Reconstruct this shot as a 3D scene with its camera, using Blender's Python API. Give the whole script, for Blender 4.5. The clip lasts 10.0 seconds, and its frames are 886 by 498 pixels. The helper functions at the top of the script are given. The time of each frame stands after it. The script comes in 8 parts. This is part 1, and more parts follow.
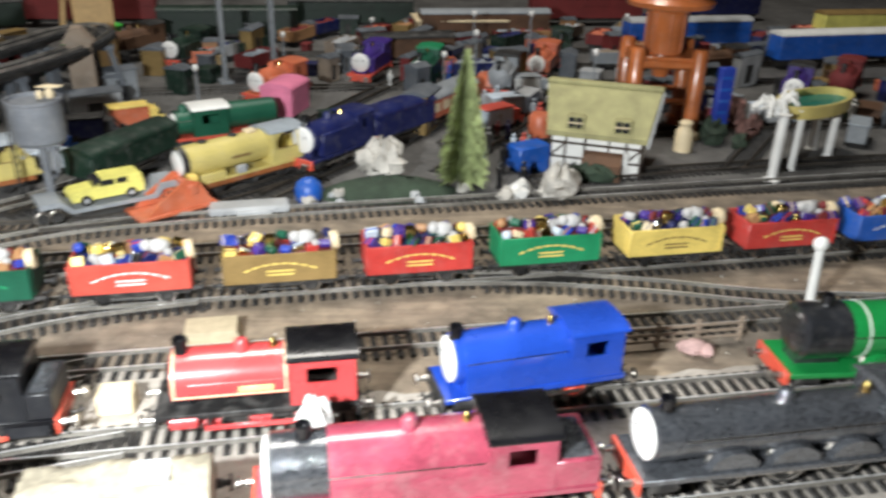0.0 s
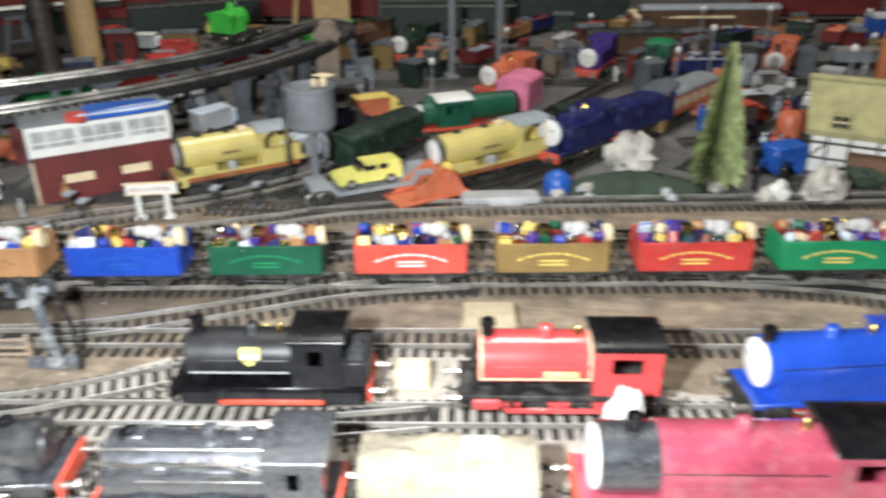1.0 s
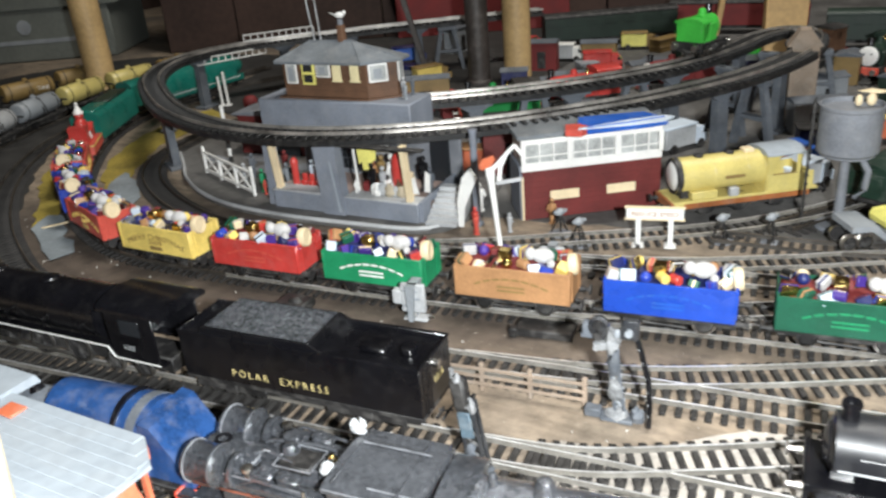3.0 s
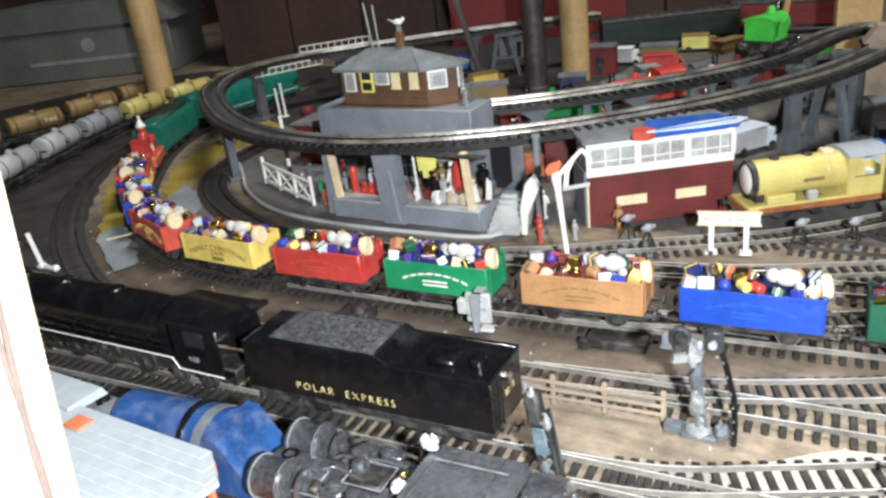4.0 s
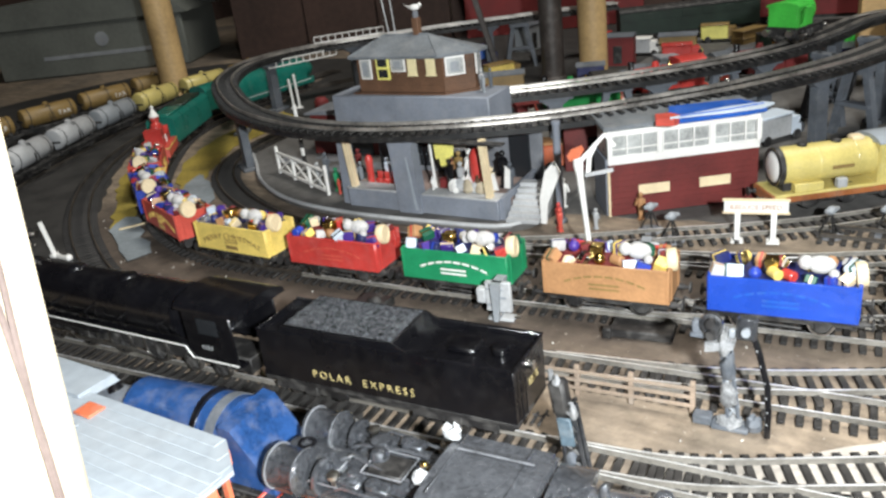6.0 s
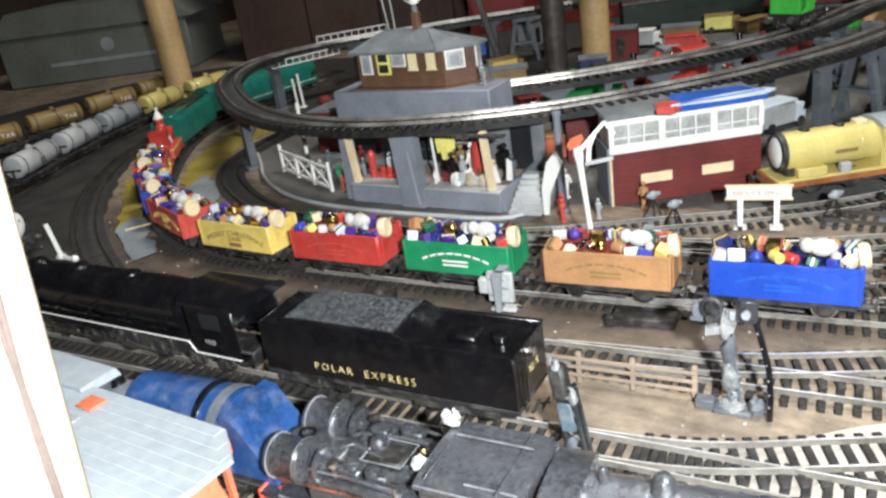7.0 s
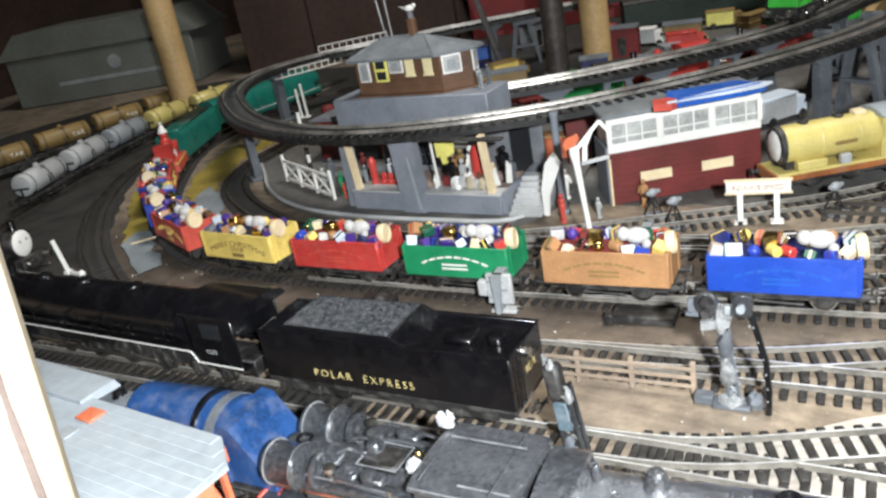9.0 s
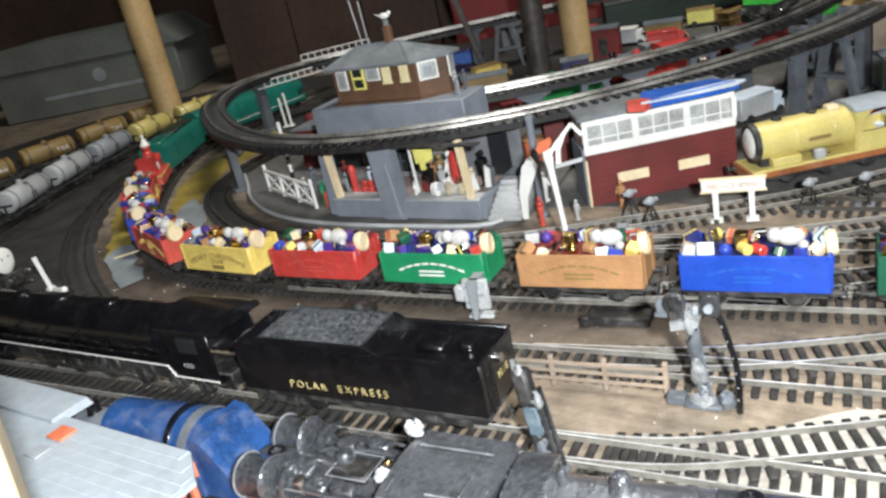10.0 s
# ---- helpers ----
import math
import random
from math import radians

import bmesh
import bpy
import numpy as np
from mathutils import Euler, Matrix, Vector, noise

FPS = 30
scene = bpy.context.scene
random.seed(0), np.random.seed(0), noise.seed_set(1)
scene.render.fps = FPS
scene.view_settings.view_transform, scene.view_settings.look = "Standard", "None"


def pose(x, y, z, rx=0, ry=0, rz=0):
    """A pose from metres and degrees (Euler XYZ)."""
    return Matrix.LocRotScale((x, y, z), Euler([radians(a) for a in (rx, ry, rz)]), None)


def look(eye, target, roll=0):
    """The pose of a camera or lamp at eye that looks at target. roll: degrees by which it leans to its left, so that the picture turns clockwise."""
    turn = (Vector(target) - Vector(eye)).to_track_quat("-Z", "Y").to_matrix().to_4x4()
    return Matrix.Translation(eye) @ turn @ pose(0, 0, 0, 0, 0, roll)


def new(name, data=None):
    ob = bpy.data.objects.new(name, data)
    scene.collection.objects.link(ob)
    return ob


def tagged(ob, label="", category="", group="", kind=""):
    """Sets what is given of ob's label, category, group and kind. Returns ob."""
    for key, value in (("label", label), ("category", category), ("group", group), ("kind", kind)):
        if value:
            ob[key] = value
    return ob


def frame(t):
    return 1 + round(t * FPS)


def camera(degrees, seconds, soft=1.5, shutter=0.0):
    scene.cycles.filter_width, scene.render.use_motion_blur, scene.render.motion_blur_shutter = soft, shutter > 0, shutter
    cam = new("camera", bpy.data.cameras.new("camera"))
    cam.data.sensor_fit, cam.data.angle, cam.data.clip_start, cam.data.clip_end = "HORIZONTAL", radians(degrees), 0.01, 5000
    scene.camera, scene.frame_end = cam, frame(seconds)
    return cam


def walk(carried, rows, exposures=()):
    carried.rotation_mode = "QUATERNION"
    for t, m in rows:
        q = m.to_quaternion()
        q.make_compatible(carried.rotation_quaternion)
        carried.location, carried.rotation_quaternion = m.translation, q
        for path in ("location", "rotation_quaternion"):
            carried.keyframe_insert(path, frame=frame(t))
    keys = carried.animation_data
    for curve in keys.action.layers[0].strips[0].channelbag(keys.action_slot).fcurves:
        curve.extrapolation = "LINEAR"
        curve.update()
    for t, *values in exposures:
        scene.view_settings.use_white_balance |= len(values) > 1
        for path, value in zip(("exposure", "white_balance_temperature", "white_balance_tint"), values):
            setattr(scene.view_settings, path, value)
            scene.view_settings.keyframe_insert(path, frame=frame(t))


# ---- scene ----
cam = camera(58.3, 10.0, soft=2.6, shutter=0.6)
PATH = [
    (0, (-0.004, 0.025, 0.258), (0.063, 1.826, -0.610), 1.7),
    (0.5, (-0.034, 0.018, 0.254), (-0.155, 1.816, -0.614), 0.7),
    (1, (-0.077, 0.021, 0.250), (-0.403, 1.792, -0.619), -0.6),
    (1.5, (-0.125, 0.022, 0.247), (-0.691, 1.740, -0.607), -2.5),
    (2, (-0.180, 0.028, 0.243), (-0.952, 1.677, -0.585), -3.4),
    (2.5, (-0.217, 0.036, 0.238), (-1.170, 1.599, -0.567), -4.4),
    (3, (-0.245, 0.042, 0.238), (-1.262, 1.562, -0.571), -4.8),
    (4.5, (-0.261, 0.048, 0.228), (-1.418, 1.488, -0.538), -7.2),
    (5, (-0.266, 0.048, 0.225), (-1.419, 1.485, -0.551), -6.9),
    (5.5, (-0.27, 0.05, 0.225), (-1.418, 1.491, -0.554), -6.7),
    (7, (-0.263, 0.053, 0.218), (-1.436, 1.475, -0.557), -8.5),
    (7.5, (-0.263, 0.054, 0.218), (-1.444, 1.471, -0.556), -8.8),
    (8, (-0.26, 0.056, 0.216), (-1.436, 1.476, -0.559), -9.1),
    (8.5, (-0.256, 0.057, 0.215), (-1.448, 1.467, -0.553), -10.1),
    (9, (-0.255, 0.057, 0.216), (-1.458, 1.465, -0.541), -10.6),
    (9.5, (-0.252, 0.059, 0.214), (-1.466, 1.466, -0.527), -11.3),
    (10, (-0.245, 0.064, 0.216), (-1.441, 1.48, -0.535), -12.1),
]
walk(cam, [(t, look(eye, target, roll)) for t, eye, target, roll in PATH],
     exposures=[(0, 0.15), (1, 0.03), (1.5, -0.07), (2, 0.02), (2.5, 0.15), (3.2, 0.34), (4.5, 0.47), (5.5, 0.33), (7, 0.37), (8, 0.31), (9, 0.31), (10, 0.31)])

# ---------------------------------------------------------------- light
# a phone's small white lamp beside the lens, and one weak ceiling lamp far up in the dark room
world = bpy.data.worlds.new("dim_room_air")
scene.world = world
world.use_nodes = True
world.node_tree.nodes["Background"].inputs["Color"].default_value = (0.9, 0.95, 1.0, 1)
world.node_tree.nodes["Background"].inputs["Strength"].default_value = 0.15


def lamp(name, kind, m, power, colour, size):
    data = bpy.data.lights.new(name, kind)
    data.energy, data.color = power, colour
    if kind == "AREA":
        data.size = size
    else:
        data.shadow_soft_size = size
    ob = new(name, data)
    ob.matrix_world = m
    return ob


lamp("phone_lamp", "POINT", pose(-0.165, 0.034, 0.262), 21, (0.94, 0.985, 1.0), 0.012)
lamp("ceiling_lamp", "AREA", pose(-0.2, 0.9, 1.75), 23, (0.98, 0.95, 0.88), 0.6)
scene.view_settings.exposure = 0.0

# ---------------------------------------------------------------- materials
MATS = {}


def surface(name, col, rough=0.4, metal=0.0, vary=0.18, grain=250.0, bump=0.15, dust=0.0, coat=0.0, per_object=0.0, film=False):
    """A worn surface: two scales of tint, uneven gloss, fine relief; dust: how much pale dust lies on it in patches, or as a thin even film."""
    if name in MATS:
        return MATS[name]
    m = bpy.data.materials.new(name)
    m.use_nodes = True
    nt = m.node_tree
    n, link = nt.nodes, nt.links.new
    bsdf = n["Principled BSDF"]
    tc = n.new("ShaderNodeTexCoord")
    big = n.new("ShaderNodeTexNoise")
    big.inputs["Scale"].default_value, big.inputs["Detail"].default_value = grain * 0.16, 4
    fine = n.new("ShaderNodeTexNoise")
    fine.inputs["Scale"].default_value, fine.inputs["Detail"].default_value = grain * 2.2, 3
    link(tc.outputs["Object"], big.inputs["Vector"])
    link(tc.outputs["Object"], fine.inputs["Vector"])
    add = n.new("ShaderNodeMath")
    add.operation = "MULTIPLY_ADD"
    add.inputs[1].default_value, add.inputs[2].default_value = 0.4, 0.0
    link(fine.outputs["Fac"], add.inputs[0])
    mix0 = n.new("ShaderNodeMath")
    mix0.operation = "MULTIPLY_ADD"
    mix0.inputs[1].default_value = 0.8
    link(big.outputs["Fac"], mix0.inputs[0])
    link(add.outputs[0], mix0.inputs[2])
    ramp = n.new("ShaderNodeValToRGB")
    lo = [max(0.0, c * (1 - vary * 1.6)) for c in col]
    hi = [min(1.0, c * (1 + vary)) for c in col]
    ramp.color_ramp.elements[0].position, ramp.color_ramp.elements[0].color = 0.38, (*lo, 1)
    ramp.color_ramp.elements[1].position, ramp.color_ramp.elements[1].color = 0.78, (*hi, 1)
    link(mix0.outputs[0], ramp.inputs["Fac"])
    out = ramp.outputs["Color"]
    if per_object:
        info = n.new("ShaderNodeObjectInfo")
        hsv = n.new("ShaderNodeHueSaturation")
        sc = n.new("ShaderNodeMath")
        sc.operation = "MULTIPLY_ADD"
        sc.inputs[1].default_value, sc.inputs[2].default_value = 2 * per_object, 1 - per_object
        link(info.outputs["Random"], sc.inputs[0])
        link(sc.outputs[0], hsv.inputs["Value"])
        link(out, hsv.inputs["Color"])
        out = hsv.outputs["Color"]
    if dust:
        dn = n.new("ShaderNodeTexNoise")
        dn.inputs["Scale"].default_value, dn.inputs["Detail"].default_value = grain * (0.9 if film else 0.5), 6
        link(tc.outputs["Object"], dn.inputs["Vector"])
        dr = n.new("ShaderNodeValToRGB")
        dr.color_ramp.elements[0].position, dr.color_ramp.elements[1].position = (0.15, 1.0) if film else (0.48, 0.72)
        dr.color_ramp.elements[0].color = (0, 0, 0, 1)
        dr.color_ramp.elements[1].color = (dust, dust, dust, 1)
        link(dn.outputs["Fac"], dr.inputs["Fac"])
        mx = n.new("ShaderNodeMix")
        mx.data_type = "RGBA"
        link(dr.outputs["Color"], mx.inputs[0])
        link(out, mx.inputs[6])
        mx.inputs[7].default_value = (0.44, 0.46, 0.50, 1) if film else (0.42, 0.40, 0.37, 1)
        out = mx.outputs[2]
    link(out, bsdf.inputs["Base Color"])
    rr = n.new("ShaderNodeMapRange")
    rr.inputs[3].default_value, rr.inputs[4].default_value = max(0.04, rough - 0.12), min(1.0, rough + 0.14)
    link(big.outputs["Fac"], rr.inputs[0])
    link(rr.outputs[0], bsdf.inputs["Roughness"])
    bsdf.inputs["Metallic"].default_value = metal
    bsdf.inputs["Coat Weight"].default_value = coat
    bsdf.inputs["Coat Roughness"].default_value = 0.1
    if bump:
        b = n.new("ShaderNodeBump")
        b.inputs["Strength"].default_value, b.inputs["Distance"].default_value = bump, 0.0006
        link(fine.outputs["Fac"], b.inputs["Height"])
        link(b.outputs["Normal"], bsdf.inputs["Normal"])
    MATS[name] = m
    return m


BLACK = surface("satin_black_plastic", (0.0045, 0.0045, 0.006), 0.28, vary=0.3, bump=0.1, dust=0.012, coat=0.25)
SATIN = surface("satin_black_boiler", (0.014, 0.0145, 0.017), 0.42, vary=0.25, bump=0.05, dust=0.03)
DULL = surface("dull_black_underframe", (0.016, 0.015, 0.015), 0.6, vary=0.4, dust=0.15)
DUSTY = surface("dusty_black_paint", (0.016, 0.017, 0.02), 0.3, vary=0.5, grain=260, bump=0.9, dust=0.07, coat=1.0)
SMOKE = surface("dusty_smokebox_black", (0.028, 0.030, 0.034), 0.34, vary=0.45, grain=300, bump=0.8, dust=0.1, coat=0.8)
RED = surface("worn_red_paint", (0.52, 0.05, 0.042), 0.3, dust=0.07)
LOCO_RED = surface("bright_tank_loco_red", (0.60, 0.068, 0.07), 0.28, vary=0.12, bump=0.08, coat=0.8)
BEAM = surface("buffer_beam_red", (0.60, 0.08, 0.045), 0.45, dust=0.1)
MAROON = surface("dusty_maroon_paint", (0.33, 0.055, 0.09), 0.28, vary=0.25, dust=0.14, coat=0.7)
BOXRED = surface("oxide_red_boards", (0.13, 0.018, 0.016), 0.6, vary=0.25, bump=0.3)
BLUE = surface("royal_blue_plastic", (0.015, 0.065, 0.42), 0.28, vary=0.14, bump=0.06, coat=0.6)
WBLUE = surface("wagon_blue", (0.02, 0.05, 0.36), 0.42)
MBLUE = surface("mid_blue_plastic", (0.015, 0.10, 0.45), 0.4, dust=0.1)
NAVY = surface("navy_blue_paint", (0.012, 0.018, 0.10), 0.4, dust=0.1)
TEAL = surface("streamliner_green", (0.01, 0.15, 0.115), 0.3, vary=0.12, dust=0.05)
GREEN = surface("bright_loco_green", (0.01, 0.22, 0.05), 0.3, vary=0.15, coat=0.6)
WGREEN = surface("wagon_green", (0.015, 0.24, 0.10), 0.42)
DGREEN = surface("bottle_green_paint", (0.006, 0.024, 0.014), 0.55, vary=0.3, dust=0.1)
KGREEN = surface("dark_wagon_green", (0.01, 0.09, 0.05), 0.42)
LIME = surface("lime_green_plastic", (0.06, 0.48, 0.06), 0.4)
YELLOW = surface("primrose_loco_yellow", (0.58, 0.48, 0.16), 0.4, vary=0.14, dust=0.1, coat=0.3)
WYELLOW = surface("wagon_yellow", (0.80, 0.60, 0.16), 0.45)
VAN = surface("lemon_van_yellow", (0.80, 0.74, 0.20), 0.35)
OLIVE = surface("olive_brown_wagon", (0.26, 0.17, 0.06), 0.5)
TAN = surface("tan_wagon_brown", (0.42, 0.22, 0.10), 0.5)
ORANGE = surface("orange_red_plastic", (0.58, 0.15, 0.07), 0.42, dust=0.12)
CORAL = surface("coral_red_wagon", (0.58, 0.088, 0.062), 0.42)
PINK = surface("pink_plastic", (0.75, 0.22, 0.35), 0.45)
PURPLE = surface("purple_paint", (0.06, 0.03, 0.22), 0.4)
WHITE = surface("white_plastic", (0.78, 0.77, 0.74), 0.45, vary=0.08)
TOYWHITE = surface("grubby_white_plush", (0.46, 0.45, 0.44), 0.85, vary=0.25, grain=400, bump=0.6)
CREAM = surface("cream_paint", (0.76, 0.62, 0.40), 0.55, vary=0.12)
FACE = surface("pale_grey_face_plastic", (0.80, 0.79, 0.76), 0.5, vary=0.06)
GOLD = surface("gold_lettering", (0.74, 0.60, 0.27), 0.4, vary=0.2, bump=0)
GOLDFOIL = surface("gold_foil", (0.85, 0.62, 0.22), 0.2, metal=1.0, vary=0.1)
SILVERFOIL = surface("silver_foil", (0.85, 0.85, 0.86), 0.18, metal=1.0, vary=0.1)
TANKSTEEL = surface("scuffed_gloss_black_tank", (0.10, 0.106, 0.12), 0.2, metal=0.6, vary=0.5, grain=500, bump=0.8, dust=0.2, coat=1.0, film=True)
STEEL = surface("bright_steel", (0.62, 0.60, 0.57), 0.28, metal=1.0, dust=0.1)
RAIL = surface("nickel_rail_head", (0.84, 0.82, 0.78), 0.3, metal=0.5, vary=0.35, grain=120, dust=0.04)
WEB = surface("grimy_rail_web", (0.21, 0.195, 0.17), 0.45, metal=0.3, vary=0.4, grain=160, dust=0.3)
DARKWEB = surface("dark_brown_rail_web", (0.05, 0.043, 0.036), 0.55, metal=0.3, vary=0.4, grain=160, dust=0.1)
UPRAIL = surface("dulled_raised_rail", (0.52, 0.49, 0.45), 0.36, metal=0.75, vary=0.45)
DARKRAIL = surface("dark_brown_rail", (0.16, 0.13, 0.10), 0.45, metal=0.7, vary=0.4)
UPSLEEPER = surface("black_raised_sleeper", (0.011, 0.011, 0.0115), 0.5, vary=0.4, dust=0.08)
SLEEPER = surface("black_plastic_sleeper", (0.018, 0.016, 0.015), 0.62, vary=0.4, dust=0.07, per_object=0.35)
GREY = surface("painted_grey_board", (0.17, 0.18, 0.20), 0.7, vary=0.2, dust=0.12, bump=0.3)
BLUEGREY = surface("blue_grey_plinth", (0.20, 0.22, 0.26), 0.65, vary=0.15, dust=0.1)
ROOFGREY = surface("slate_grey_roof", (0.15, 0.165, 0.18), 0.7, vary=0.25, dust=0.2, bump=0.4)
PALEROOF = surface("pale_blue_grey_roof", (0.30, 0.335, 0.37), 0.5, vary=0.16, grain=90, dust=0.12)
WORNBLUE = surface("worn_dark_blue_paint", (0.018, 0.060, 0.185), 0.3, vary=0.3, dust=0.14, coat=0.6)
SHINY = surface("dusted_gloss_black_metal", (0.024, 0.027, 0.033), 0.15, metal=0.45, vary=0.4, grain=480, bump=0.6, dust=0.30, coat=1.0, film=True)
SHINYROOF = surface("grey_dusted_roof_paint", (0.046, 0.049, 0.056), 0.24, metal=0.35, vary=0.35, grain=420, bump=0.5, dust=0.25, coat=1.0, film=True)
# pale grey for engine edges: their highlight is put into the colour
EDGEGLINT = surface("pale_edge_highlight", (0.24, 0.25, 0.27), 0.3, metal=0.4, vary=0.4, grain=600)
PIERGREY = surface("dark_grey_pier_paint", (0.10, 0.112, 0.13), 0.65, vary=0.25, dust=0.1, bump=0.3)
PALEGREY = surface("pale_blue_white_paint", (0.55, 0.62, 0.70), 0.5, vary=0.1)
BROWNBRICK = surface("brown_board_wall", (0.12, 0.06, 0.032), 0.7, vary=0.3)
LIGHTGREY = surface("light_grey_casting", (0.42, 0.43, 0.44), 0.55, vary=0.2, dust=0.2)
MIDGREY = surface("mid_grey_plastic", (0.27, 0.29, 0.31), 0.5, vary=0.15, dust=0.15)
PINE = surface("planed_pine", (0.55, 0.36, 0.16), 0.6, vary=0.2, grain=80, bump=0.3)
DOWEL = surface("pine_dowel", (0.52, 0.35, 0.16), 0.55, vary=0.2, grain=90, bump=0.25)
PALETIMBER = surface("pale_sawn_timber", (0.45, 0.385, 0.28), 0.75, vary=0.16, grain=90, bump=0.4)
PIPE = surface("dark_iron_pipe", (0.055, 0.045, 0.04), 0.5, vary=0.3, dust=0.1)
CABLE = surface("brown_cable", (0.13, 0.10, 0.09), 0.5)
COAL = surface("crushed_coal", (0.085, 0.09, 0.10), 0.16, metal=0.35, vary=0.7, grain=2600, bump=1.0)
THATCH = surface("olive_thatch", (0.36, 0.335, 0.165), 0.85, vary=0.16, grain=500, bump=0.6)
BEAMWOOD = surface("dark_timber_frame", (0.05, 0.035, 0.025), 0.7)
SHRUB = surface("faded_red_fibre", (0.20, 0.10, 0.085), 0.85, vary=0.5, grain=500, bump=0.8)
LEAF = surface("pine_green_fibre", (0.40, 0.47, 0.21), 0.85, vary=0.4, grain=500)
BARK = surface("bark_brown", (0.09, 0.055, 0.03), 0.85)
MOUND = surface("dark_green_turf", (0.035, 0.055, 0.035), 0.9, vary=0.4, grain=400, bump=0.6)
CARD = surface("grey_cardboard", (0.135, 0.145, 0.13), 0.75, vary=0.15, grain=60)
DARKCLOTH = surface("dark_brown_board", (0.048, 0.027, 0.021), 0.85, vary=0.35, grain=40)
DARKRED = surface("dark_red_card", (0.17, 0.02, 0.02), 0.7)
DARKGREENC = surface("dark_green_carriage", (0.012, 0.026, 0.018), 0.5, vary=0.3)
RUBBLE = surface("pale_rubble", (0.55, 0.52, 0.47), 0.85, vary=0.3, bump=0.8)
DARKGLASS = surface("dark_window", (0.02, 0.022, 0.025), 0.12, vary=0.1, bump=0)
PALEPANE = surface("frosted_window_sheet", (0.40, 0.41, 0.40), 0.3, vary=0.35)
WARMPANE = surface("yellowed_poster_paper", (0.78, 0.68, 0.40), 0.5, vary=0.12)


def board_material():
    """Plywood baseboard: grain, old glue and dust stains, scraped pale patches."""
    m = bpy.data.materials.new("stained_plywood_baseboard")
    m.use_nodes = True
    n, link = m.node_tree.nodes, m.node_tree.links.new
    bsdf = n["Principled BSDF"]
    tc = n.new("ShaderNodeTexCoord")
    mp = n.new("ShaderNodeMapping")
    mp.inputs["Scale"].default_value = (1.0, 9.0, 1.0)
    mp.inputs["Rotation"].default_value = (0, 0, radians(-10))
    link(tc.outputs["Object"], mp.inputs["Vector"])
    streak = n.new("ShaderNodeTexNoise")
    streak.inputs["Scale"].default_value, streak.inputs["Detail"].default_value = 14, 6
    link(mp.outputs[0], streak.inputs["Vector"])
    ramp = n.new("ShaderNodeValToRGB")
    e = ramp.color_ramp.elements
    e[0].position, e[0].color = 0.25, (0.155, 0.122, 0.092, 1)
    e[1].position, e[1].color = 0.8, (0.36, 0.295, 0.225, 1)
    e.new(0.52).color = (0.255, 0.205, 0.155, 1)
    link(streak.outputs["Fac"], ramp.inputs["Fac"])
    blot = n.new("ShaderNodeTexNoise")
    blot.inputs["Scale"].default_value, blot.inputs["Detail"].default_value = 7, 7
    link(tc.outputs["Object"], blot.inputs["Vector"])
    br = n.new("ShaderNodeValToRGB")
    br.color_ramp.elements[0].position, br.color_ramp.elements[1].position = 0.45, 0.66
    link(blot.outputs["Fac"], br.inputs["Fac"])
    mx = n.new("ShaderNodeMix")
    mx.data_type = "RGBA"
    link(br.outputs["Color"], mx.inputs[0])
    link(ramp.outputs["Color"], mx.inputs[6])
    mx.inputs[7].default_value = (0.125, 0.108, 0.092, 1)
    # a darker brown ellipse round the curve of the loops, its edge broken by noise
    ellipse = n.new("ShaderNodeMapping")
    ellipse.vector_type = "TEXTURE"
    ellipse.inputs["Location"].default_value = (-0.67, 0.415, 0)
    ellipse.inputs["Rotation"].default_value = (0, 0, radians(7))
    ellipse.inputs["Scale"].default_value = (0.40, 0.105, 1)
    link(tc.outputs["Object"], ellipse.inputs["Vector"])
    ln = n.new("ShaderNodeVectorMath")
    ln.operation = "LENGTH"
    link(ellipse.outputs[0], ln.inputs[0])
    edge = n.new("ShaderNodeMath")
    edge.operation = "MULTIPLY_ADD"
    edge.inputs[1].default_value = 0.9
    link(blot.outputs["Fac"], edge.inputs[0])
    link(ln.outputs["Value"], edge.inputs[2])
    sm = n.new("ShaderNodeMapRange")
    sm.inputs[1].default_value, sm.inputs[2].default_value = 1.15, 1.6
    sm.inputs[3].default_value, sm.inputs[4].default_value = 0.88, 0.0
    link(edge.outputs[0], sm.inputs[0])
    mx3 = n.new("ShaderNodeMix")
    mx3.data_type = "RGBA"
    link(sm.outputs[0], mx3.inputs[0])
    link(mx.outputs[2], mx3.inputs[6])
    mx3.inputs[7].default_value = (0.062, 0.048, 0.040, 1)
    mottle = n.new("ShaderNodeTexNoise")
    mottle.inputs["Scale"].default_value, mottle.inputs["Detail"].default_value, mottle.inputs["Roughness"].default_value = 46, 8, 0.68
    link(tc.outputs["Object"], mottle.inputs["Vector"])
    mr = n.new("ShaderNodeValToRGB")
    q = mr.color_ramp.elements
    q[0].position, q[0].color = 0.34, (0.52, 0.49, 0.46, 1)
    q[1].position, q[1].color = 0.66, (1.55, 1.5, 1.42, 1)
    link(mottle.outputs["Fac"], mr.inputs["Fac"])
    worn = n.new("ShaderNodeMix")
    worn.data_type, worn.blend_type = "RGBA", "MULTIPLY"
    worn.inputs[0].default_value = 0.75
    link(mx3.outputs[2], worn.inputs[6])
    link(mr.outputs["Color"], worn.inputs[7])
    speck = n.new("ShaderNodeTexNoise")
    speck.inputs["Scale"].default_value, speck.inputs["Detail"].default_value = 420, 3
    link(tc.outputs["Object"], speck.inputs["Vector"])
    sr = n.new("ShaderNodeValToRGB")
    sr.color_ramp.elements[0].position, sr.color_ramp.elements[1].position = 0.69, 0.76
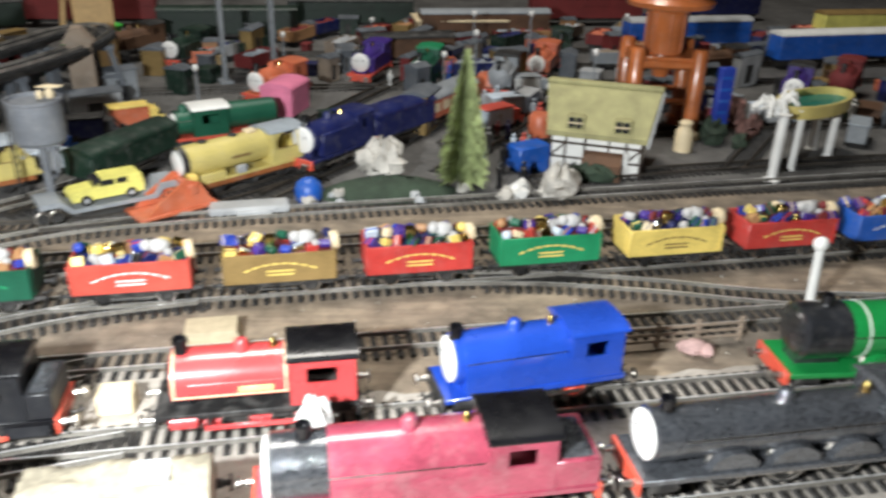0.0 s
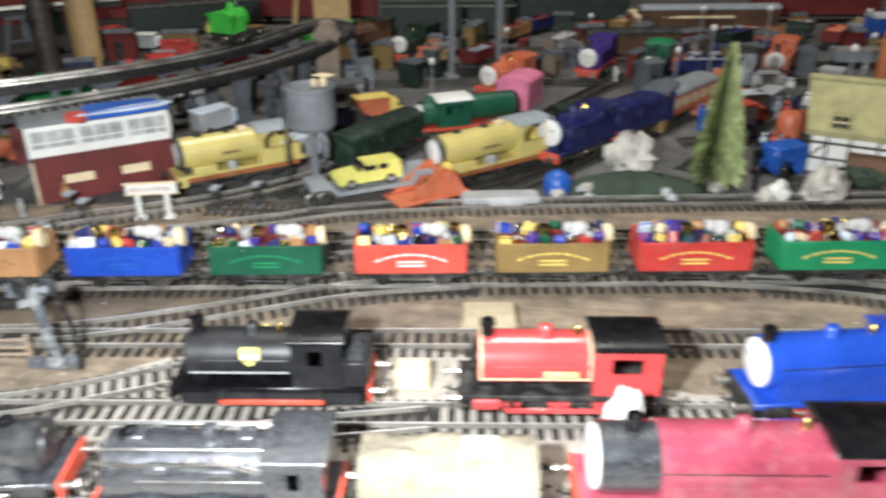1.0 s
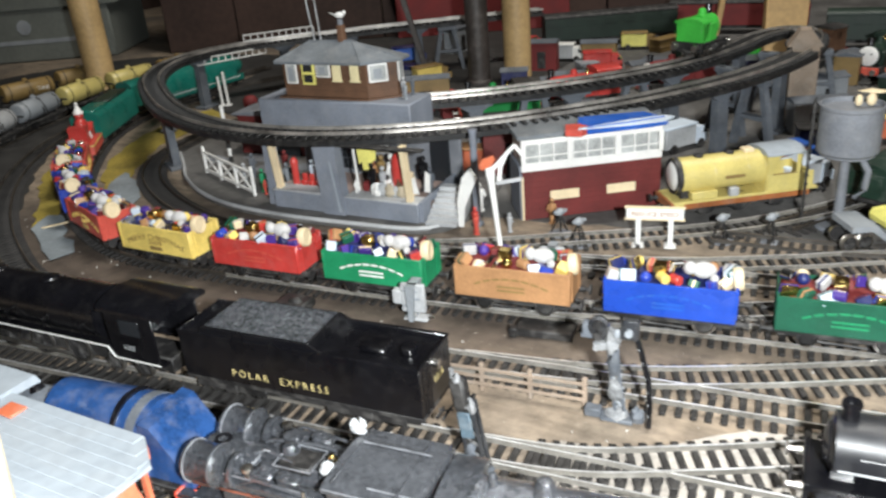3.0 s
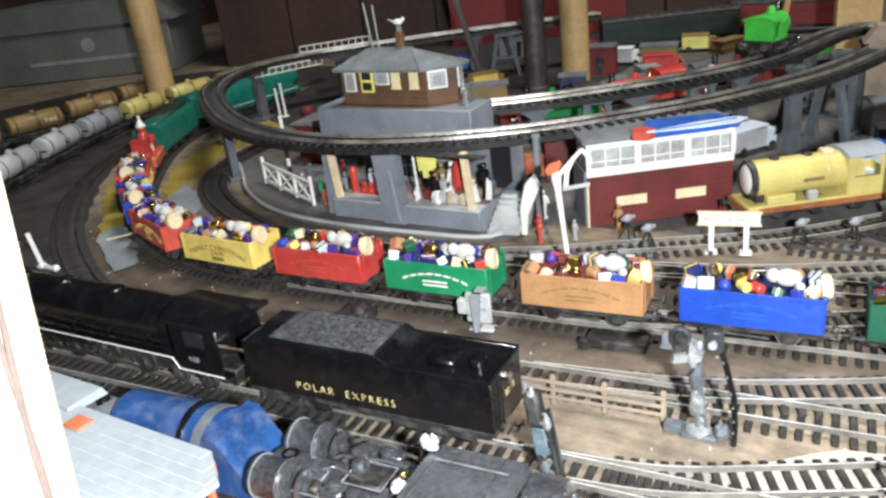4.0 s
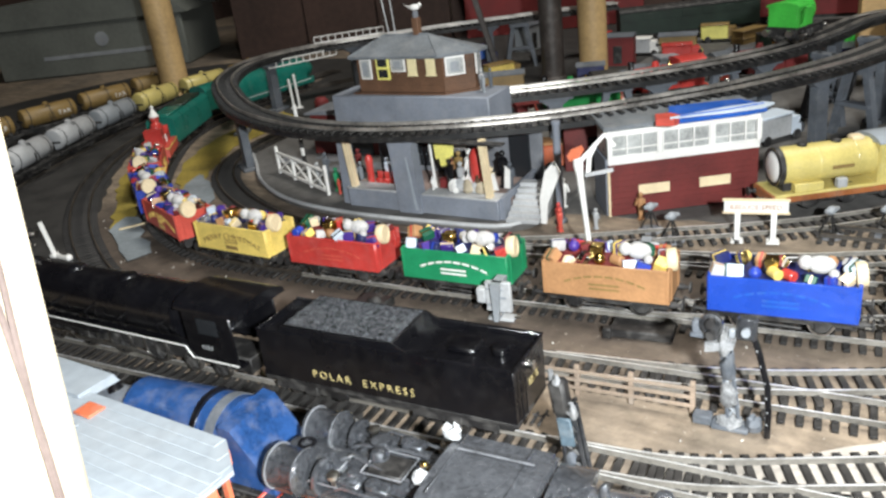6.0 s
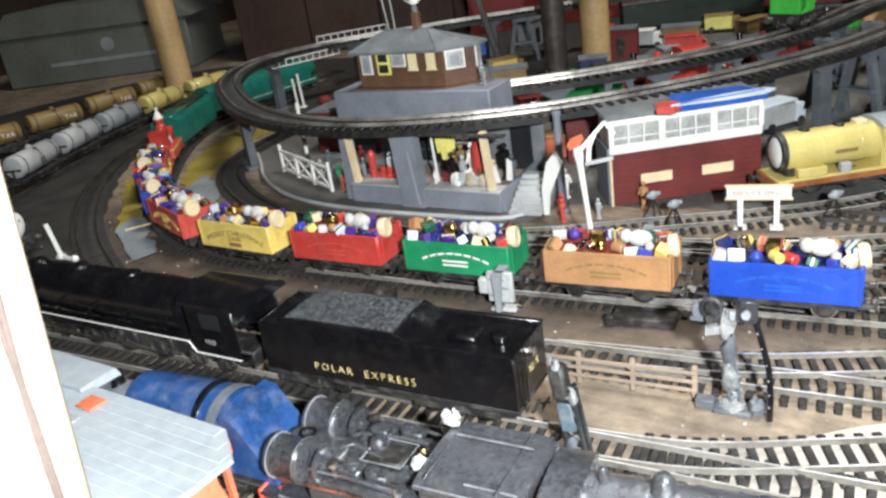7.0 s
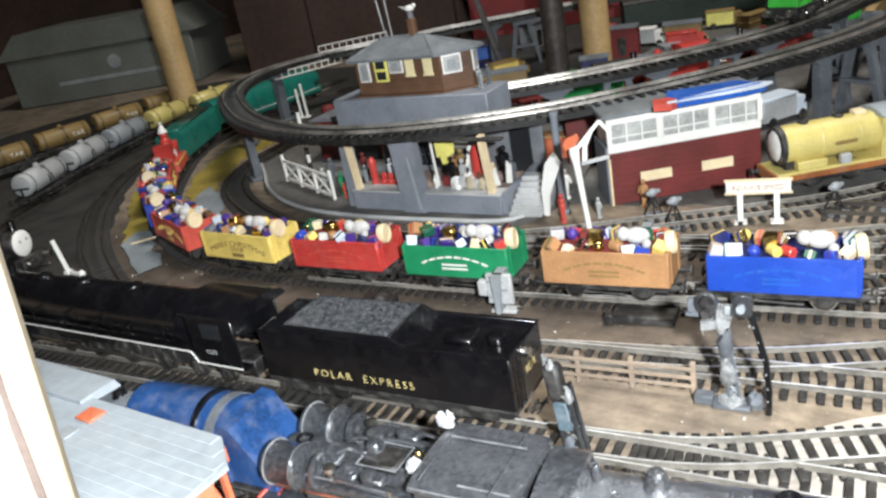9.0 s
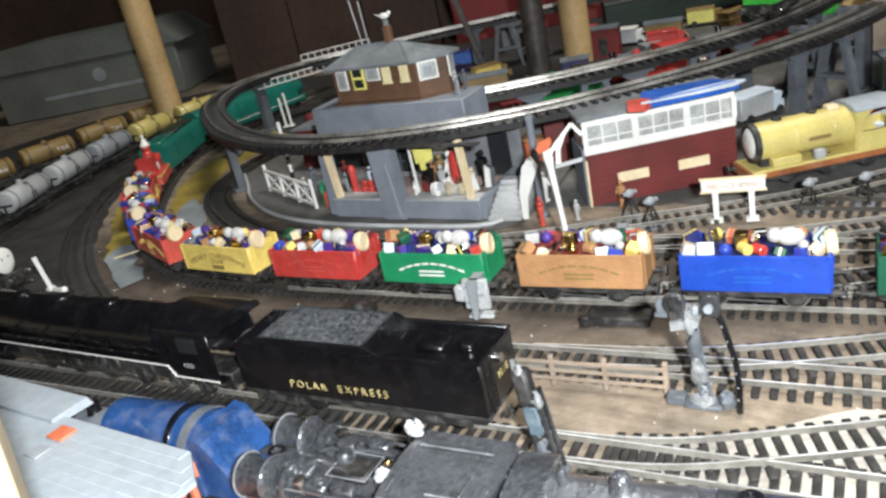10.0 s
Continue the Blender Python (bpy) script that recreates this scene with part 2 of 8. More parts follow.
    link(speck.outputs["Fac"], sr.inputs["Fac"])
    mx2 = n.new("ShaderNodeMix")
    mx2.data_type = "RGBA"
    link(sr.outputs["Color"], mx2.inputs[0])
    link(worn.outputs[2], mx2.inputs[6])
    mx2.inputs[7].default_value = (0.55, 0.50, 0.44, 1)
    link(mx2.outputs[2], bsdf.inputs["Base Color"])
    bsdf.inputs["Roughness"].default_value = 0.78
    b = n.new("ShaderNodeBump")
    b.inputs["Strength"].default_value, b.inputs["Distance"].default_value = 0.5, 0.0008
    link(speck.outputs["Fac"], b.inputs["Height"])
    link(b.outputs["Normal"], bsdf.inputs["Normal"])
    return m


BOARD = board_material()

# ---------------------------------------------------------------- building kit (lengths in millimetres)


class G:
    def __init__(self):
        self.v, self.f = [], []

    def add(self, verts, faces):
        k = len(self.v)
        self.v += [tuple(p) for p in verts]
        self.f += [tuple(i + k for i in f) for f in faces]
        return self

    def box(self, x0, y0, z0, x1, y1, z1, c=0.4):
        c = min(c, abs(x1 - x0) * 0.3, abs(y1 - y0) * 0.3, abs(z1 - z0) * 0.3)
        lo, hi = (min(x0, x1), min(y0, y1), min(z0, z1)), (max(x0, x1), max(y0, y1), max(z0, z1))
        idx, v = {}, []
        for sx in (0, 1):
            for sy in (0, 1):
                for sz in (0, 1):
                    s = (sx, sy, sz)
                    p = [hi[a] if s[a] else lo[a] for a in range(3)]
                    q = [p[a] + (-c if s[a] else c) for a in range(3)]
                    for a in range(3):
                        idx[s, a] = len(v)
                        v.append([p[b] if b == a else q[b] for b in range(3)])
        f = []
        for a in range(3):
            b, d = (a + 1) % 3, (a + 2) % 3
            for s in (0, 1):
                ring = []
                for sb, sd in ((0, 0), (1, 0), (1, 1), (0, 1)):
                    key = [0, 0, 0]
                    key[a], key[b], key[d] = s, sb, sd
                    ring.append(idx[tuple(key), a])
                f.append(ring if s else ring[::-1])
            for sb in (0, 1):
                for sd in (0, 1):
                    k0, k1 = [0, 0, 0], [0, 0, 0]
                    k0[a], k1[a] = 0, 1
                    k0[b] = k1[b] = sb
                    k0[d] = k1[d] = sd
                    k0, k1 = tuple(k0), tuple(k1)
                    q = [idx[k0, b], idx[k1, b], idx[k1, d], idx[k0, d]]
                    f.append(q if sb == sd else q[::-1])
        for sx in (0, 1):
            for sy in (0, 1):
                for sz in (0, 1):
                    t = [idx[(sx, sy, sz), a] for a in range(3)]
                    f.append(t if (sx + sy + sz) % 2 else t[::-1])
        return self.add(v, f)

    def lathe(self, o, d, prof, n=20, cap=True):
        """Turn (distance along d, radius) rows about the line from o along d."""
        o, d = Vector(o), Vector(d).normalized()
        u = d.orthogonal().normalized()
        w = d.cross(u)
        v, f = [], []
        for h, r in prof:
            for i in range(n):
                a = 2 * math.pi * i / n
                v.append(o + d * h + (u * math.cos(a) + w * math.sin(a)) * max(r, 0.001))
        for j in range(len(prof) - 1):
            for i in range(n):
                f.append((j * n + i, j * n + (i + 1) % n, (j + 1) * n + (i + 1) % n, (j + 1) * n + i))
        if cap:
            f.append(tuple(range(n))[::-1])
            f.append(tuple(range((len(prof) - 1) * n, len(prof) * n)))
        return self.add(v, f)

    def cyl(self, a, b, r, r1=None, n=18, c=0.0):
        r1 = r if r1 is None else r1
        d = Vector(b) - Vector(a)
        h = d.length
        c = min(c, h * 0.3)
        prof = [(0, r), (h, r1)] if not c else [(0, r - c), (c, r), (h - c, r1), (h, r1 - c)]
        return self.lathe(a, d, prof, n)

    def prism(self, poly, t0, t1, plane="xz"):
        """Extrude an outline in the xz, yz or xy plane along the axis left over."""
        def at(p, t):
            return {"xz": (p[0], t, p[1]), "yz": (t, p[0], p[1]), "xy": (p[0], p[1], t)}[plane]
        n = len(poly)
        v = [at(p, t0) for p in poly] + [at(p, t1) for p in poly]
        f = [tuple(range(n)), tuple(range(2 * n - 1, n - 1, -1))]
        f += [(i, i + n, (i + 1) % n + n, (i + 1) % n) for i in range(n)]
        return self.add(v, f)

    def tube(self, pts, r, n=6):
        pts = [Vector(p) for p in pts]
        v, f = [], []
        for i, p in enumerate(pts):
            d = (pts[min(i + 1, len(pts) - 1)] - pts[max(i - 1, 0)]).normalized()
            u = d.orthogonal().normalized() if abs(d.z) > 0.9 else d.cross(Vector((0, 0, 1))).normalized()
            w = d.cross(u)
            v += [p + (u * math.cos(2 * math.pi * k / n) + w * math.sin(2 * math.pi * k / n)) * r for k in range(n)]
        for i in range(len(pts) - 1):
            f += [(i * n + k, i * n + (k + 1) % n, (i + 1) * n + (k + 1) % n, (i + 1) * n + k) for k in range(n)]
        f += [tuple(range(n))[::-1], tuple(range((len(pts) - 1) * n, len(pts) * n))]
        return self.add(v, f)

    def ball(self, c, rx, ry=None, rz=None, n=12, m=8):
        ry, rz = ry or rx, rz or rx
        v = [(c[0], c[1], c[2] - rz)]
        for j in range(1, m):
            b = math.pi * (j / m - 0.5)
            for i in range(n):
                a = 2 * math.pi * i / n
                v.append((c[0] + rx * math.cos(a) * math.cos(b), c[1] + ry * math.sin(a) * math.cos(b), c[2] + rz * math.sin(b)))
        v.append((c[0], c[1], c[2] + rz))
        f = [(0, 1 + (i + 1) % n, 1 + i) for i in range(n)]
        for j in range(m - 2):
            f += [(1 + j * n + i, 1 + j * n + (i + 1) % n, 1 + (j + 1) * n + (i + 1) % n, 1 + (j + 1) * n + i) for i in range(n)]
        k = len(v) - 1
        f += [(k, 1 + (m - 2) * n + i, 1 + (m - 2) * n + (i + 1) % n) for i in range(n)]
        return self.add(v, f)

    def pierced(self, x0, z0, x1, z1, a0, b0, a1, b1, y0, y1):
        """A wall in the xz plane from y0 to y1 with one window a0, b0 to a1, b1 cut through it."""
        v = []
        for y in (y0, y1):
            v += [(x0, y, z0), (x1, y, z0), (x1, y, z1), (x0, y, z1), (a0, y, b0), (a1, y, b0), (a1, y, b1), (a0, y, b1)]
        f = []
        for i in range(4):
            j = (i + 1) % 4
            f += [(i, j, j + 4, i + 4), (i + 8, i + 12, j + 12, j + 8), (i, i + 8, j + 8, j), (i + 4, j + 4, j + 12, i + 12)]
        return self.add(v, f)

    def turned(self, k, m):
        """Move the points from the k-th on by the matrix m."""
        self.v[k:] = [tuple(m @ Vector(p)) for p in self.v[k:]]
        return self


def mesh_of(name, g, material, smooth=38):
    me = bpy.data.meshes.new(name)
    me.from_pydata([(x * 0.001, y * 0.001, z * 0.001) for x, y, z in g.v], [], g.f)
    me.materials.append(material)
    me.validate()
    bm = bmesh.new()
    bm.from_mesh(me)
    bmesh.ops.recalc_face_normals(bm, faces=bm.faces)
    bm.to_mesh(me)
    bm.free()
    me.shade_smooth()
    me.set_sharp_from_angle(angle=radians(smooth))
    return me


def part(name, g, material, parent=None, label="", smooth=38):
    ob = new(name, mesh_of(name, g, material, smooth))
    if parent is not None:
        ob.parent = parent
    if label:
        tagged(ob, label)
    return ob


def thing(name, label, category, m=None, group="", kind=""):
    ob = new(name)
    ob.empty_display_size = 0.01
    if m is not None:
        ob.matrix_world = m
    return tagged(ob, label, category, group, kind)


def solid(name, g, material, label, category, m=None, group="", kind="", smooth=38):
    """A thing that is one mesh."""
    ob = part(name, g, material, smooth=smooth)
    if m is not None:
        ob.matrix_world = m
    return tagged(ob, label, category, group, kind)


def lettering(name, text, material, parent, m, size, arc=0.0, squeeze=1.0, gaps=1.0, thin=0.0):
    """Words cut from thin sheet, size in mm; arc: radius in mm of the bow on which they stand."""
    cu = bpy.data.curves.new(name, "FONT")
    cu.body, cu.size, cu.align_x, cu.extrude, cu.resolution_u = text, size, "CENTER", 0.12, 2
    cu.space_character, cu.offset = gaps, -thin
    tmp = new(name, cu)
    me = bpy.data.meshes.new_from_object(tmp)
    bpy.data.objects.remove(tmp)
    for v in me.vertices:
        x, y = v.co.x * squeeze, v.co.y
        if arc:
            a = x / arc
            x, y = (arc + y) * math.sin(a), (arc + y) * math.cos(a) - arc
        v.co = (x * 0.001, y * 0.001, v.co.z * 0.001)
    me.materials.clear()
    me.materials.append(material)
    ob = new(name, me)
    ob.parent = parent
    ob.matrix_local = m
    return ob


def upright(x, y, z, side=-1):
    """Local pose, in mm, for lettering on a side wall that faces -y (side -1) or +y."""
    return pose(x * 0.001, y * 0.001, z * 0.001, 90, 0, 0 if side < 0 else 180)


def spline(ctrl, step):
    """Evenly spaced (x, y, heading) along a smooth line through the plan points, in metres."""
    P = [Vector(p) for p in ctrl]
    P = [2 * P[0] - P[1]] + P + [2 * P[-1] - P[-2]]
    fine = []
    for i in range(1, len(P) - 2):
        a, b, c, d = P[i - 1:i + 3]
        for k in range(24):
            t = k / 24
            fine.append(0.5 * (2 * b + (c - a) * t + (2 * a - 5 * b + 4 * c - d) * t * t + (3 * b - a - 3 * c + d) * t ** 3))
    fine.append(P[-2])
    out, carry = [], 0.0
    for p, q in zip(fine, fine[1:]):
        seg = (q - p).length
        while carry <= seg and seg > 0:
            r = p.lerp(q, carry / seg)
            out.append((r.x, r.y, math.atan2(q.y - p.y, q.x - p.x)))
            carry += step
        carry -= seg
    return out

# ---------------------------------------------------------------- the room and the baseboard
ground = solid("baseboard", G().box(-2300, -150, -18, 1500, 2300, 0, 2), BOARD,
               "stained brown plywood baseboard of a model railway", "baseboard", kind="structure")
solid("floor", G().box(-2900, -1400, -760, 1900, 2700, -740, 1), DARKCLOTH, "dark floor far below the layout", "floor", kind="structure")
solid("ceiling", G().box(-2900, -1400, 1850, 1900, 2700, 1900, 1), CARD, "dim grey boarded ceiling", "ceiling", kind="structure")
for nm, b in (("wall_north", (-2900, 2600, -740, 1900, 2700, 1850)), ("wall_south", (-2900, -1400, -740, 1900, -1300, 1850)),
              ("wall_west", (-2900, -1300, -740, -2800, 2600, 1850)), ("wall_east", (1800, -1300, -740, 1900, 2600, 1850))):
    solid(nm, G().box(*b, 1), DARKCLOTH, "dark brown boarded wall of the railway room", "wall", kind="structure")

# painted patches of scenery card inside the curves
def patch(name, label, material, pts, z0=0.2, z1=1.0):
    loop = spline([(x, y) for x, y in pts] + [pts[0]], 0.015)
    rnd = random.Random(len(pts) * 7 + int(pts[0][0] * -100))
    poly = [(1000 * x + rnd.uniform(-3, 3), 1000 * y + rnd.uniform(-3, 3)) for x, y, _ in loop]
    return solid(name, G().prism(poly, z0, z1, "xy"), material, label, "scenery card", kind="structure")


OCHRE = surface("ochre_painted_card", (0.30, 0.23, 0.04), 0.8, vary=0.35, grain=120)
SKYCARD = surface("faded_blue_card", (0.22, 0.25, 0.27), 0.8, vary=0.25, grain=120)
DARKBED = surface("near_black_trackbed", (0.03, 0.028, 0.026), 0.85, vary=0.4, grain=200)
GREYYARD = surface("grey_painted_yard", (0.10, 0.096, 0.092), 0.8, vary=0.3, grain=60, dust=0.15)
patch("scenery_mat", "ochre painted card inside the curve", OCHRE,
      [(-0.925, 0.475), (-1.0, 0.535), (-1.06, 0.62), (-1.085, 0.72), (-1.07, 0.80), (-1.03, 0.72), (-1.005, 0.61), (-0.95, 0.53)])
patch("scenery_mat", "faded blue card inside the curve", SKYCARD,
      [(-0.86, 0.445), (-0.925, 0.475), (-0.96, 0.53), (-0.93, 0.515), (-0.88, 0.485)], 1.1, 1.5)
patch("scenery_mat", "ochre painted card between curved tracks", OCHRE,
      [(-0.90, 0.385), (-0.97, 0.435), (-1.05, 0.495), (-1.09, 0.56), (-1.075, 0.56), (-1.00, 0.485), (-0.93, 0.43), (-0.89, 0.40)])
patch("scenery_mat", "faded blue card between curved tracks", SKYCARD,
      [(-0.82, 0.352), (-0.90, 0.385), (-0.915, 0.42), (-0.86, 0.39), (-0.82, 0.375)], 1.1, 1.5)
patch("scenery_mat", "grey painted yard ground under the sidings", GREYYARD,
      [(-0.60, 0.545), (-0.30, 0.60), (0.0, 0.65), (0.6, 0.74), (1.2, 0.9), (1.2, 2.1), (0.2, 2.2), (-0.9, 2.2), (-1.0, 1.3), (-0.8, 0.8)], 0.1, 0.6)
patch("scenery_mat", "blackened ground under the outer curves", DARKBED,
      [(-0.80, 0.20), (-1.1, 0.22), (-1.5, 0.3), (-1.7, 0.6), (-1.6, 1.0), (-1.25, 1.1), (-1.2, 0.9), (-1.215, 0.7), (-1.12, 0.55), (-1.0, 0.44), (-0.88, 0.345), (-0.80, 0.30)], 0.1, 0.7)

# thin near-black sheet that covers the brown board inside the loop
patch("scenery_mat", "near-black ground inside the raised loop", DARKBED,
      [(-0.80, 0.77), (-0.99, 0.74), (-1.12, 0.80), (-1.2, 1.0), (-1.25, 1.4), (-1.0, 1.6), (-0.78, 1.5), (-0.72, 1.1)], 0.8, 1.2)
# thin near-black sheet on the board between the black and blue engines
patch("scenery_mat", "near-black ground beside the long black engine", DARKBED,
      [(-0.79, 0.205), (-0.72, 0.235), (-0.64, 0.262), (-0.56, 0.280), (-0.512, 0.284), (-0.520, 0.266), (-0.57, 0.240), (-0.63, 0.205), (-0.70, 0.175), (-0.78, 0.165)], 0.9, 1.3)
# pale yard board, with the near lamp's brightening put into its colour
PALEBED = surface("pale_lamplit_yard_board", (0.37, 0.335, 0.295), 0.8, vary=0.3, grain=110, bump=0.4)
patch("scenery_mat", "pale board under the front yard tracks, lamp brightness in its colour", PALEBED,
      [(-0.375, 0.320), (-0.335, 0.332), (-0.30, 0.362), (-0.24, 0.392), (-0.14, 0.396), (-0.05, 0.378), (0.2, 0.408), (0.6, 0.462), (0.66, 0.30), (0.4, 0.17), (0.1, 0.13), (-0.2, 0.14), (-0.31, 0.17), (-0.38, 0.235)], 0.15, 0.5)

# ---------------------------------------------------------------- tracks
SLEEPER_MESH = mesh_of("sleeper", G().box(-1.65, -15, 0, 1.65, 15, 2.0, 0.35).box(-1.2, -10, 2, 1.2, -6.8, 2.7, 0.2).box(-1.2, 6.8, 2, 1.2, 10, 2.7, 0.2), SLEEPER)
RAILTOP = 0.0052
UPSLEEPER_MESH = SLEEPER_MESH.copy()
UPSLEEPER_MESH.materials.clear()
UPSLEEPER_MESH.materials.append(UPSLEEPER)


def rail_geometry(line, off, z0=2.5, z1=5.2, half=0.5):
    v, f = [], []
    for x, y, a in line:
        nx, ny = -math.sin(a), math.cos(a)
        for s, z in ((-half * 1.35, z0), (-half, z0 + 0.8), (-half, z1), (half, z1), (half, z0 + 0.8), (half * 1.35, z0)):
            v.append((1000 * x + nx * (off + s), 1000 * y + ny * (off + s), z))
    k = 6
    for i in range(len(line) - 1):
        f += [(i * k + j, i * k + (j + 1) % k, (i + 1) * k + (j + 1) % k, (i + 1) * k + j) for j in range(k)]
    f += [tuple(range(k)), tuple(range((len(line) - 1) * k, len(line) * k))[::-1]]
    return G().add(v, f)


def railed(line, off, material, web):
    """One rail: a worn bright head on a grimy web and foot."""
    me = mesh_of("rail", rail_geometry(line, off), material)
    me.materials.append(web)
    for p in me.polygons:
        p.material_index = 0 if p.normal.z > 0.9 and p.center.z > 0.005 else 1
    return new("rail", me)


def track(label, ctrl, z=0.0, pitch=0.0072, rail=RAIL, skip=0, wide=1.0, group="tracks of the yard"):
    """A length of model track: two rails on separate sleepers; skip: how many sleepers are left out at the start, where
    it leaves another track.
    Past x = -0.66 the rails take a darker head and web; sleepers in the back of the yard are one joined part."""
    z += 0.0006 if skip else 0.0
    th = thing("railway_track", label, "track", pose(0, 0, z), group, "structure")
    line = spline(ctrl, 0.006)
    # where the line passes x = -0.66 the darker rail material takes over
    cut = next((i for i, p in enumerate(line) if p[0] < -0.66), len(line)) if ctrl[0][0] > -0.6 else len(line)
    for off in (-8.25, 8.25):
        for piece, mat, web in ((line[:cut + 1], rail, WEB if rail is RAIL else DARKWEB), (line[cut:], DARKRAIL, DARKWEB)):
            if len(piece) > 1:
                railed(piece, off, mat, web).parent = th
    rnd = random.Random(int(abs(ctrl[0][0]) * 1000) + len(ctrl))
    joined = G()
    for i, (x, y, a) in enumerate(spline(ctrl, pitch)):
        if i < skip:
            continue
        m = pose(x, y, 0, 0, 0, math.degrees(a) + rnd.uniform(-1.2, 1.2))
        if rail is DARKRAIL or y > 0.64 or x < -1.06 or x > 0.36:
            q = len(joined.v)
            joined.box(-1.6, -15 * wide, 0, 1.6, 15 * wide, 2.0, 0.3)
            joined.turned(q, pose(1000 * x, 1000 * y, 0, 0, 0, math.degrees(a)))
            continue
        s = new("sleeper", SLEEPER_MESH)
        s.parent = th
        s.matrix_local = m
        s.scale = (1, wide, 1)
    if joined.v:
        tagged(part("sleepers", joined, SLEEPER, th), kind="stuff")
    return th


T2 = [(0.62, 0.618), (0.4, 0.578), (0.0, 0.506), (-0.3, 0.452), (-0.5, 0.416), (-0.6, 0.401), (-0.68, 0.391), (-0.76, 0.387), (-0.83, 0.402),
      (-0.90, 0.434), (-0.97, 0.481), (-1.045, 0.55), (-1.105, 0.62), (-1.14, 0.69), (-1.155, 0.77), (-1.15, 0.85), (-1.12, 0.93), (-1.06, 1.01), (-0.96, 1.08), (-0.85, 1.13)]
T1 = [(0.62, 0.686), (0.0, 0.574), (-0.3, 0.52), (-0.44, 0.497), (-0.53, 0.478), (-0.62, 0.463), (-0.70, 0.456), (-0.76, 0.459), (-0.82, 0.476),
      (-0.87, 0.498), (-0.92, 0.53), (-0.96, 0.575), (-0.98, 0.63), (-0.985, 0.70), (-0.97, 0.8), (-0.92, 0.92)]
T3 = [(0.62, 0.52), (0.1, 0.445), (-0.16, 0.404), (-0.43, 0.36), (-0.6, 0.330), (-0.72, 0.315), (-0.80, 0.32), (-0.88, 0.35), (-0.96, 0.392),
      (-1.04, 0.448), (-1.11, 0.515), (-1.165, 0.59), (-1.205, 0.68), (-1.22, 0.77), (-1.22, 0.9), (-1.2, 1.0)]
T4 = [(-1.02, 0.27), (-1.10, 0.36), (-1.16, 0.45), (-1.22, 0.56), (-1.255, 0.64), (-1.28, 0.73), (-1.285, 0.83), (-1.28, 1.0)]
Y1 = (0.357, 0.155)
N1 = (0.286, 0.155)
N2 = (0.218, 0.155)


def straight(ab, x0, x1):
    return [(x, ab[0] + ab[1] * x) for x in (x0, (2 * x0 + x1) / 3, (x0 + 2 * x1) / 3, x1)]


def on(ab, x, z=RAILTOP, side=0.0, turn=0.0):
    """The pose of a vehicle on a straight track at x, its nose towards -x."""
    return pose(x, ab[0] + ab[1] * x + side, z, 0, 0, math.degrees(math.atan(ab[1])) + turn)


track("outer loop track with black sleepers, carrying the Christmas train", T2)
track("inner loop track in front of the station", T1, rail=RAIL)
track("third loop track that curves round outside", T3)
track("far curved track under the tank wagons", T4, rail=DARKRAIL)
track("yard track with shunting engines standing on it", straight(Y1, -0.95, 0.62))
track("front yard track crowded with engines", straight(N1, -0.66, 0.62))
track("nearest siding at the edge of the board", straight(N2, -0.30, 0.6))
# turnouts and crossovers
track("turnout from third track to outer loop", [(-0.45, 0.357), (-0.37, 0.377), (-0.31, 0.404), (-0.22, 0.452), (-0.14, 0.478)], skip=7, wide=1.05)
track("turnout from outer loop back to third track", [(0.0, 0.505), (0.08, 0.507), (0.16, 0.498), (0.24, 0.484), (0.34, 0.48)], skip=6, wide=1.05)
track("turnout from outer loop to inner loop", [(-0.47, 0.421), (-0.41, 0.438), (-0.345, 0.463), (-0.28, 0.495), (-0.2, 0.53)], skip=7, wide=1.05)
track("turnout from inner loop to station siding", [(-0.50, 0.484), (-0.43, 0.502), (-0.37, 0.522), (-0.31, 0.552), (-0.23, 0.59), (0.0, 0.64), (0.5, 0.735)], skip=7, wide=1.05)
track("turnout from yard track to third track", [(-0.42, 0.292), (-0.36, 0.306), (-0.31, 0.332), (-0.25, 0.366), (-0.18, 0.396)], skip=6, wide=1.05)
track("turnout between front yard tracks", [(-0.42, 0.218), (-0.36, 0.238), (-0.30, 0.268), (-0.22, 0.306), (-0.14, 0.332)], skip=5, wide=1.05)
track("station siding that passes the signal box", [(-0.58, 0.47), (-0.52, 0.497), (-0.47, 0.527), (-0.41, 0.562), (-0.36, 0.597), (-0.31, 0.65), (-0.28, 0.70)], skip=5)
track("engine siding behind the water tower", [(-0.37, 0.575), (-0.28, 0.585), (-0.20, 0.62), (-0.13, 0.685), (-0.07, 0.765), (0.0, 0.86), (0.05, 0.95)], rail=DARKRAIL)
track("engine siding with a dark green engine", [(-0.33, 0.61), (-0.28, 0.685), (-0.24, 0.77), (-0.2, 0.88), (-0.17, 0.98)], rail=DARKRAIL)
track("engine siding with a long navy train", [(-0.13, 0.65), (-0.08, 0.73), (-0.02, 0.82), (0.03, 0.91), (0.06, 1.0)], rail=DARKRAIL)

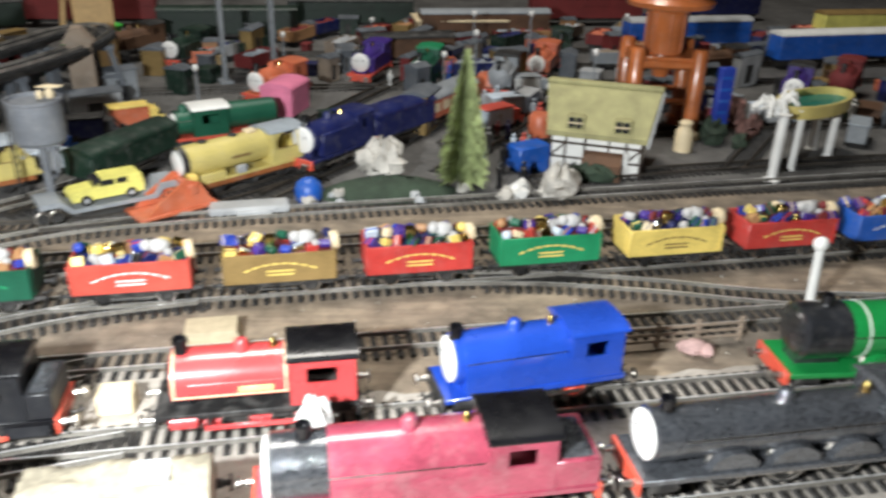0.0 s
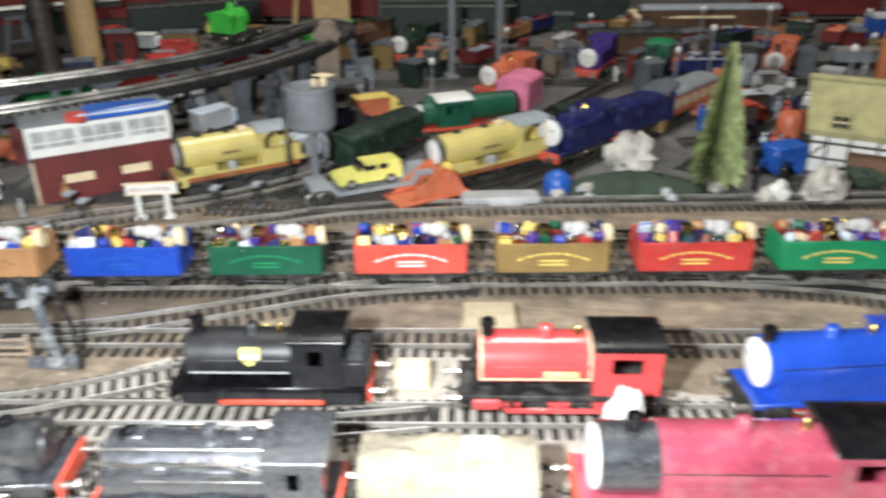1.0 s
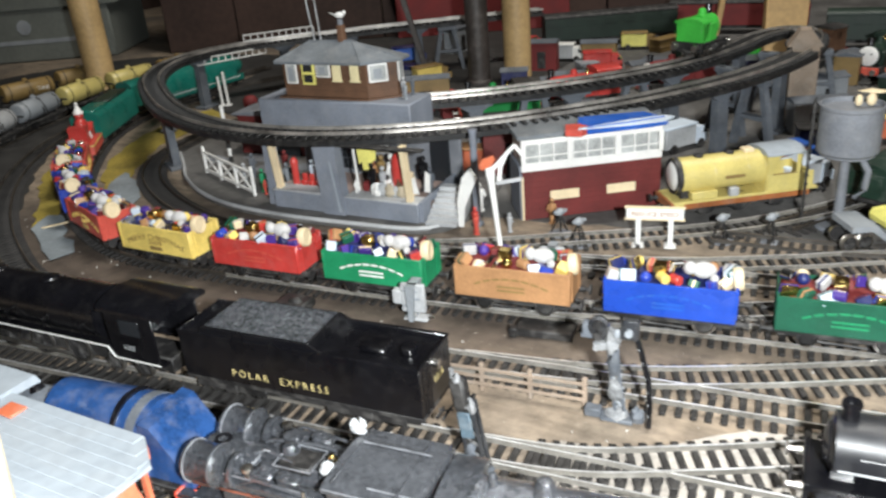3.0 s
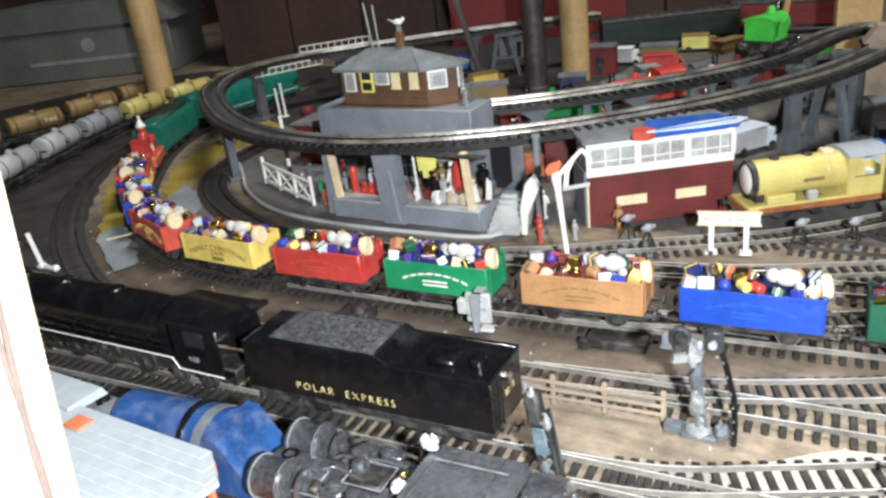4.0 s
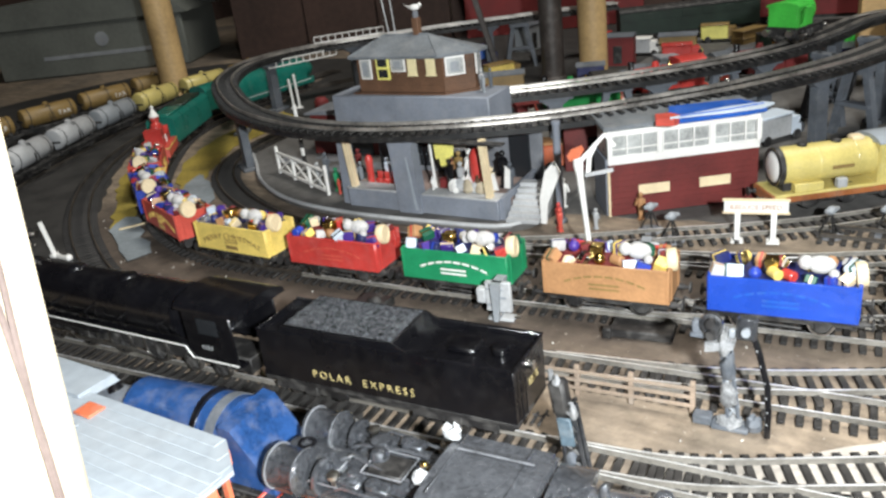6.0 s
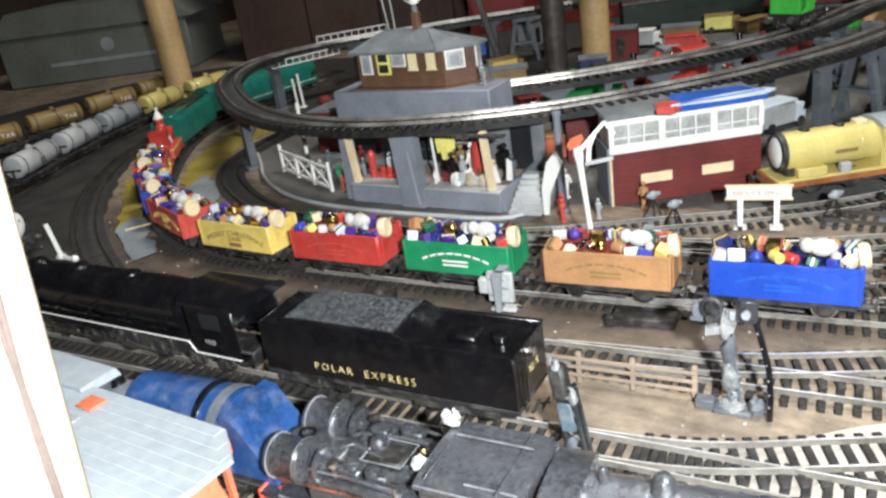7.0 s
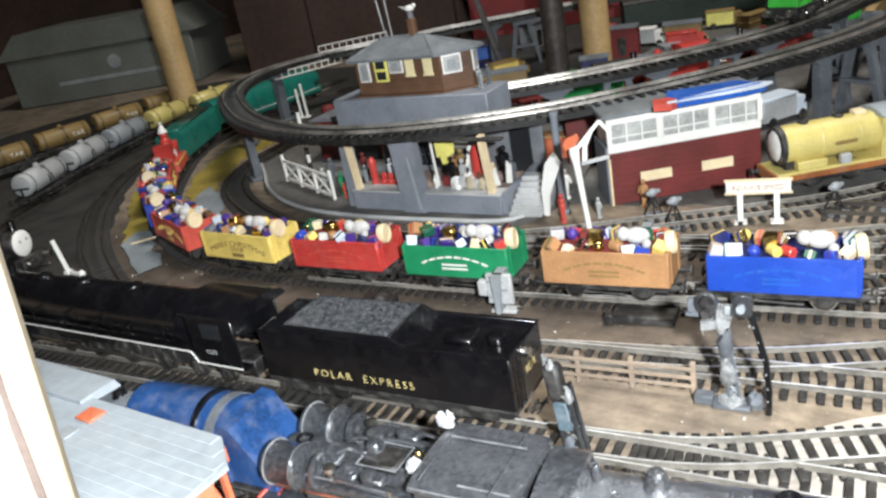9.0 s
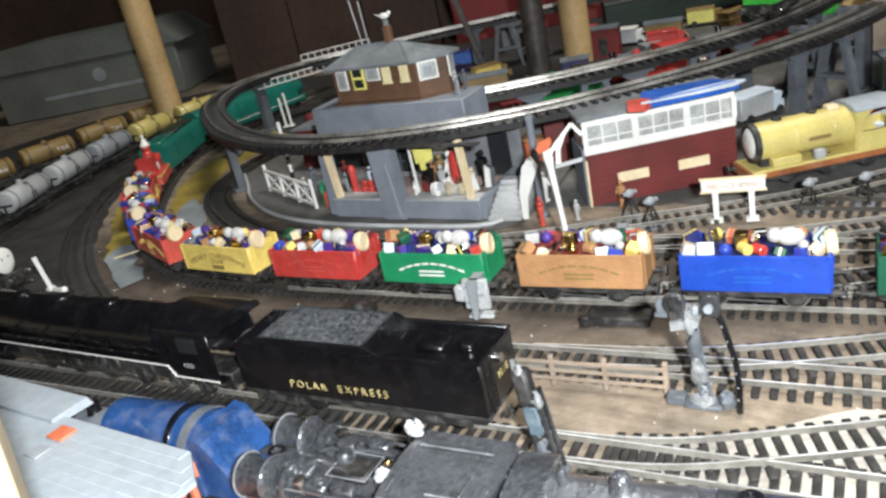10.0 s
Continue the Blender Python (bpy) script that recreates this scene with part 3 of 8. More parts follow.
for k, (x0, y0, x1, y1) in enumerate(((-0.36, 0.98, 0.75, 1.13), (-0.34, 1.08, 0.8, 1.24), (-0.30, 1.19, 0.8, 1.35), (0.02, 0.80, 0.62, 0.92), (0.10, 0.70, 0.64, 0.80),
                                     (0.02, 0.72, 0.20, 1.02), (0.30, 0.74, 0.52, 1.04), (-0.14, 0.82, -0.02, 1.08))):
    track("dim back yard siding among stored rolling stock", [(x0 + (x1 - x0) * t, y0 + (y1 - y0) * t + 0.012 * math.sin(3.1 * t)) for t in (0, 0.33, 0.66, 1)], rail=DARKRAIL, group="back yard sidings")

# ---------------------------------------------------------------- rolling stock


def arc_profile(w, z0, z1, rise, n=9):
    """Outline in the yz plane: straight sides up to z1, then a rounded top."""
    top = [(w * math.cos(math.pi * i / n), z1 + rise * math.sin(math.pi * i / n)) for i in range(n + 1)]
    return [(w, z0)] + top + [(-w, z0)]


def wheelset(th, x, r, y=8.6, spokes=8, mat=DULL, far=False):
    """A pair of wheels; far: each wheel of stock deep in the yard is one turned disc."""
    for s in (-1, 1):
        if far:
            part("wheel", G().lathe((x, s * (y - 1.4), r), (0, s, 0), [(0, r + 0.7), (0.5, r + 0.7), (0.6, r), (2.8, r - 0.1), (2.8, r * 0.84), (1.4, r * 0.8), (1.4, r * 0.22), (3.2, r * 0.2)], 18), mat, th)
            continue
        g = G().lathe((x, s * (y - 1.2), r), (0, s, 0), [(0, r * 0.98), (0.6, r * 0.98), (0.6, r * 0.78), (2.2, r * 0.76)], 20)
        w = part("wheel", g, mat, th)
        t = G().lathe((x, s * (y - 1.4), r), (0, s, 0), [(0, r + 0.7), (0.5, r + 0.7), (0.6, r), (2.8, r - 0.1), (2.8, r * 0.84), (0.6, r * 0.84)], 22, cap=False)
        part("tyre", t, STEEL, w, "bright steel tyre")
        sp = G()
        for k in range(spokes):
            a = 2 * math.pi * k / spokes
            sp.tube([(x, s * (y + 1.3), r), (x + r * 0.8 * math.cos(a), s * (y + 1.3), r + r * 0.8 * math.sin(a))], 0.45, 4)
        sp.cyl((x, s * (y + 0.8), r), (x, s * (y + 1.9), r), r * 0.2, n=10)
        part("spokes", sp, mat, w)


def buffers(th, x, sgn, zc=11.0, y=11.5, mat=STEEL):
    for s in (-1, 1):
        b = part("buffer", G().lathe((x, s * y, zc), (sgn, 0, 0), [(0, 2.0), (3, 1.8), (3, 1.2), (6, 1.2), (6, 3.4), (6.9, 3.2)], 14), mat, th)


def coupling(th, x, sgn):
    part("coupling", G().box(x, -4.5, 5, x + sgn * 1.2, 4.5, 7).tube([(x, 0, 8), (x + sgn * 4, 0, 7.5), (x + sgn * 6, 0, 9.5), (x + sgn * 7.5, 0, 8.5)], 0.6, 5)
         .box(x + sgn * 4, -6, 6.2, x + sgn * 5.0, 6, 7.6, 0.2), DULL, th)


def face_on(th, x, zc, r):
    """A plain round pale smokebox disc with two dots and a bump."""
    f = part("face", G().lathe((x, 0, zc), (-1, 0, 0), [(0, r), (1.4, r), (2.4, r * 0.86), (2.9, r * 0.5), (3.0, 0.2)], 24), FACE, th, "pale round moulded face plate")
    part("eye", G().ball((x - 2.7, -r * 0.36, zc + r * 0.22), 0.5, r * 0.10, r * 0.12, 8, 6), DULL, f)
    part("eye", G().ball((x - 2.7, r * 0.36, zc + r * 0.22), 0.5, r * 0.10, r * 0.12, 8, 6), DULL, f)


def heap(x0, x1, y0, y1, z, rise, seed, n=14, k=14):
    """A lumpy heap over a rectangle, closed below."""
    rnd = random.Random(seed)
    g, v = G(), []
    for i in range(n + 1):
        for j in range(k + 1):
            a, b = i / n, j / k
            e = min(i, n - i, j, k - j) == 0
            v.append((x0 + (x1 - x0) * a, y0 + (y1 - y0) * b, z + (0 if e else rise * (1 - (2 * a - 1) ** 4) * (1 - (2 * b - 1) ** 4) * rnd.uniform(0.45, 1.0))))
    g.add(v, [(i * (k + 1) + j, (i + 1) * (k + 1) + j, (i + 1) * (k + 1) + j + 1, i * (k + 1) + j + 1) for i in range(n) for j in range(k)])
    return g


def crumpled(rx, ry, rz, seed, n=16, m=11, rough=0.28):
    """One crumpled lump that rests on z = 0."""
    rnd = random.Random(seed)
    g = G().ball((0, 0, rz * 0.8), rx, ry, rz, n, m)
    g.v = [tuple(c * (1 + rnd.uniform(-rough, rough)) for c in p) for p in g.v]
    g.v = [(x, y, max(z, 0.0)) for x, y, z in g.v]
    return g


def steam_loco(label, m, L=104, W=31, body=RED, cab_mat=None, roof=BLACK, base=DULL, board=None, zc=27, r=11.5, tank="saddle", cab=(0.17, 0.46),
               cab_top=42, wheels=(-26, 0, 24), wr=8.5, face=False, smoke=None, smoke_len=10, bands=None, beam=BEAM, rods=True, plate=None,
               lining=None, name="tank_engine", chimney=10, splash=None, group="model engines", bunker=True, skirt=None, wheel_mat=DULL, far=False, trim=True, front_beam=None, fittings=GOLDFOIL):
    """A small steam engine, nose towards -x; lengths in mm above the rail."""
    th = thing(name, label, "model engine", m, group)
    cab_mat, board, smoke = cab_mat or body, board or base, smoke or BLACK
    h, w = L / 2, W / 2
    c0, c1 = cab[0] * L, cab[1] * L
    part("frame", G().box(-h + 3, -9.5, 5, h - 3, -7.8, 13, 0.3).box(-h + 3, 7.8, 5, h - 3, 9.5, 13, 0.3).box(-h + 8, -6, 5.5, h - 8, 6, 12.8), base, th)
    part("running_board", G().box(-h, -w, 13, h, w, 15, 0.4), board, th)
    for sg in (-1, 1):
        part("valance", G().box(-h, sg * (w - 1.1) - 0.5, 11.6, h, sg * (w - 1.1) + 0.5, 13, 0.2), board, th)
    for s in (-1, 1):
        part("buffer_beam", G().box(s * h - 0.9, -w, 6.5, s * h + 0.9, w, 15.4, 0.3), front_beam if front_beam and s < 0 else beam, th)
        buffers(th, s * (h + 0.9), s)
        coupling(th, s * (h + 0.9), s)
    x0 = -h + 7
    b0 = x0 + smoke_len
    part("boiler", G().lathe((b0, 0, zc), (1, 0, 0), [(0, r), (c0 - b0, r)], 28), body if tank != "saddle" else base, th)
    sb = part("smokebox", G().lathe((x0, 0, zc), (1, 0, 0), [(0, r - 1.5), (1.2, r + 0.3), (smoke_len, r + 0.3)], 28).box(x0 + 1, -7, 14.5, b0, 7, zc - 3, 0.5), smoke, th)
    if face:
        face_on(th, x0, zc, r * 0.93)
    else:
        part("smokebox_door", G().lathe((x0, 0, zc), (-1, 0, 0), [(0, r * 0.8), (0.8, r * 0.78), (2.0, r * 0.45), (2.2, 0.3)], 20)
             .tube([(x0 - 2.3, -3, zc), (x0 - 2.3, 3, zc)], 0.4, 5).box(x0 - 2.2, -r * 0.7, zc + 2, x0 - 0.8, r * 0.1, zc + 2.8, 0.1).box(x0 - 2.2, -r * 0.7, zc - 3, x0 - 0.8, r * 0.1, zc - 2.2, 0.1), smoke, sb)
    if tank == "saddle":
        t0 = x0 + 1.5
        part("saddle_tank", G().prism(arc_profile(r + 2.2, zc - 4.5, zc + 0.5, r + 1.2, 16), t0, c0 - 0.3, "yz"), body, th)
        if lining and plate:
            for xx in (t0 + 0.6, c0 - 2.2):
                part("lining", G().prism([(y * 1.012, z + (0.15 if z > zc else 0)) for y, z in arc_profile(r + 2.2, zc - 4.3, zc + 0.5, r + 1.2, 16)], xx, xx + 1.0, "yz"), lining, th, "thin pale lining")
        if lining:
            for s in (-1, 1):
                part("lining", G().box(t0 + 1.6, s * (r + 2.15), zc - 4.0, c0 - 2.2, s * (r + 2.4), zc - 3.1, 0.05), lining, th)
        if plate:
            for s in (-1, 1):
                part("nameplate", G().box(-h * 0.18, s * (r + 2.1), zc - 2.2, h * 0.16, s * (r + 2.9), zc + 0.9, 0.3), plate, th, "small yellow nameplate")
    elif tank == "side":
        for s in (-1, 1):
            part("side_tank", G().box(x0 + smoke_len + 4, s * (w - 8), 15, c0, s * (w - 0.8), zc + 4.5, 0.8), body, th)
    elif tank == "shell":
        part("shell", G().prism(arc_profile(w - 1, 15, zc - 2, r + 3, 16), b0, c0, "yz"), body, th)
    if splash:
        for s in (-1, 1):
            for xw in wheels:
                part("splasher", G().prism([(xw + (wr + 1) * math.cos(math.pi * i / 10), 15 + (wr - 2) * math.sin(math.pi * i / 10)) for i in range(11)], s * (w - 6), s * (w - 1.5), "xz"), splash, th)
    if bands:
        for k in range(3):
            xb = b0 + (c0 - b0) * (0.1 + 0.4 * k)
            part("boiler_band", G().lathe((xb, 0, zc), (1, 0, 0), [(0, r + 0.25), (0.9, r + 0.25)], 28), bands, th)
    ct = zc + r + (1 if tank == "saddle" else 0)
    part("chimney", G().lathe((x0 + smoke_len * 0.6, 0, ct - 2), (0, 0, 1), [(0, 4.6), (1.6, 3.3), (chimney * 0.75, 3.0), (chimney * 0.78, 3.9), (chimney, 3.6), (chimney, 2.4), (chimney - 2.5, 2.4)], 16), BLACK, th)
    if fittings:
        part("dome", G().lathe((b0 + (c0 - b0) * 0.52, 0, ct - 1), (0, 0, 1), [(0, 5.2), (1.5, 4.0), (4.5, 3.8), (6.3, 2.6), (6.9, 0.3)], 16), body, th)
        part("safety_valve", G().lathe((c0 - 7, 0, ct - 1), (0, 0, 1), [(0, 2.6), (2, 2.0), (5, 1.6), (6, 0.8)], 10), fittings, th, "brass safety valve" if fittings is GOLDFOIL else "")
    cb = part("cab", G().pierced(c0, 15, c1, cab_top, c0 + 8, cab_top - 13, c1 - 9, cab_top - 4.5, -w + 0.8, -w + 2.0), cab_mat, th)
    part("cab_side", G().pierced(c0, 15, c1, cab_top, c0 + 8, cab_top - 13, c1 - 9, cab_top - 4.5, w - 2.0, w - 0.8), cab_mat, th)
    part("cab_front", G().box(c0 + 0.1, -w + 2.0, 15, c0 + 1.4, w - 2.0, cab_top, 0.3), cab_mat, th)
    part("cab_back", G().box(c1 - 1.4, -w + 2.0, 15, c1 - 0.1, w - 2.0, cab_top, 0.3), cab_mat, th)
    part("backhead", G().box(c0 + 1.5, -9, 15, c0 + 7, 9, cab_top - 8, 0.5), BLACK, cb)
    if lining and trim:
        for s in (-1, 1):
            wx0, wx1, y = c0 + 7.4, c1 - 8.4, s * (w - 0.6)
            part("window_trim", G().box(wx0, y - 0.2, cab_top - 13.6, wx1, y + 0.2, cab_top - 12.9, 0.05).box(wx0, y - 0.2, cab_top - 4.6, wx1, y + 0.2, cab_top - 3.9, 0.05)
                 .box(wx0, y - 0.2, cab_top - 14, wx0 + 0.6, y + 0.2, cab_top - 3.5, 0.05).box(wx1 - 0.6, y - 0.2, cab_top - 14, wx1, y + 0.2, cab_top - 3.5, 0.05), lining, cb)
    part("cab_roof", G().prism(arc_profile(w + 0.6, cab_top, cab_top + 0.8, 3.2, 14), c0 - 1.5, c1 + 1.8, "yz"), roof, th)
    if bunker and c1 < h - 6:
        part("bunker", G().box(c1, -w + 0.8, 15, h - 0.5, w - 0.8, 29, 0.6), cab_mat, th)
        part("coal", heap(c1 + 1.5, h - 2, -w + 2.4, w - 2.4, 28.5, 4.5, int(L * 3)), COAL, th, smooth=10)
    for xw in wheels:
        wheelset(th, xw, wr, mat=wheel_mat, far=far)
    if rods:
        for s in (-1, 1):
            part("coupling_rod", G().box(wheels[0] - 2, s * 11.6, wr - 3.2, wheels[-1] + 2, s * 12.4, wr - 1.4, 0.2)
                 .cyl((wheels[1], s * 11.4, wr - 2.3), (wheels[1], s * 13.2, wr - 2.3), 1.5, n=10), STEEL, th)
            part("cylinder", G().cyl((-h + 6, s * 12.2, 9.5), (-h + 19, s * 12.2, 9.5), 4.3, n=16, c=0.5), skirt or base, th)
    else:
        part("skirt", G().box(-h + 4, -w + 1, 5, h - 4, -w + 2, 13, 0.2).box(-h + 4, w - 2, 5, h - 4, w - 1, 13, 0.2), skirt or base, th)
    for s in (-1, 1):
        y = s * (r + (3.3 if tank == "saddle" else 1.0))
        part("handrail", G().tube([(b0, y, zc + 4), (c0 - 2, y, zc + 4)], 0.35, 5), STEEL if tank != "saddle" else body, th)
    return th


def loose_letters(th, x, y, z, size, text, material, side=-1, arc=0.0, squeeze=1.0, gaps=1.0, thin=0.0):
    return lettering("lettering", text, material, th, upright(x, y, z, side), size, arc, squeeze, gaps, thin)


def bars(th, x, y, z, w, material, rows=2, h=1.2, gap=0.9, bow=0.0):
    """Writing too small to read: plain bars, the first bowed."""
    for k in range(rows):
        g = G()
        if k == 0 and bow:
            R = bow
            pts = [((R * math.sin(t)), R * math.cos(t) - R) for t in [(-0.5 + i / 8) * w / R for i in range(9)]]
            for (xa, za), (xb, zb) in zip(pts, pts[1:]):
                q = len(g.v)
                g.box(-(xb - xa) / 2 * 0.8, -0.06, -h / 2, (xb - xa) / 2 * 0.8, 0.06, h / 2, 0.02)
                g.turned(q, Matrix.Translation(((xa + xb) / 2 + x, y, (za + zb) / 2 + z)) @ Matrix.Rotation(-math.atan2(zb - za, xb - xa), 4, "Y"))
        else:
            ww = w * (0.36 if bow else 1.0)
            g.box(x - ww / 2, y - 0.06, z - (k + (1 if bow else 0)) * (h + gap) - h / 2, x + ww / 2, y + 0.06, z - (k + (1 if bow else 0)) * (h + gap) + h / 2, 0.02)
        part("lettering", g, material, th)


PRESENT_MATS = [PALEGREY, DARKRED, WBLUE, CREAM, PURPLE, SILVERFOIL, WYELLOW, NAVY, RED, GOLDFOIL, TOYWHITE, PURPLE, TAN, KGREEN]


def wagon_base(th, L, far=False):
    part("underframe", G().box(-L / 2, -13, 8.5, L / 2, 13, 11, 0.3).box(-L / 2 + 2, -10, 5.5, L / 2 - 2, -9, 8.5, 0.2).box(-L / 2 + 2, 9, 5.5, L / 2 - 2, 10, 8.5, 0.2)
         .box(-22, -11, 3, -16, -9.5, 9, 0.3).box(16, -11, 3, 22, -9.5, 9, 0.3).box(-22, 9.5, 3, -16, 11, 9, 0.3).box(16, 9.5, 3, 22, 11, 9, 0.3)
         .tube([(-14, -11.5, 5), (10, -11.5, 4)], 0.7, 5), DULL, th)
    for x in (-19, 19):
        wheelset(th, x, 6.2, spokes=6, far=far)
    for s in (-1, 1):
        buffers(th, s * L / 2, s, 9.8, mat=DULL)
        coupling(th, s * L / 2, s)


def gift_wagon(m, material, label, ink, words=None, seed=1):
    """An open wagon heaped with presents; its near side lettered."""
    th = thing("gift_wagon", label, "toy wagon", m, "wagons of the Christmas train")
    L, W = 71.0, 30.0
    wagon_base(th, L)
    h, w = L / 2, W / 2
    for sg in (-1, 1):
        part("side", G().box(-h, sg * w, 11, h, sg * (w - 1.3), 31, 0.3), material, th)
        part("end", G().box(sg * h, -w + 1.3, 11, sg * (h - 1.3), w - 1.3, 31, 0.3), material, th)
        for x in (-h + 0.4, h - 1.6):
            part("strap", G().box(x, sg * (w - 0.1), 11.5, x + 1.2, sg * (w + 0.5), 30.6, 0.1), material, th)
        for x in (-10, 8):
            part("strap", G().box(sg * h - 0.4, x, 11.5, sg * h + 0.5, x + 2, 30.6, 0.1), material, th)
    part("floor", G().box(-h + 1.3, -w + 1.3, 11, h - 1.3, w - 1.3, 13, 0.2), material, th)
    rnd = random.Random(seed)
    for side in (-1, 1):
        y = side * (w + 0.12)
        if words:
            if words[0]:
                loose_letters(th, 0, y, 21.8, 5.6, words[0], ink, side, arc=62, squeeze=1.18)
            else:
                bars(th, 0, y, 24, 50, ink, 1, 1.5, 1, bow=60)
            loose_letters(th, 0, y, 17.5 if not words[2] else 19.5, 5.4, words[1], ink, side, squeeze=1.25)
            if words[2]:
                loose_letters(th, 0, y, 14.3, 6.0, words[2], ink, side, squeeze=1.15)
            else:
                part("emblem", G().box(-6, y - 0.1, 13.2, 6, y + 0.1, 16.2, 0.05), ink, th)
        else:
            bars(th, 0, y, 24.5, 48, ink, 3, 1.3, 1.3, bow=55)
    # the load, heaped above the sides
    bed = part("load_bed", G().box(-h + 1.4, -w + 1.4, 13, h - 1.4, w - 1.4, 29.5, 2), DARKRED if seed % 2 else NAVY, th, "padding under the presents")
    for k in range(24):
        x = -h + 5.5 + (k % 8) * 8.6 + rnd.uniform(-2, 2)
        y = (-9, 0, 9)[k // 8] + rnd.uniform(-2, 2)
        z = 28.5 + rnd.uniform(0, 1.5) + (4.0 if k // 8 == 1 else 0)
        mat = PRESENT_MATS[(k * 3 + seed * 2 + rnd.randrange(3)) % len(PRESENT_MATS)]
        g = G()
        kind = rnd.random()
        if kind < 0.68:
            a, b, c = rnd.uniform(2.6, 4.6), rnd.uniform(2.2, 3.6), rnd.uniform(2.0, 3.6)
            g.box(-a, -b, -c, a, b, c, 0.3)
            turn = pose(x, y, z + 2, rnd.uniform(-30, 30), rnd.uniform(-30, 30), rnd.uniform(0, 90))
            p = part("present", g.turned(0, turn), mat, th)
            part("ribbon", G().box(-a - 0.15, -0.6, -c - 0.15, a + 0.15, 0.6, c + 0.15, 0.05).turned(0, turn), PRESENT_MATS[(k + seed) % len(PRESENT_MATS)], p)
        elif kind < 0.84:
            part("bauble", G().ball((x, y, z + 2.6), 3.4, n=12, m=8), mat, th)
        else:
            g.cyl((0, 0, -3.5), (0, 0, 3.5), 2.9, n=14, c=0.5)
            part("gift_drum", g.turned(0, pose(x, y, z + 3, 90, rnd.uniform(-40, 40), rnd.uniform(0, 90))), mat, th)
    # a white soft toy lies near the rear of each load, as plain rounded lumps
    part("soft_toy", G().ball((17, -3, 36.5), 7, 5, 4.6).ball((10, -5, 38), 3.8, n=10, m=6).ball((23, -8, 34), 2.6, n=10, m=6), TOYWHITE, th, "white soft toy shape on the load")
    part("gold_box", G().box(-9, -8, 32, -2, -1, 39.5, 0.5), GOLDFOIL, th)
    part("drum", G().lathe((h - 3, -4, 33), (1, 0.15, 0.1), [(0, 6), (1, 6.4), (4, 6.4), (5, 6), (5, 4.5), (4.6, 4.3)], 18), CREAM, th)
    return th


def path_at(ctrl, s, line=[]):
    """The place and heading at s metres along the outer loop from its first plan point."""
    if not line:
        line += spline(ctrl, 0.002)
    x, y, a = line[min(max(int(s / 0.002), 0), len(line) - 1)]
    return x, y, a


def on_loop(s):
    """Pose of a vehicle on the outer loop at s metres along; the train runs towards the far end, nose first."""
    px, py, a = path_at(T2, s)
    return pose(px, py, RAILTOP, 0, 0, math.degrees(a) + 180)

# ---------------------------------------------------------------- the Christmas train on the outer loop
PITCH, FIRST = 0.0905, 1.178
TRAIN = [(-11 + 0, CORAL, "coral red open wagon heaped with presents, last of the train", WYELLOW, None),
         (-10, MBLUE, "mid blue open wagon heaped with presents", WHITE, None),
         (-9, RED, "red open wagon heaped with wrapped presents", WYELLOW, None),
         (-8, WYELLOW, "yellow open wagon heaped with wrapped presents", OLIVE, None),
         (-7, WGREEN, "green open wagon heaped with wrapped presents", WYELLOW, None),
         (-6, RED, "dark red open wagon heaped with presents", WYELLOW, None),
         (-5, OLIVE, "olive brown open wagon heaped with presents", WYELLOW, None),
         (-4, CORAL, "red open wagon with pale bowed lettering and presents", WHITE, None),
         (-3, KGREEN, "dark green open wagon heaped with presents", WGREEN, None),
         (-2, BLUE, "bright blue open wagon heaped with presents", MBLUE, None),
         (-1, TAN, "tan brown open wagon heaped with presents", OLIVE, None),
         (0, WGREEN, "emerald green open wagon heaped with presents", WHITE, None),
         (1, RED, "red open wagon heaped with wrapped presents", CORAL, None),
         (2, WYELLOW, "yellow open wagon lettered Merry Christmas 2008", OLIVE, ("MERRY CHRISTMAS", "2008", "")),
         (3, CORAL, "red open wagon lettered Merry Christmas 2007", WYELLOW, ("MERRY CHRISTMAS", "2007", "")),
         (4, WBLUE, "blue open wagon lettered Merry Christmas 2006", WHITE, ("MERRY CHRISTMAS", "2006", "")),
         (5, CORAL, "red open wagon lettered 2005 Christmas", WYELLOW, ("", "2005", "CHRISTMAS"))]
for i, (k, mat, label, ink, words) in enumerate(TRAIN):
    gift_wagon(on_loop(s=FIRST + k * PITCH), mat, label, ink, words, seed=i + 3)


def sleigh_wagon(m):
    th = thing("sleigh_wagon", "red flat wagon with a red toy sleigh and white-topped figure", "toy wagon", m, "wagons of the Christmas train")
    wagon_base(th, 60)
    part("deck", G().prism([(-30, 11), (30, 11), (27, 21), (-27, 21)], -14.5, 14.5, "xz"), CORAL, th)
    part("gold_band", G().box(-27.6, -14.9, 19.2, 27.6, 14.9, 20.6, 0.2), WYELLOW, th, "yellow painted band")
    part("sleigh", G().prism([(-22, 21), (20, 21), (22, 40), (10, 40), (6, 30), (-14, 30), (-22, 36)], -9, 9, "xz"), RED, th)
    part("figure", G().ball((-6, 0, 36), 8, 7, 9).ball((-7, 0, 47), 5, n=12, m=8), RED, th, "plain rounded red figure")
    part("hat", G().lathe((-7, 0, 49), (0, 0, 1), [(0, 5.4), (2, 5.2), (3, 4), (9, 1.2), (11, 2.0), (12.5, 0.3)], 14), WHITE, th, "white fluffy top")
    sc = G()
    for s in (-1, 1):
        sc.tube([(4 + 4 * math.cos(t * 0.6), s * 9.4, 27 + 4 * math.sin(t * 0.6)) for t in range(9)], 0.5, 5)
    part("scroll", sc, WHITE, th)
    return th


sleigh_wagon(on_loop(s=FIRST + 6 * PITCH - 0.003))


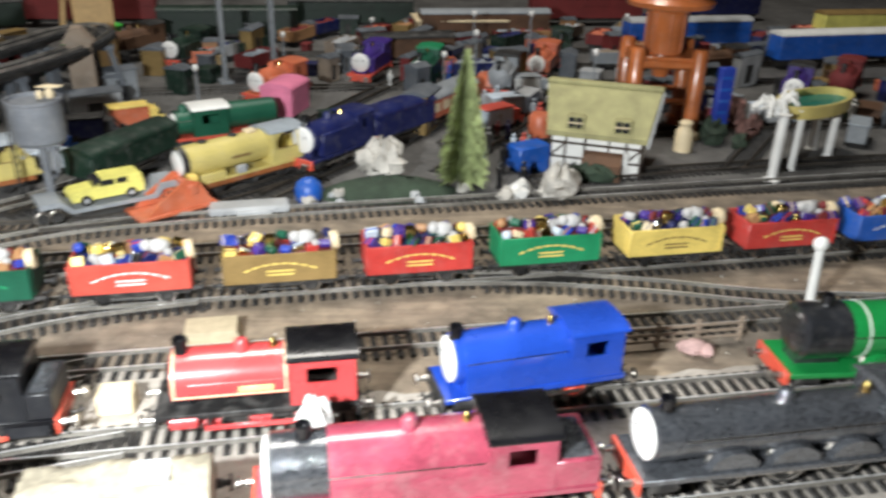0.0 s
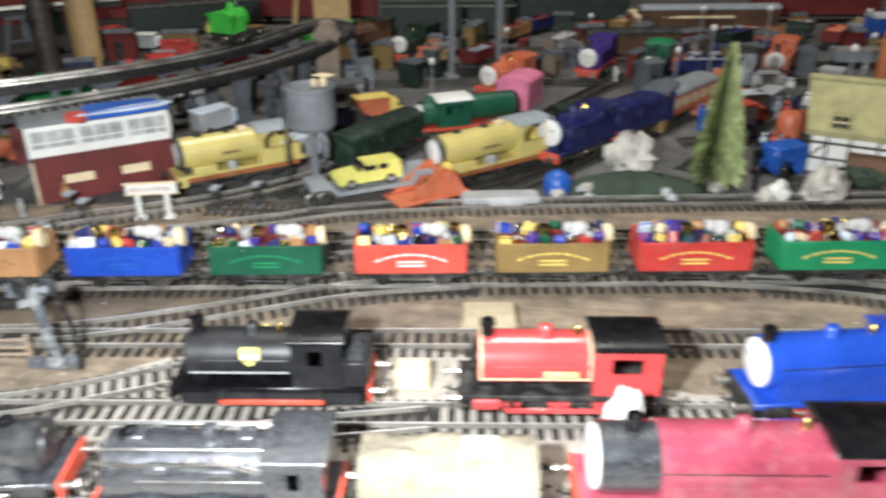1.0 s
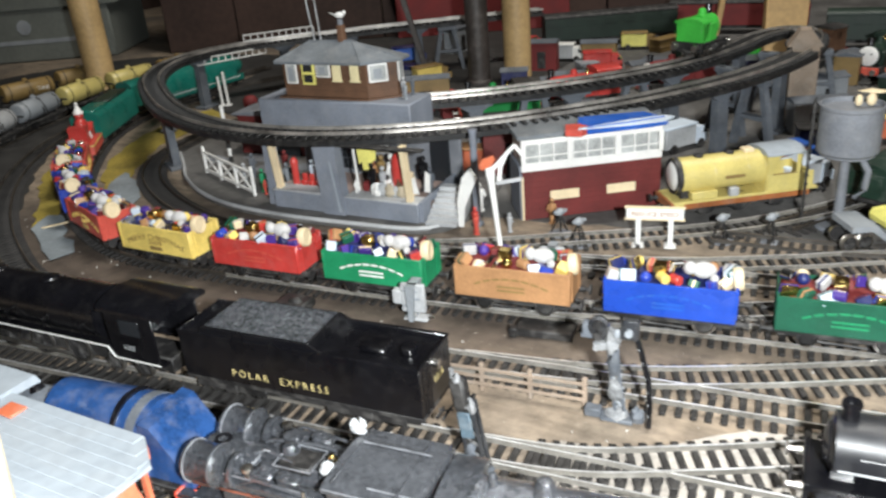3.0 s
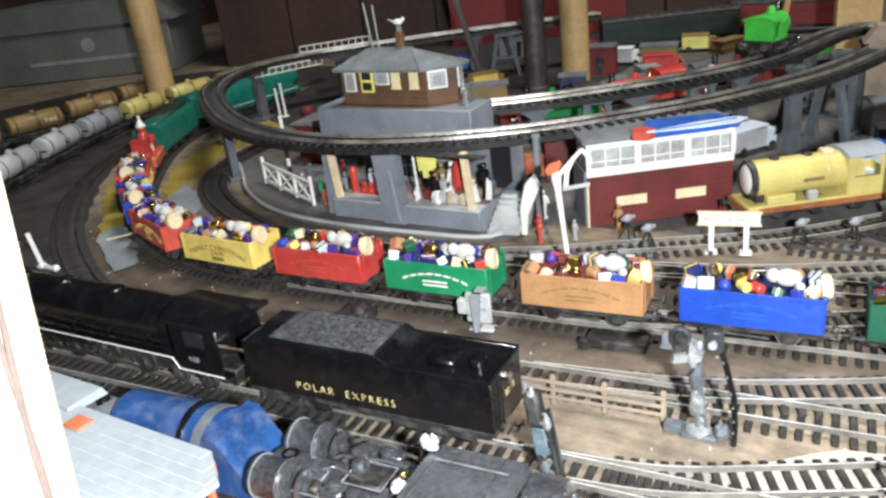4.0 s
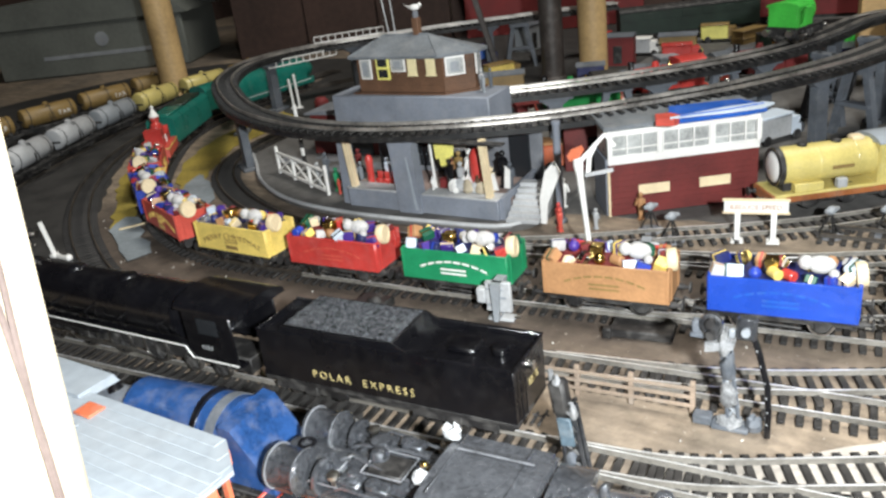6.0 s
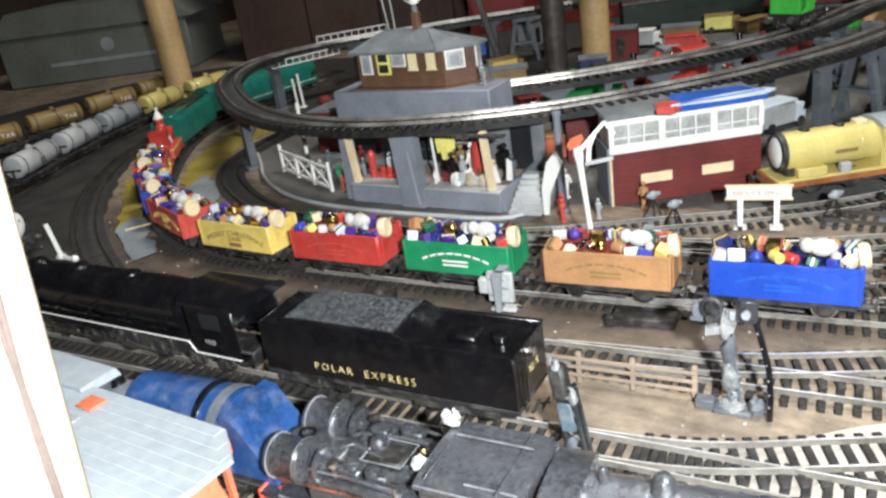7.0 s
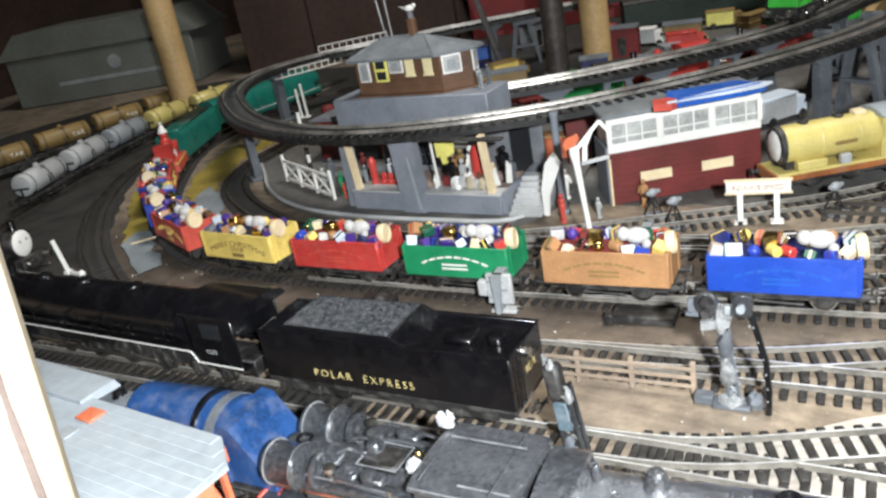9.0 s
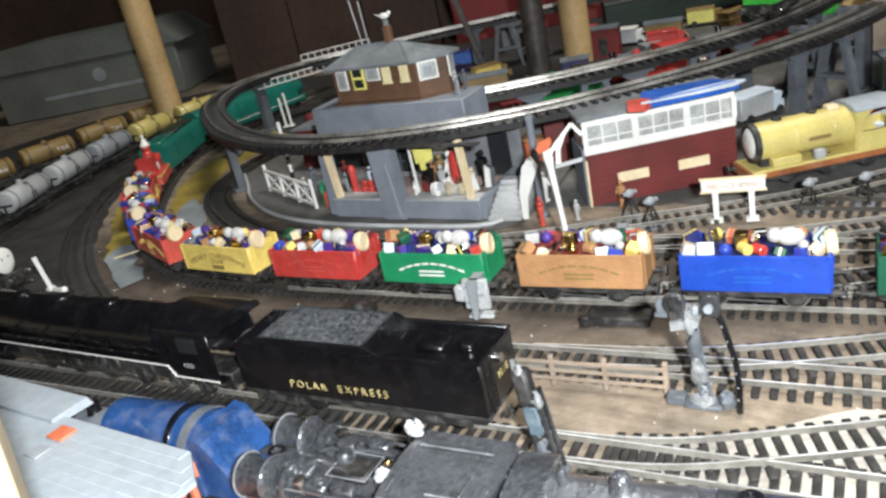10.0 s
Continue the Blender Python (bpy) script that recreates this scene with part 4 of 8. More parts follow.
def streamlined_tender(m):
    th = thing("streamlined_tender", "glossy teal green streamlined engine tender with rounded roof", "model tender", m)
    h, w = 64, 16.5
    part("frame", G().box(-h + 3, -13, 5, h - 3, 13, 10, 0.5), DULL, th)
    part("body", G().prism(arc_profile(w, 9, 34, 6.5, 14), -h, h, "yz"), TEAL, th)
    part("coal_hatch", G().box(-h + 8, -10, 38, 12, 10, 42.5, 2), DGREEN, th)
    part("roof_step", G().box(14, -11, 38, h - 4, 11, 41.5, 2), TEAL, th)
    for x in (-46, -16, 16, 46):
        wheelset(th, x, 6.5)
    buffers(th, h, 1)
    coupling(th, h, 1)
    return th


def streamliner(m):
    th = thing("streamlined_engine", "teal green streamlined steam engine with valances", "model engine", m, "model engines")
    h, w = 105, 16.5
    part("frame", G().box(-h + 8, -10, 4, h - 4, 10, 13, 0.5), DULL, th)
    part("casing", G().prism(arc_profile(w - 1.5, 14, 30, 15, 16), -h + 26, h - 32, "yz"), TEAL, th)
    nose = G()
    nose.lathe((-h + 27, 0, 27), (-1, 0, 0), [(0, 14.8), (8, 14.2), (16, 11.5), (22, 7), (25, 1)], 24)
    part("nose", nose, TEAL, th)
    part("valance", G().box(-h + 14, -w, 8, h - 30, -w + 1.4, 17, 0.4).box(-h + 14, w - 1.4, 8, h - 30, w, 17, 0.4), TEAL, th)
    part("cab", G().prism(arc_profile(w, 13, 38, 7, 14), h - 32, h, "yz"), TEAL, th)
    for s in (-1, 1):
        part("speed_line", G().box(-h + 20, s * (w - 0.1), 13.2, h - 32, s * (w + 0.3), 14.2, 0.1), WHITE, th, "white lining stripe")
        part("cab_window", G().box(h - 27, s * (w - 0.2), 28, h - 16, s * (w + 0.25), 36, 0.1), DARKGLASS, th)
    for x in (-34, -4, 26):
        wheelset(th, x, 12)
    for x in (-78, -60, 66):
        wheelset(th, x, 6.5)
    part("chimney", G().box(-62, -3, 44, -50, 3, 47.5, 1.2), DULL, th)
    return th


streamlined_tender(on_loop(s=FIRST + 6 * PITCH + 0.110))
streamliner(on_loop(s=FIRST + 6 * PITCH + 0.110 + 0.182))

# ---------------------------------------------------------------- engines on the yard track
steam_loco("black saddle tank engine with a yellow crest", on(Y1, -0.222, side=0.0142), L=98, body=SATIN, cab_mat=SATIN, roof=BLACK, cab=(0.12, 0.37), cab_top=40, lining=LIGHTGREY,
           board=BLACK, r=11, zc=26, wheels=(-24, 0, 22), wr=6.4, name="saddle_tank_engine", skirt=SATIN, rods=False, trim=False, front_beam=BLACK)
steam_loco("bright red saddle tank engine with a black cab roof", on(Y1, -0.081, side=0.0087), L=96, body=LOCO_RED, wheel_mat=LOCO_RED, roof=BLACK, cab=(0.16, 0.49), cab_top=40, lining=CREAM, plate=GOLD,
           board=DULL, r=12, zc=27.5, wheels=(-24, 0, 22), wr=6.4, name="saddle_tank_engine", bunker=False, skirt=LOCO_RED, beam=DULL, trim=False)
steam_loco("royal blue tank engine with a round pale face", on(Y1, 0.055, side=0.0075, turn=6), L=100, body=BLUE, roof=BLUE, cab=(0.18, 0.47), cab_top=41, r=13, zc=29, tank="shell",
           face=True, smoke=BLUE, smoke_len=5, board=BLUE, base=DULL, name="tank_engine", bunker=False, wheels=(-24, 0, 24), chimney=8, beam=DULL, wheel_mat=BEAM)
steam_loco("bright green engine with grey smokebox and pale lining", pose(0.2680, 0.3930, RAILTOP, 0, 0, 4), L=150, W=35, body=GREEN, roof=BLACK, cab=(0.28, 0.46), cab_top=46, r=15.5, zc=32,
           tank="none", smoke=DUSTY, smoke_len=26, bands=WHITE, board=GREEN, wheels=(-20, 8, 38), wr=11, splash=GREEN, name="tender_engine", bunker=False, chimney=8)
# details of those engines
for x0, mt, off in ((-0.222, BEAM, 0.0142), (-0.081, LOCO_RED, 0.0087)):
    sk = thing("footstep_rail", "thin red step rail below an engine's running board", "step rail", on(Y1, x0, side=off), "step rails")
    for s in (-1, 1):
        part("bar", G().box(-26, s * 14.2, 4.6, 26, s * 15.4, 7.4, 0.3), mt, sk)
        for x in (-24, 24):
            part("hanger", G().box(x - 1, s * 14.4, 7.4, x + 1, s * 15.2, 13, 0.2), DULL, sk)
crest = thing("crest_transfer", "yellow crest transfer on the black engine", "crest", on(Y1, -0.222, side=0.0142))
for s in (-1, 1):
    tilt = Matrix.Translation((0, s * 12.75, 30.6)) @ Matrix.Rotation(s * radians(22), 4, "X")
    part("shield", G().prism([(-13.0, 5.2), (-4.0, 5.2), (-4.0, -0.5), (-8.5, -4.2), (-13, -0.5)], -0.35, 0.35, "xz").turned(0, tilt), VAN, crest)
    part("band", G().box(-12.2, -0.55, -0.6, -4.8, 0.55, 1.6, 0.1).turned(0, tilt), WHITE, crest)


def polar_tender(m):
    """The long black tender, gold words on its sides, coal in front."""
    th = thing("black_tender", "long glossy black tender lettered POLAR EXPRESS, loaded with coal", "model tender", m)
    h, w, top = 69, 17, 40
    part("frame", G().box(-h + 4, -13, 6, h - 4, 13, 12, 0.5).box(-h, -w, 11, h, w, 13, 0.4), DULL, th)
    for sg in (-1, 1):
        part("side", G().box(-h, sg * w, 13, h, sg * (w - 1.2), top, 0.3), BLACK, th)
        part("end", G().box(sg * h, -w + 1.2, 13, sg * (h - 1.2), w - 1.2, top, 0.3), BLACK, th)
    part("water_tank", G().box(-h + 1.2, -w + 1.2, 13, h - 1.2, w - 1.2, top - 3.5, 0.3), BLACK, th)
    part("coping", G().tube([(h, -w, top), (-h, -w, top)], 0.5, 6).tube([(h, w, top), (-h, w, top)], 0.5, 6).tube([(h, -w, top), (h, w, top)], 0.5, 6), BLACK, th)
    # coal space with raised walls, sloping at the rear
    part("bunker", G().prism([(-h + 12, top - 4), (-h + 16, top + 3.6), (10, top + 3.6), (26, top - 4)], -w + 0.3, -w + 1.5, "xz")
         .prism([(-h + 12, top - 4), (-h + 16, top + 3.6), (10, top + 3.6), (26, top - 4)], w - 1.5, w - 0.3, "xz").box(9, -w + 1.5, top - 4, 10.4, w - 1.5, top + 3.8, 0.2), BLACK, th)
    rnd = random.Random(4)
    g, n, mm = G(), 96, 46
    v = []
    for i in range(n + 1):
        for j in range(mm + 1):
            e = min(i, n - i, j, mm - j) == 0
            v.append((-h + 17 + 61 * i / n, (-w + 1.6) + (2 * w - 3.2) * j / mm, top + 3.8 + (0 if e else rnd.uniform(-0.9, 1.1))))
    g.add(v, [(i * (mm + 1) + j, (i + 1) * (mm + 1) + j, (i + 1) * (mm + 1) + j + 1, i * (mm + 1) + j + 1) for i in range(n) for j in range(mm)])
    part("coal", g, COAL, th, "glittering crushed coal", smooth=5)
    part("rear_deck", G().box(26, -w + 2, top - 3.5, h - 2, w - 2, top - 2.6, 0.2).box(32, -6, top - 2.6, 46, 6, top + 0.2, 1.0).cyl((56, 0, top - 2.6), (56, 0, top + 1), 4, n=14, c=0.6), BLACK, th)
    part("ladder", G().tube([(h + 0.8, -12, 13), (h + 0.8, -12, top + 1)], 0.5, 5).tube([(h + 0.8, -7, 13), (h + 0.8, -7, top + 1)], 0.5, 5), BLACK, th)
    part("rear_lamp", G().lathe((h, 0, top - 6), (1, 0, 0), [(0, 2.4), (2.4, 2.2), (2.4, 1.8)], 12), STEEL, th)
    for s in (-1, 1):
        loose_letters(th, -9.5, s * (w + 0.12), 17.6, 6.0, "POLAR  EXPRESS", GOLD, s, squeeze=1.0, gaps=1.34, thin=0.14)
        part("lower_rail", G().box(-h, s * w - 0.3, 12.6, h, s * w + 0.3, 13.6, 0.1), DULL, th)
        for x in (-44, 36):
            part("truck", G().box(x - 22, s * 12.5, 4.5, x + 22, s * 13.8, 9, 0.4).box(x - 4, s * 12.8, 3.6, x + 4, s * 14.4, 10.4, 0.5), DULL, th)
    lettering("lettering", "1225", GOLD, th, pose((h + 0.12) * 0.001, 0.003, 0.024, 90, 0, 90), 5.0, gaps=1.1, thin=0.06)
    for x in (-57, -44, -31, 23, 36, 49):
        wheelset(th, x, 6.2)
    coupling(th, h, 1)
    return th


def big_black_engine(m):
    th = thing("black_steam_engine", "long black steam engine with a white running-board stripe", "model engine", m, "model engines")
    h, w = 122, 17
    part("frame", G().box(-h + 10, -9, 6, h - 4, 9, 15, 0.5), DULL, th)
    part("boiler", G().lathe((-h + 16, 0, 33), (1, 0, 0), [(0, 12.5), (2, 14), (70, 14.4), (120, 15.2), (178, 15.5)], 30), BLACK, th)
    part("running_board", G().prism([(-h + 12, 22), (h - 40, 22), (h - 36, 16), (h - 2, 16), (h - 2, 14.5), (h - 37, 14.5), (h - 41, 20.5), (-h + 12, 20.5)], -w, -w + 5, "xz")
         .prism([(-h + 12, 22), (h - 40, 22), (h - 36, 16), (h - 2, 16), (h - 2, 14.5), (h - 37, 14.5), (h - 41, 20.5), (-h + 12, 20.5)], w - 5, w, "xz"), BLACK, th)
    for s in (-1, 1):
        y = s * (w + 0.25)
        line = [(-h + 12, 21.4), (h - 40.4, 21.4), (h - 36.4, 15.4), (h - 4, 15.4)]
        part("edge_stripe", G().tube([(x, y, z) for x, z in line], 0.5, 5), WHITE, th, "thin white edge stripe")
        part("cab_side", G().box(h - 38, s * (w - 1.2), 16, h - 4, s * w, 44, 0.3), BLACK, th)
        part("cab_window", G().box(h - 28, s * w - 0.2, 31, h - 14, s * w + 0.2, 40, 0.1), DARKGLASS, th)
        loose_letters(th, h - 24, s * (w + 0.12), 22.0, 3.6, "1225", LIGHTGREY, s, gaps=1.15, thin=0.04)
        part("rod", G().box(-48, s * 12.6, 6, 44, s * 13.6, 8.6, 0.3).box(-84, s * 13.8, 9.5, -20, s * 14.8, 11.5, 0.3), STEEL, th)
        part("cylinder", G().cyl((-96, s * 13, 12), (-74, s * 13, 12), 6, n=16, c=0.8), BLACK, th)
        pipes = G()
        for k in range(5):
            pipes.tube([(-60 + 30 * k, s * 15.2, 24), (-60 + 30 * k, s * 15.8, 30), (-48 + 30 * k, s * 14.2, 36)], 0.8, 5)
        part("pipework", pipes, BLACK, th)
        part("air_tank", G().cyl((-40, s * 14.5, 18.5), (12, s * 14.5, 18.5), 3, n=12, c=0.6), BLACK, th)
    part("cab_front", G().box(h - 38, -w + 1.2, 16, h - 36.5, w - 1.2, 44, 0.3), BLACK, th)
    part("cab_roof", G().prism(arc_profile(w + 0.8, 43.5, 44.5, 6, 14), h - 42, h + 4, "yz"), BLACK, th)
    for x, rr in ((-60, 5), (-20, 6), (26, 6)):
        part("dome", G().lathe((x, 0, 46), (0, 0, 1), [(0, rr + 1), (1, rr), (2.6, rr - 0.6), (3.6, rr * 0.5), (3.8, 0.3)], 16), BLACK, th)
    part("chimney", G().lathe((-h + 26, 0, 45), (0, 0, 1), [(0, 5.5), (2, 4), (8, 4.2), (9, 4.8), (9, 3)], 16), BLACK, th)
    part("smokebox_front", G().lathe((-h + 16, 0, 33), (-1, 0, 0), [(0, 12), (1.5, 11.5), (3.5, 5), (4, 0.5)], 20), DULL, th)
    for x in (-44, -14, 16, 46):
        wheelset(th, x, 10, spokes=12)
    for x in (-92, 74, 96):
        wheelset(th, x, 6)
    part("pilot", G().prism([(-h, 4), (-h + 14, 4), (-h + 14, 16), (-h + 8, 16)], -12, 12, "xz"), BLACK, th)
    return th


POLAR = (0.3668, 0.15)
polar_tender(on(POLAR, -0.4975))
big_black_engine(on(POLAR, -0.698, side=0.002, turn=-1.6))

# ---------------------------------------------------------------- engines on the front track
steam_loco("dusty maroon engine with white face and black cab roof", on(N1, 0.002, side=0.006), L=146, W=34, body=MAROON, roof=BLACK, cab=(0.16, 0.36), cab_top=42, r=14.5, zc=28,
           tank="shell", face=True, smoke=SHINY, smoke_len=24, board=MAROON, wheels=(-26, 2, 30), wr=10, name="tender_engine", chimney=8)
steam_loco("dusty black engine with a round white face", on(N1, 0.166, side=0.004), L=150, W=33, body=SHINY, roof=SHINYROOF, cab=(0.30, 0.47), cab_top=42, r=12.5, zc=28,
           tank="none", face=True, smoke=SHINY, smoke_len=14, board=SHINYROOF, wheels=(-30, 0, 30), wr=11, splash=SHINYROOF, name="tender_engine", chimney=8, bunker=False)
steam_loco("dusty black engine with scuffed boiler fittings", on(N1, -0.214, side=0.0), L=100, W=33, body=SHINY, roof=SHINYROOF, cab=(0.24, 0.46), cab_top=40, r=14, zc=27,
           tank="none", smoke=SHINY, smoke_len=16, board=SHINY, wheels=(-26, 2, 28), wr=10, splash=SHINY, name="tender_engine", bands=SHINYROOF, chimney=5, fittings=SHINY)
fit = thing("boiler_fittings", "bright pipes and valves along the dusty engine's boiler", "fittings", on(N1, -0.214, z=RAILTOP, side=0.0))
for s in (-1, 1):
    part("pipe_run", G().tube([(-46, s * 11, 37), (-30, s * 12.4, 36), (-12, s * 12.6, 37), (6, s * 12, 37), (22, s * 14, 34)], 0.9, 6), STEEL, fit)
    part("injector", G().box(-24, s * 12 - 2.5, 33, -14, s * 12 + 2.5, 37, 0.8).cyl((0, s * 13, 34), (12, s * 13, 34), 2.2, n=12, c=0.5), SHINYROOF, fit)
    part("grab_rail", G().tube([(-44, s * 8, 41), (24, s * 8, 41)], 0.6, 5), STEEL, fit)
for x in (-30, 14):
    part("valve_block", G().box(x - 4, -4, 40, x + 4, 4, 43.6, 0.8), SHINYROOF, fit)


def dusty_tank_engine(m):
    """The heavily dusted black engine seen from above: twin drums in front, hatches, a broad flat cab roof."""
    th = steam_loco("heavily dusted black tank engine with twin drums in front", m, L=116, W=36, body=SHINY, roof=SHINYROOF, cab=(0.15, 0.46), cab_top=36, r=9, zc=24, tank="side",
                    smoke=SHINY, smoke_len=14, board=SHINY, wheels=(-26, 0, 26), wr=9, name="dusty_tank_engine", chimney=3)
    for s in (-1, 1):
        d = part("drum", G().lathe((-50, s * 12.5, 31), (1, 0, 0), [(0, 6.5), (1, 8.4), (2.5, 8.8), (3.5, 8.3), (13, 8.3), (14, 9.0), (15.6, 9.0), (16.6, 8.2), (18, 5)], 26), SHINY, th)
        for x in (-47.6, -35.2):
            part("rim", G().lathe((x, s * 12.5, 31), (1, 0, 0), [(0, 8.7), (0.15, 9.12), (0.4, 9.12), (0.6, 8.7)], 26), EDGEGLINT, d, "drum rim in pale highlight colour")
        part("wheel_disc", G().lathe((-28, s * 12.5, 31), (1, 0, 0), [(0, 6), (1, 7.2), (2.4, 7.2), (2.8, 6.0), (2.0, 5.4), (2.0, 2.2), (3.6, 1.8)], 24), SHINY, d)
        part("sand_dome", G().box(-19, s * 11 - 5, 31, -9, s * 11 + 5, 33.6, 0.8).lathe((-14, s * 11, 33.4), (0, 0, 1), [(0, 3.4), (1, 3.4), (1.2, 2.0), (2.2, 1.8)], 12).box(-6, s * 13 - 3, 31, 3, s * 13 + 3, 34.4, 0.7), SHINY, th)
        part("pipe_run", G().tube([(-24, s * 4, 33), (-18, s * 3.4, 36), (-10, s * 5, 35), (-2, s * 7, 34.6), (8, s * 7, 34)], 0.8, 6).tube([(-24, s * 17, 28), (-14, s * 17.6, 33), (-4, s * 17.4, 32), (10, s * 17, 30)], 0.7, 6), SHINYROOF, th)
        part("clack_valve", G().lathe((-20, s * 14.5, 31), (0, 0, 1), [(0, 1.4), (3, 1.4), (3.2, 2.4), (4.6, 2.4), (5, 0.6)], 10), STEEL, th)
        part("rear_buffer_head", G().lathe((59, s * 11.5, 11), (1, 0, 0), [(0, 3), (2, 5.2), (2.8, 5.0), (3.2, 2)], 16), GOLDFOIL, th, "worn brass buffer head")
        part("edge_rail", G().tube([(-48, s * 17.5, 24), (4, s * 17.5, 25)], 0.8, 6), STEEL, th)
        for hx in (8, 52):
            part("tank_handrail", G().tube([(hx, s * 17.6, 19), (hx, s * 18.4, 34)], 0.6, 5), STEEL, th)
    part("hatch", G().box(-10, -9, 32, 5, 3, 35.4, 0.8), DULL, th)
    part("hatch_rim", G().tube([(-11, -10, 35.4), (6, -10, 35.4), (6, 4, 35.4), (-11, 4, 35.4), (-11, -10, 35.4)], 0.35, 5), EDGEGLINT, th)
    # thin pale strips stand in for highlights along roof and deck edges
    part("roof_edge", G().tube([(16.5, -18, 37.2), (54.6, -18, 37.2), (54.6, -9, 39.3), (54.6, 9, 39.3), (54.6, 18, 37.2)], 0.45, 5).tube([(16.5, -18, 37.2), (16.5, -9, 39.4), (16.5, 7, 39.6)], 0.4, 5), EDGEGLINT, th, "pale strip painted as the roof edge's highlight")
    part("deck_edge", G().tube([(-48, -18, 15.4), (8, -18, 15.4)], 0.5, 5).tube([(-30, -17, 31.8), (8, -17, 31.8)], 0.4, 5).tube([(-22, 0, 32.2), (-22, -9, 32)], 0.4, 5), EDGEGLINT, th)
    part("valve_wheel", G().lathe((-12, 6, 33), (0, 0, 1), [(0, 1), (4, 1), (4.2, 3.4), (5, 3.4), (5.2, 1)], 12), SHINYROOF, th)
    part("hatch_lid", G().prism([(8, 32), (10, 32), (12, 37), (10.4, 37)], -8, 2, "xz"), SHINY, th)
    part("roof_seam", G().box(20, -17, 40.2, 20.7, 17, 41.0, 0.2).box(46, -17, 39.6, 47, 17, 40.4, 0.2), SHINYROOF, th)
    for y, x0, x1 in ((-14.5, 34, 53), (8, 20, 50)):
        part("roof_rail", G().tube([(x0, y, 39.4 if y < 0 else 40.6), (x1, y, 39.4 if y < 0 else 40.6)], 0.4, 6), EDGEGLINT, th, "roof rail in pale highlight colour")
    part("roof_step", G().box(17, 8, 36, 54, 18.5, 39.2, 0.6), SHINYROOF, th)
    for s in (-1, 1):
        g = G().lathe((52.4, s * 9, 30), (1, 0, 0), [(0, 4.4), (0.9, 4.4), (1.0, 3.4), (0.4, 3.2)], 18)
        g.v = [(x, s * 9 + (y - s * 9) * 0.62, 30 + (z - 30) * 1.35) for x, y, z in g.v]
        part("oval_window", g, LIGHTGREY, th, "pale oval rear window")
        part("deck_hatch", G().lathe((-16, s * 3.5, 31.5), (0, 0, 1), [(0, 4.6), (1.2, 4.6), (1.3, 3.8), (0.9, 3.4)], 18).lathe((-4, s * 13, 33), (0, 0, 1), [(0, 3.2), (1.8, 3.0), (2.2, 1.2)], 14), SHINY, th)
    return th


dusty_tank_engine(on(N1, -0.437, side=0.004))
solid("tissue_lump", crumpled(9.5, 8, 21, 17, rough=0.16), WHITE, "crumpled white tissue standing between the engines", "tissue", pose(-0.0500, 0.3205, 0.0007))
solid("foil_scrap", crumpled(3.6, 2.8, 3.4, 11, 12, 8), LIGHTGREY, "crumpled white foil lump on the dusty engine", "foil scrap",
      pose(-0.4240, 0.2385, 0.0445, 0, 0, 9), smooth=10)
solid("foil_scrap", crumpled(3.4, 2.6, 2.6, 12, 12, 8), LIGHTGREY, "crumpled silver-white foil scrap by the engine's hatch", "foil scrap", pose(-0.4225, 0.2165, 0.041, 0, 0, 30), smooth=10)
def blue_boiler_engine(m):
    """Worn blue engine seen from behind: broad barrel, black band, angular firebox, red rear beam."""
    th = thing("blue_engine", "worn blue engine with broad barrel and angular firebox", "model engine", m, "model engines")
    part("frame", G().box(-58, -10, 5, 52, 10, 15, 0.5).box(-60, -16.5, 13, 54, 16.5, 15, 0.4), DULL, th)
    part("barrel", G().lathe((-30, 0, 31), (1, 0, 0), [(0, 11), (1.5, 13.6), (42, 15.2)], 32), WORNBLUE, th)
    part("band", G().lathe((12.5, 0, 31), (1, 0, 0), [(0, 15.4), (1, 15.9), (3.2, 15.9)], 32), BLACK, th, "black boiler band")
    part("firebox", G().prism(arc_profile(15.8, 16, 31, 14.3, 16), 15, 30, "yz"), WORNBLUE, th)
    part("grey_patch", G().prism(arc_profile(15.95, 31, 31.2, 14.4, 16), 21, 26, "yz"), PIERGREY, th, "grey worn patch")
    part("rear_plate", G().prism([(30, 16), (48, 16), (46, 28), (36, 42), (30, 43)], -14.5, 14.5, "xz"), WORNBLUE, th)
    part("step_block", G().box(46, -15, 14, 54, -5, 22, 0.6).box(46, 5, 14, 54, 15, 22, 0.6), WORNBLUE, th)
    part("buffer_beam", G().box(54, -16.5, 6, 56, 16.5, 16, 0.3), BEAM, th)
    part("front_beam", G().box(-62, -16.5, 6, -60, 16.5, 16, 0.3), BEAM, th)
    part("smokebox", G().lathe((-56, 0, 27), (1, 0, 0), [(0, 8), (1, 10), (24, 10.5), (26, 9)], 24), PIERGREY, th, "dull grey smokebox")
    part("chimney", G().lathe((-46, 0, 36), (0, 0, 1), [(0, 4), (2, 3), (5, 3), (5.6, 3.6), (5.6, 2.2)], 14), BLACK, th)
    buffers(th, 56, 1)
    for x in (-36, -8, 22):
        wheelset(th, x, 10)
    pp = G()
    for s in (-1, 1):
        pp.tube([(-52, s * 14, 22), (-30, s * 15.6, 26), (-6, s * 15.8, 24), (4, s * 17, 30)], 0.9, 6)
    part("pipework", pp, GOLDFOIL, th, "brass pipework")
    return th


blue_boiler_engine(on(N1, -0.542, side=0.006, z=RAILTOP - 0.001))


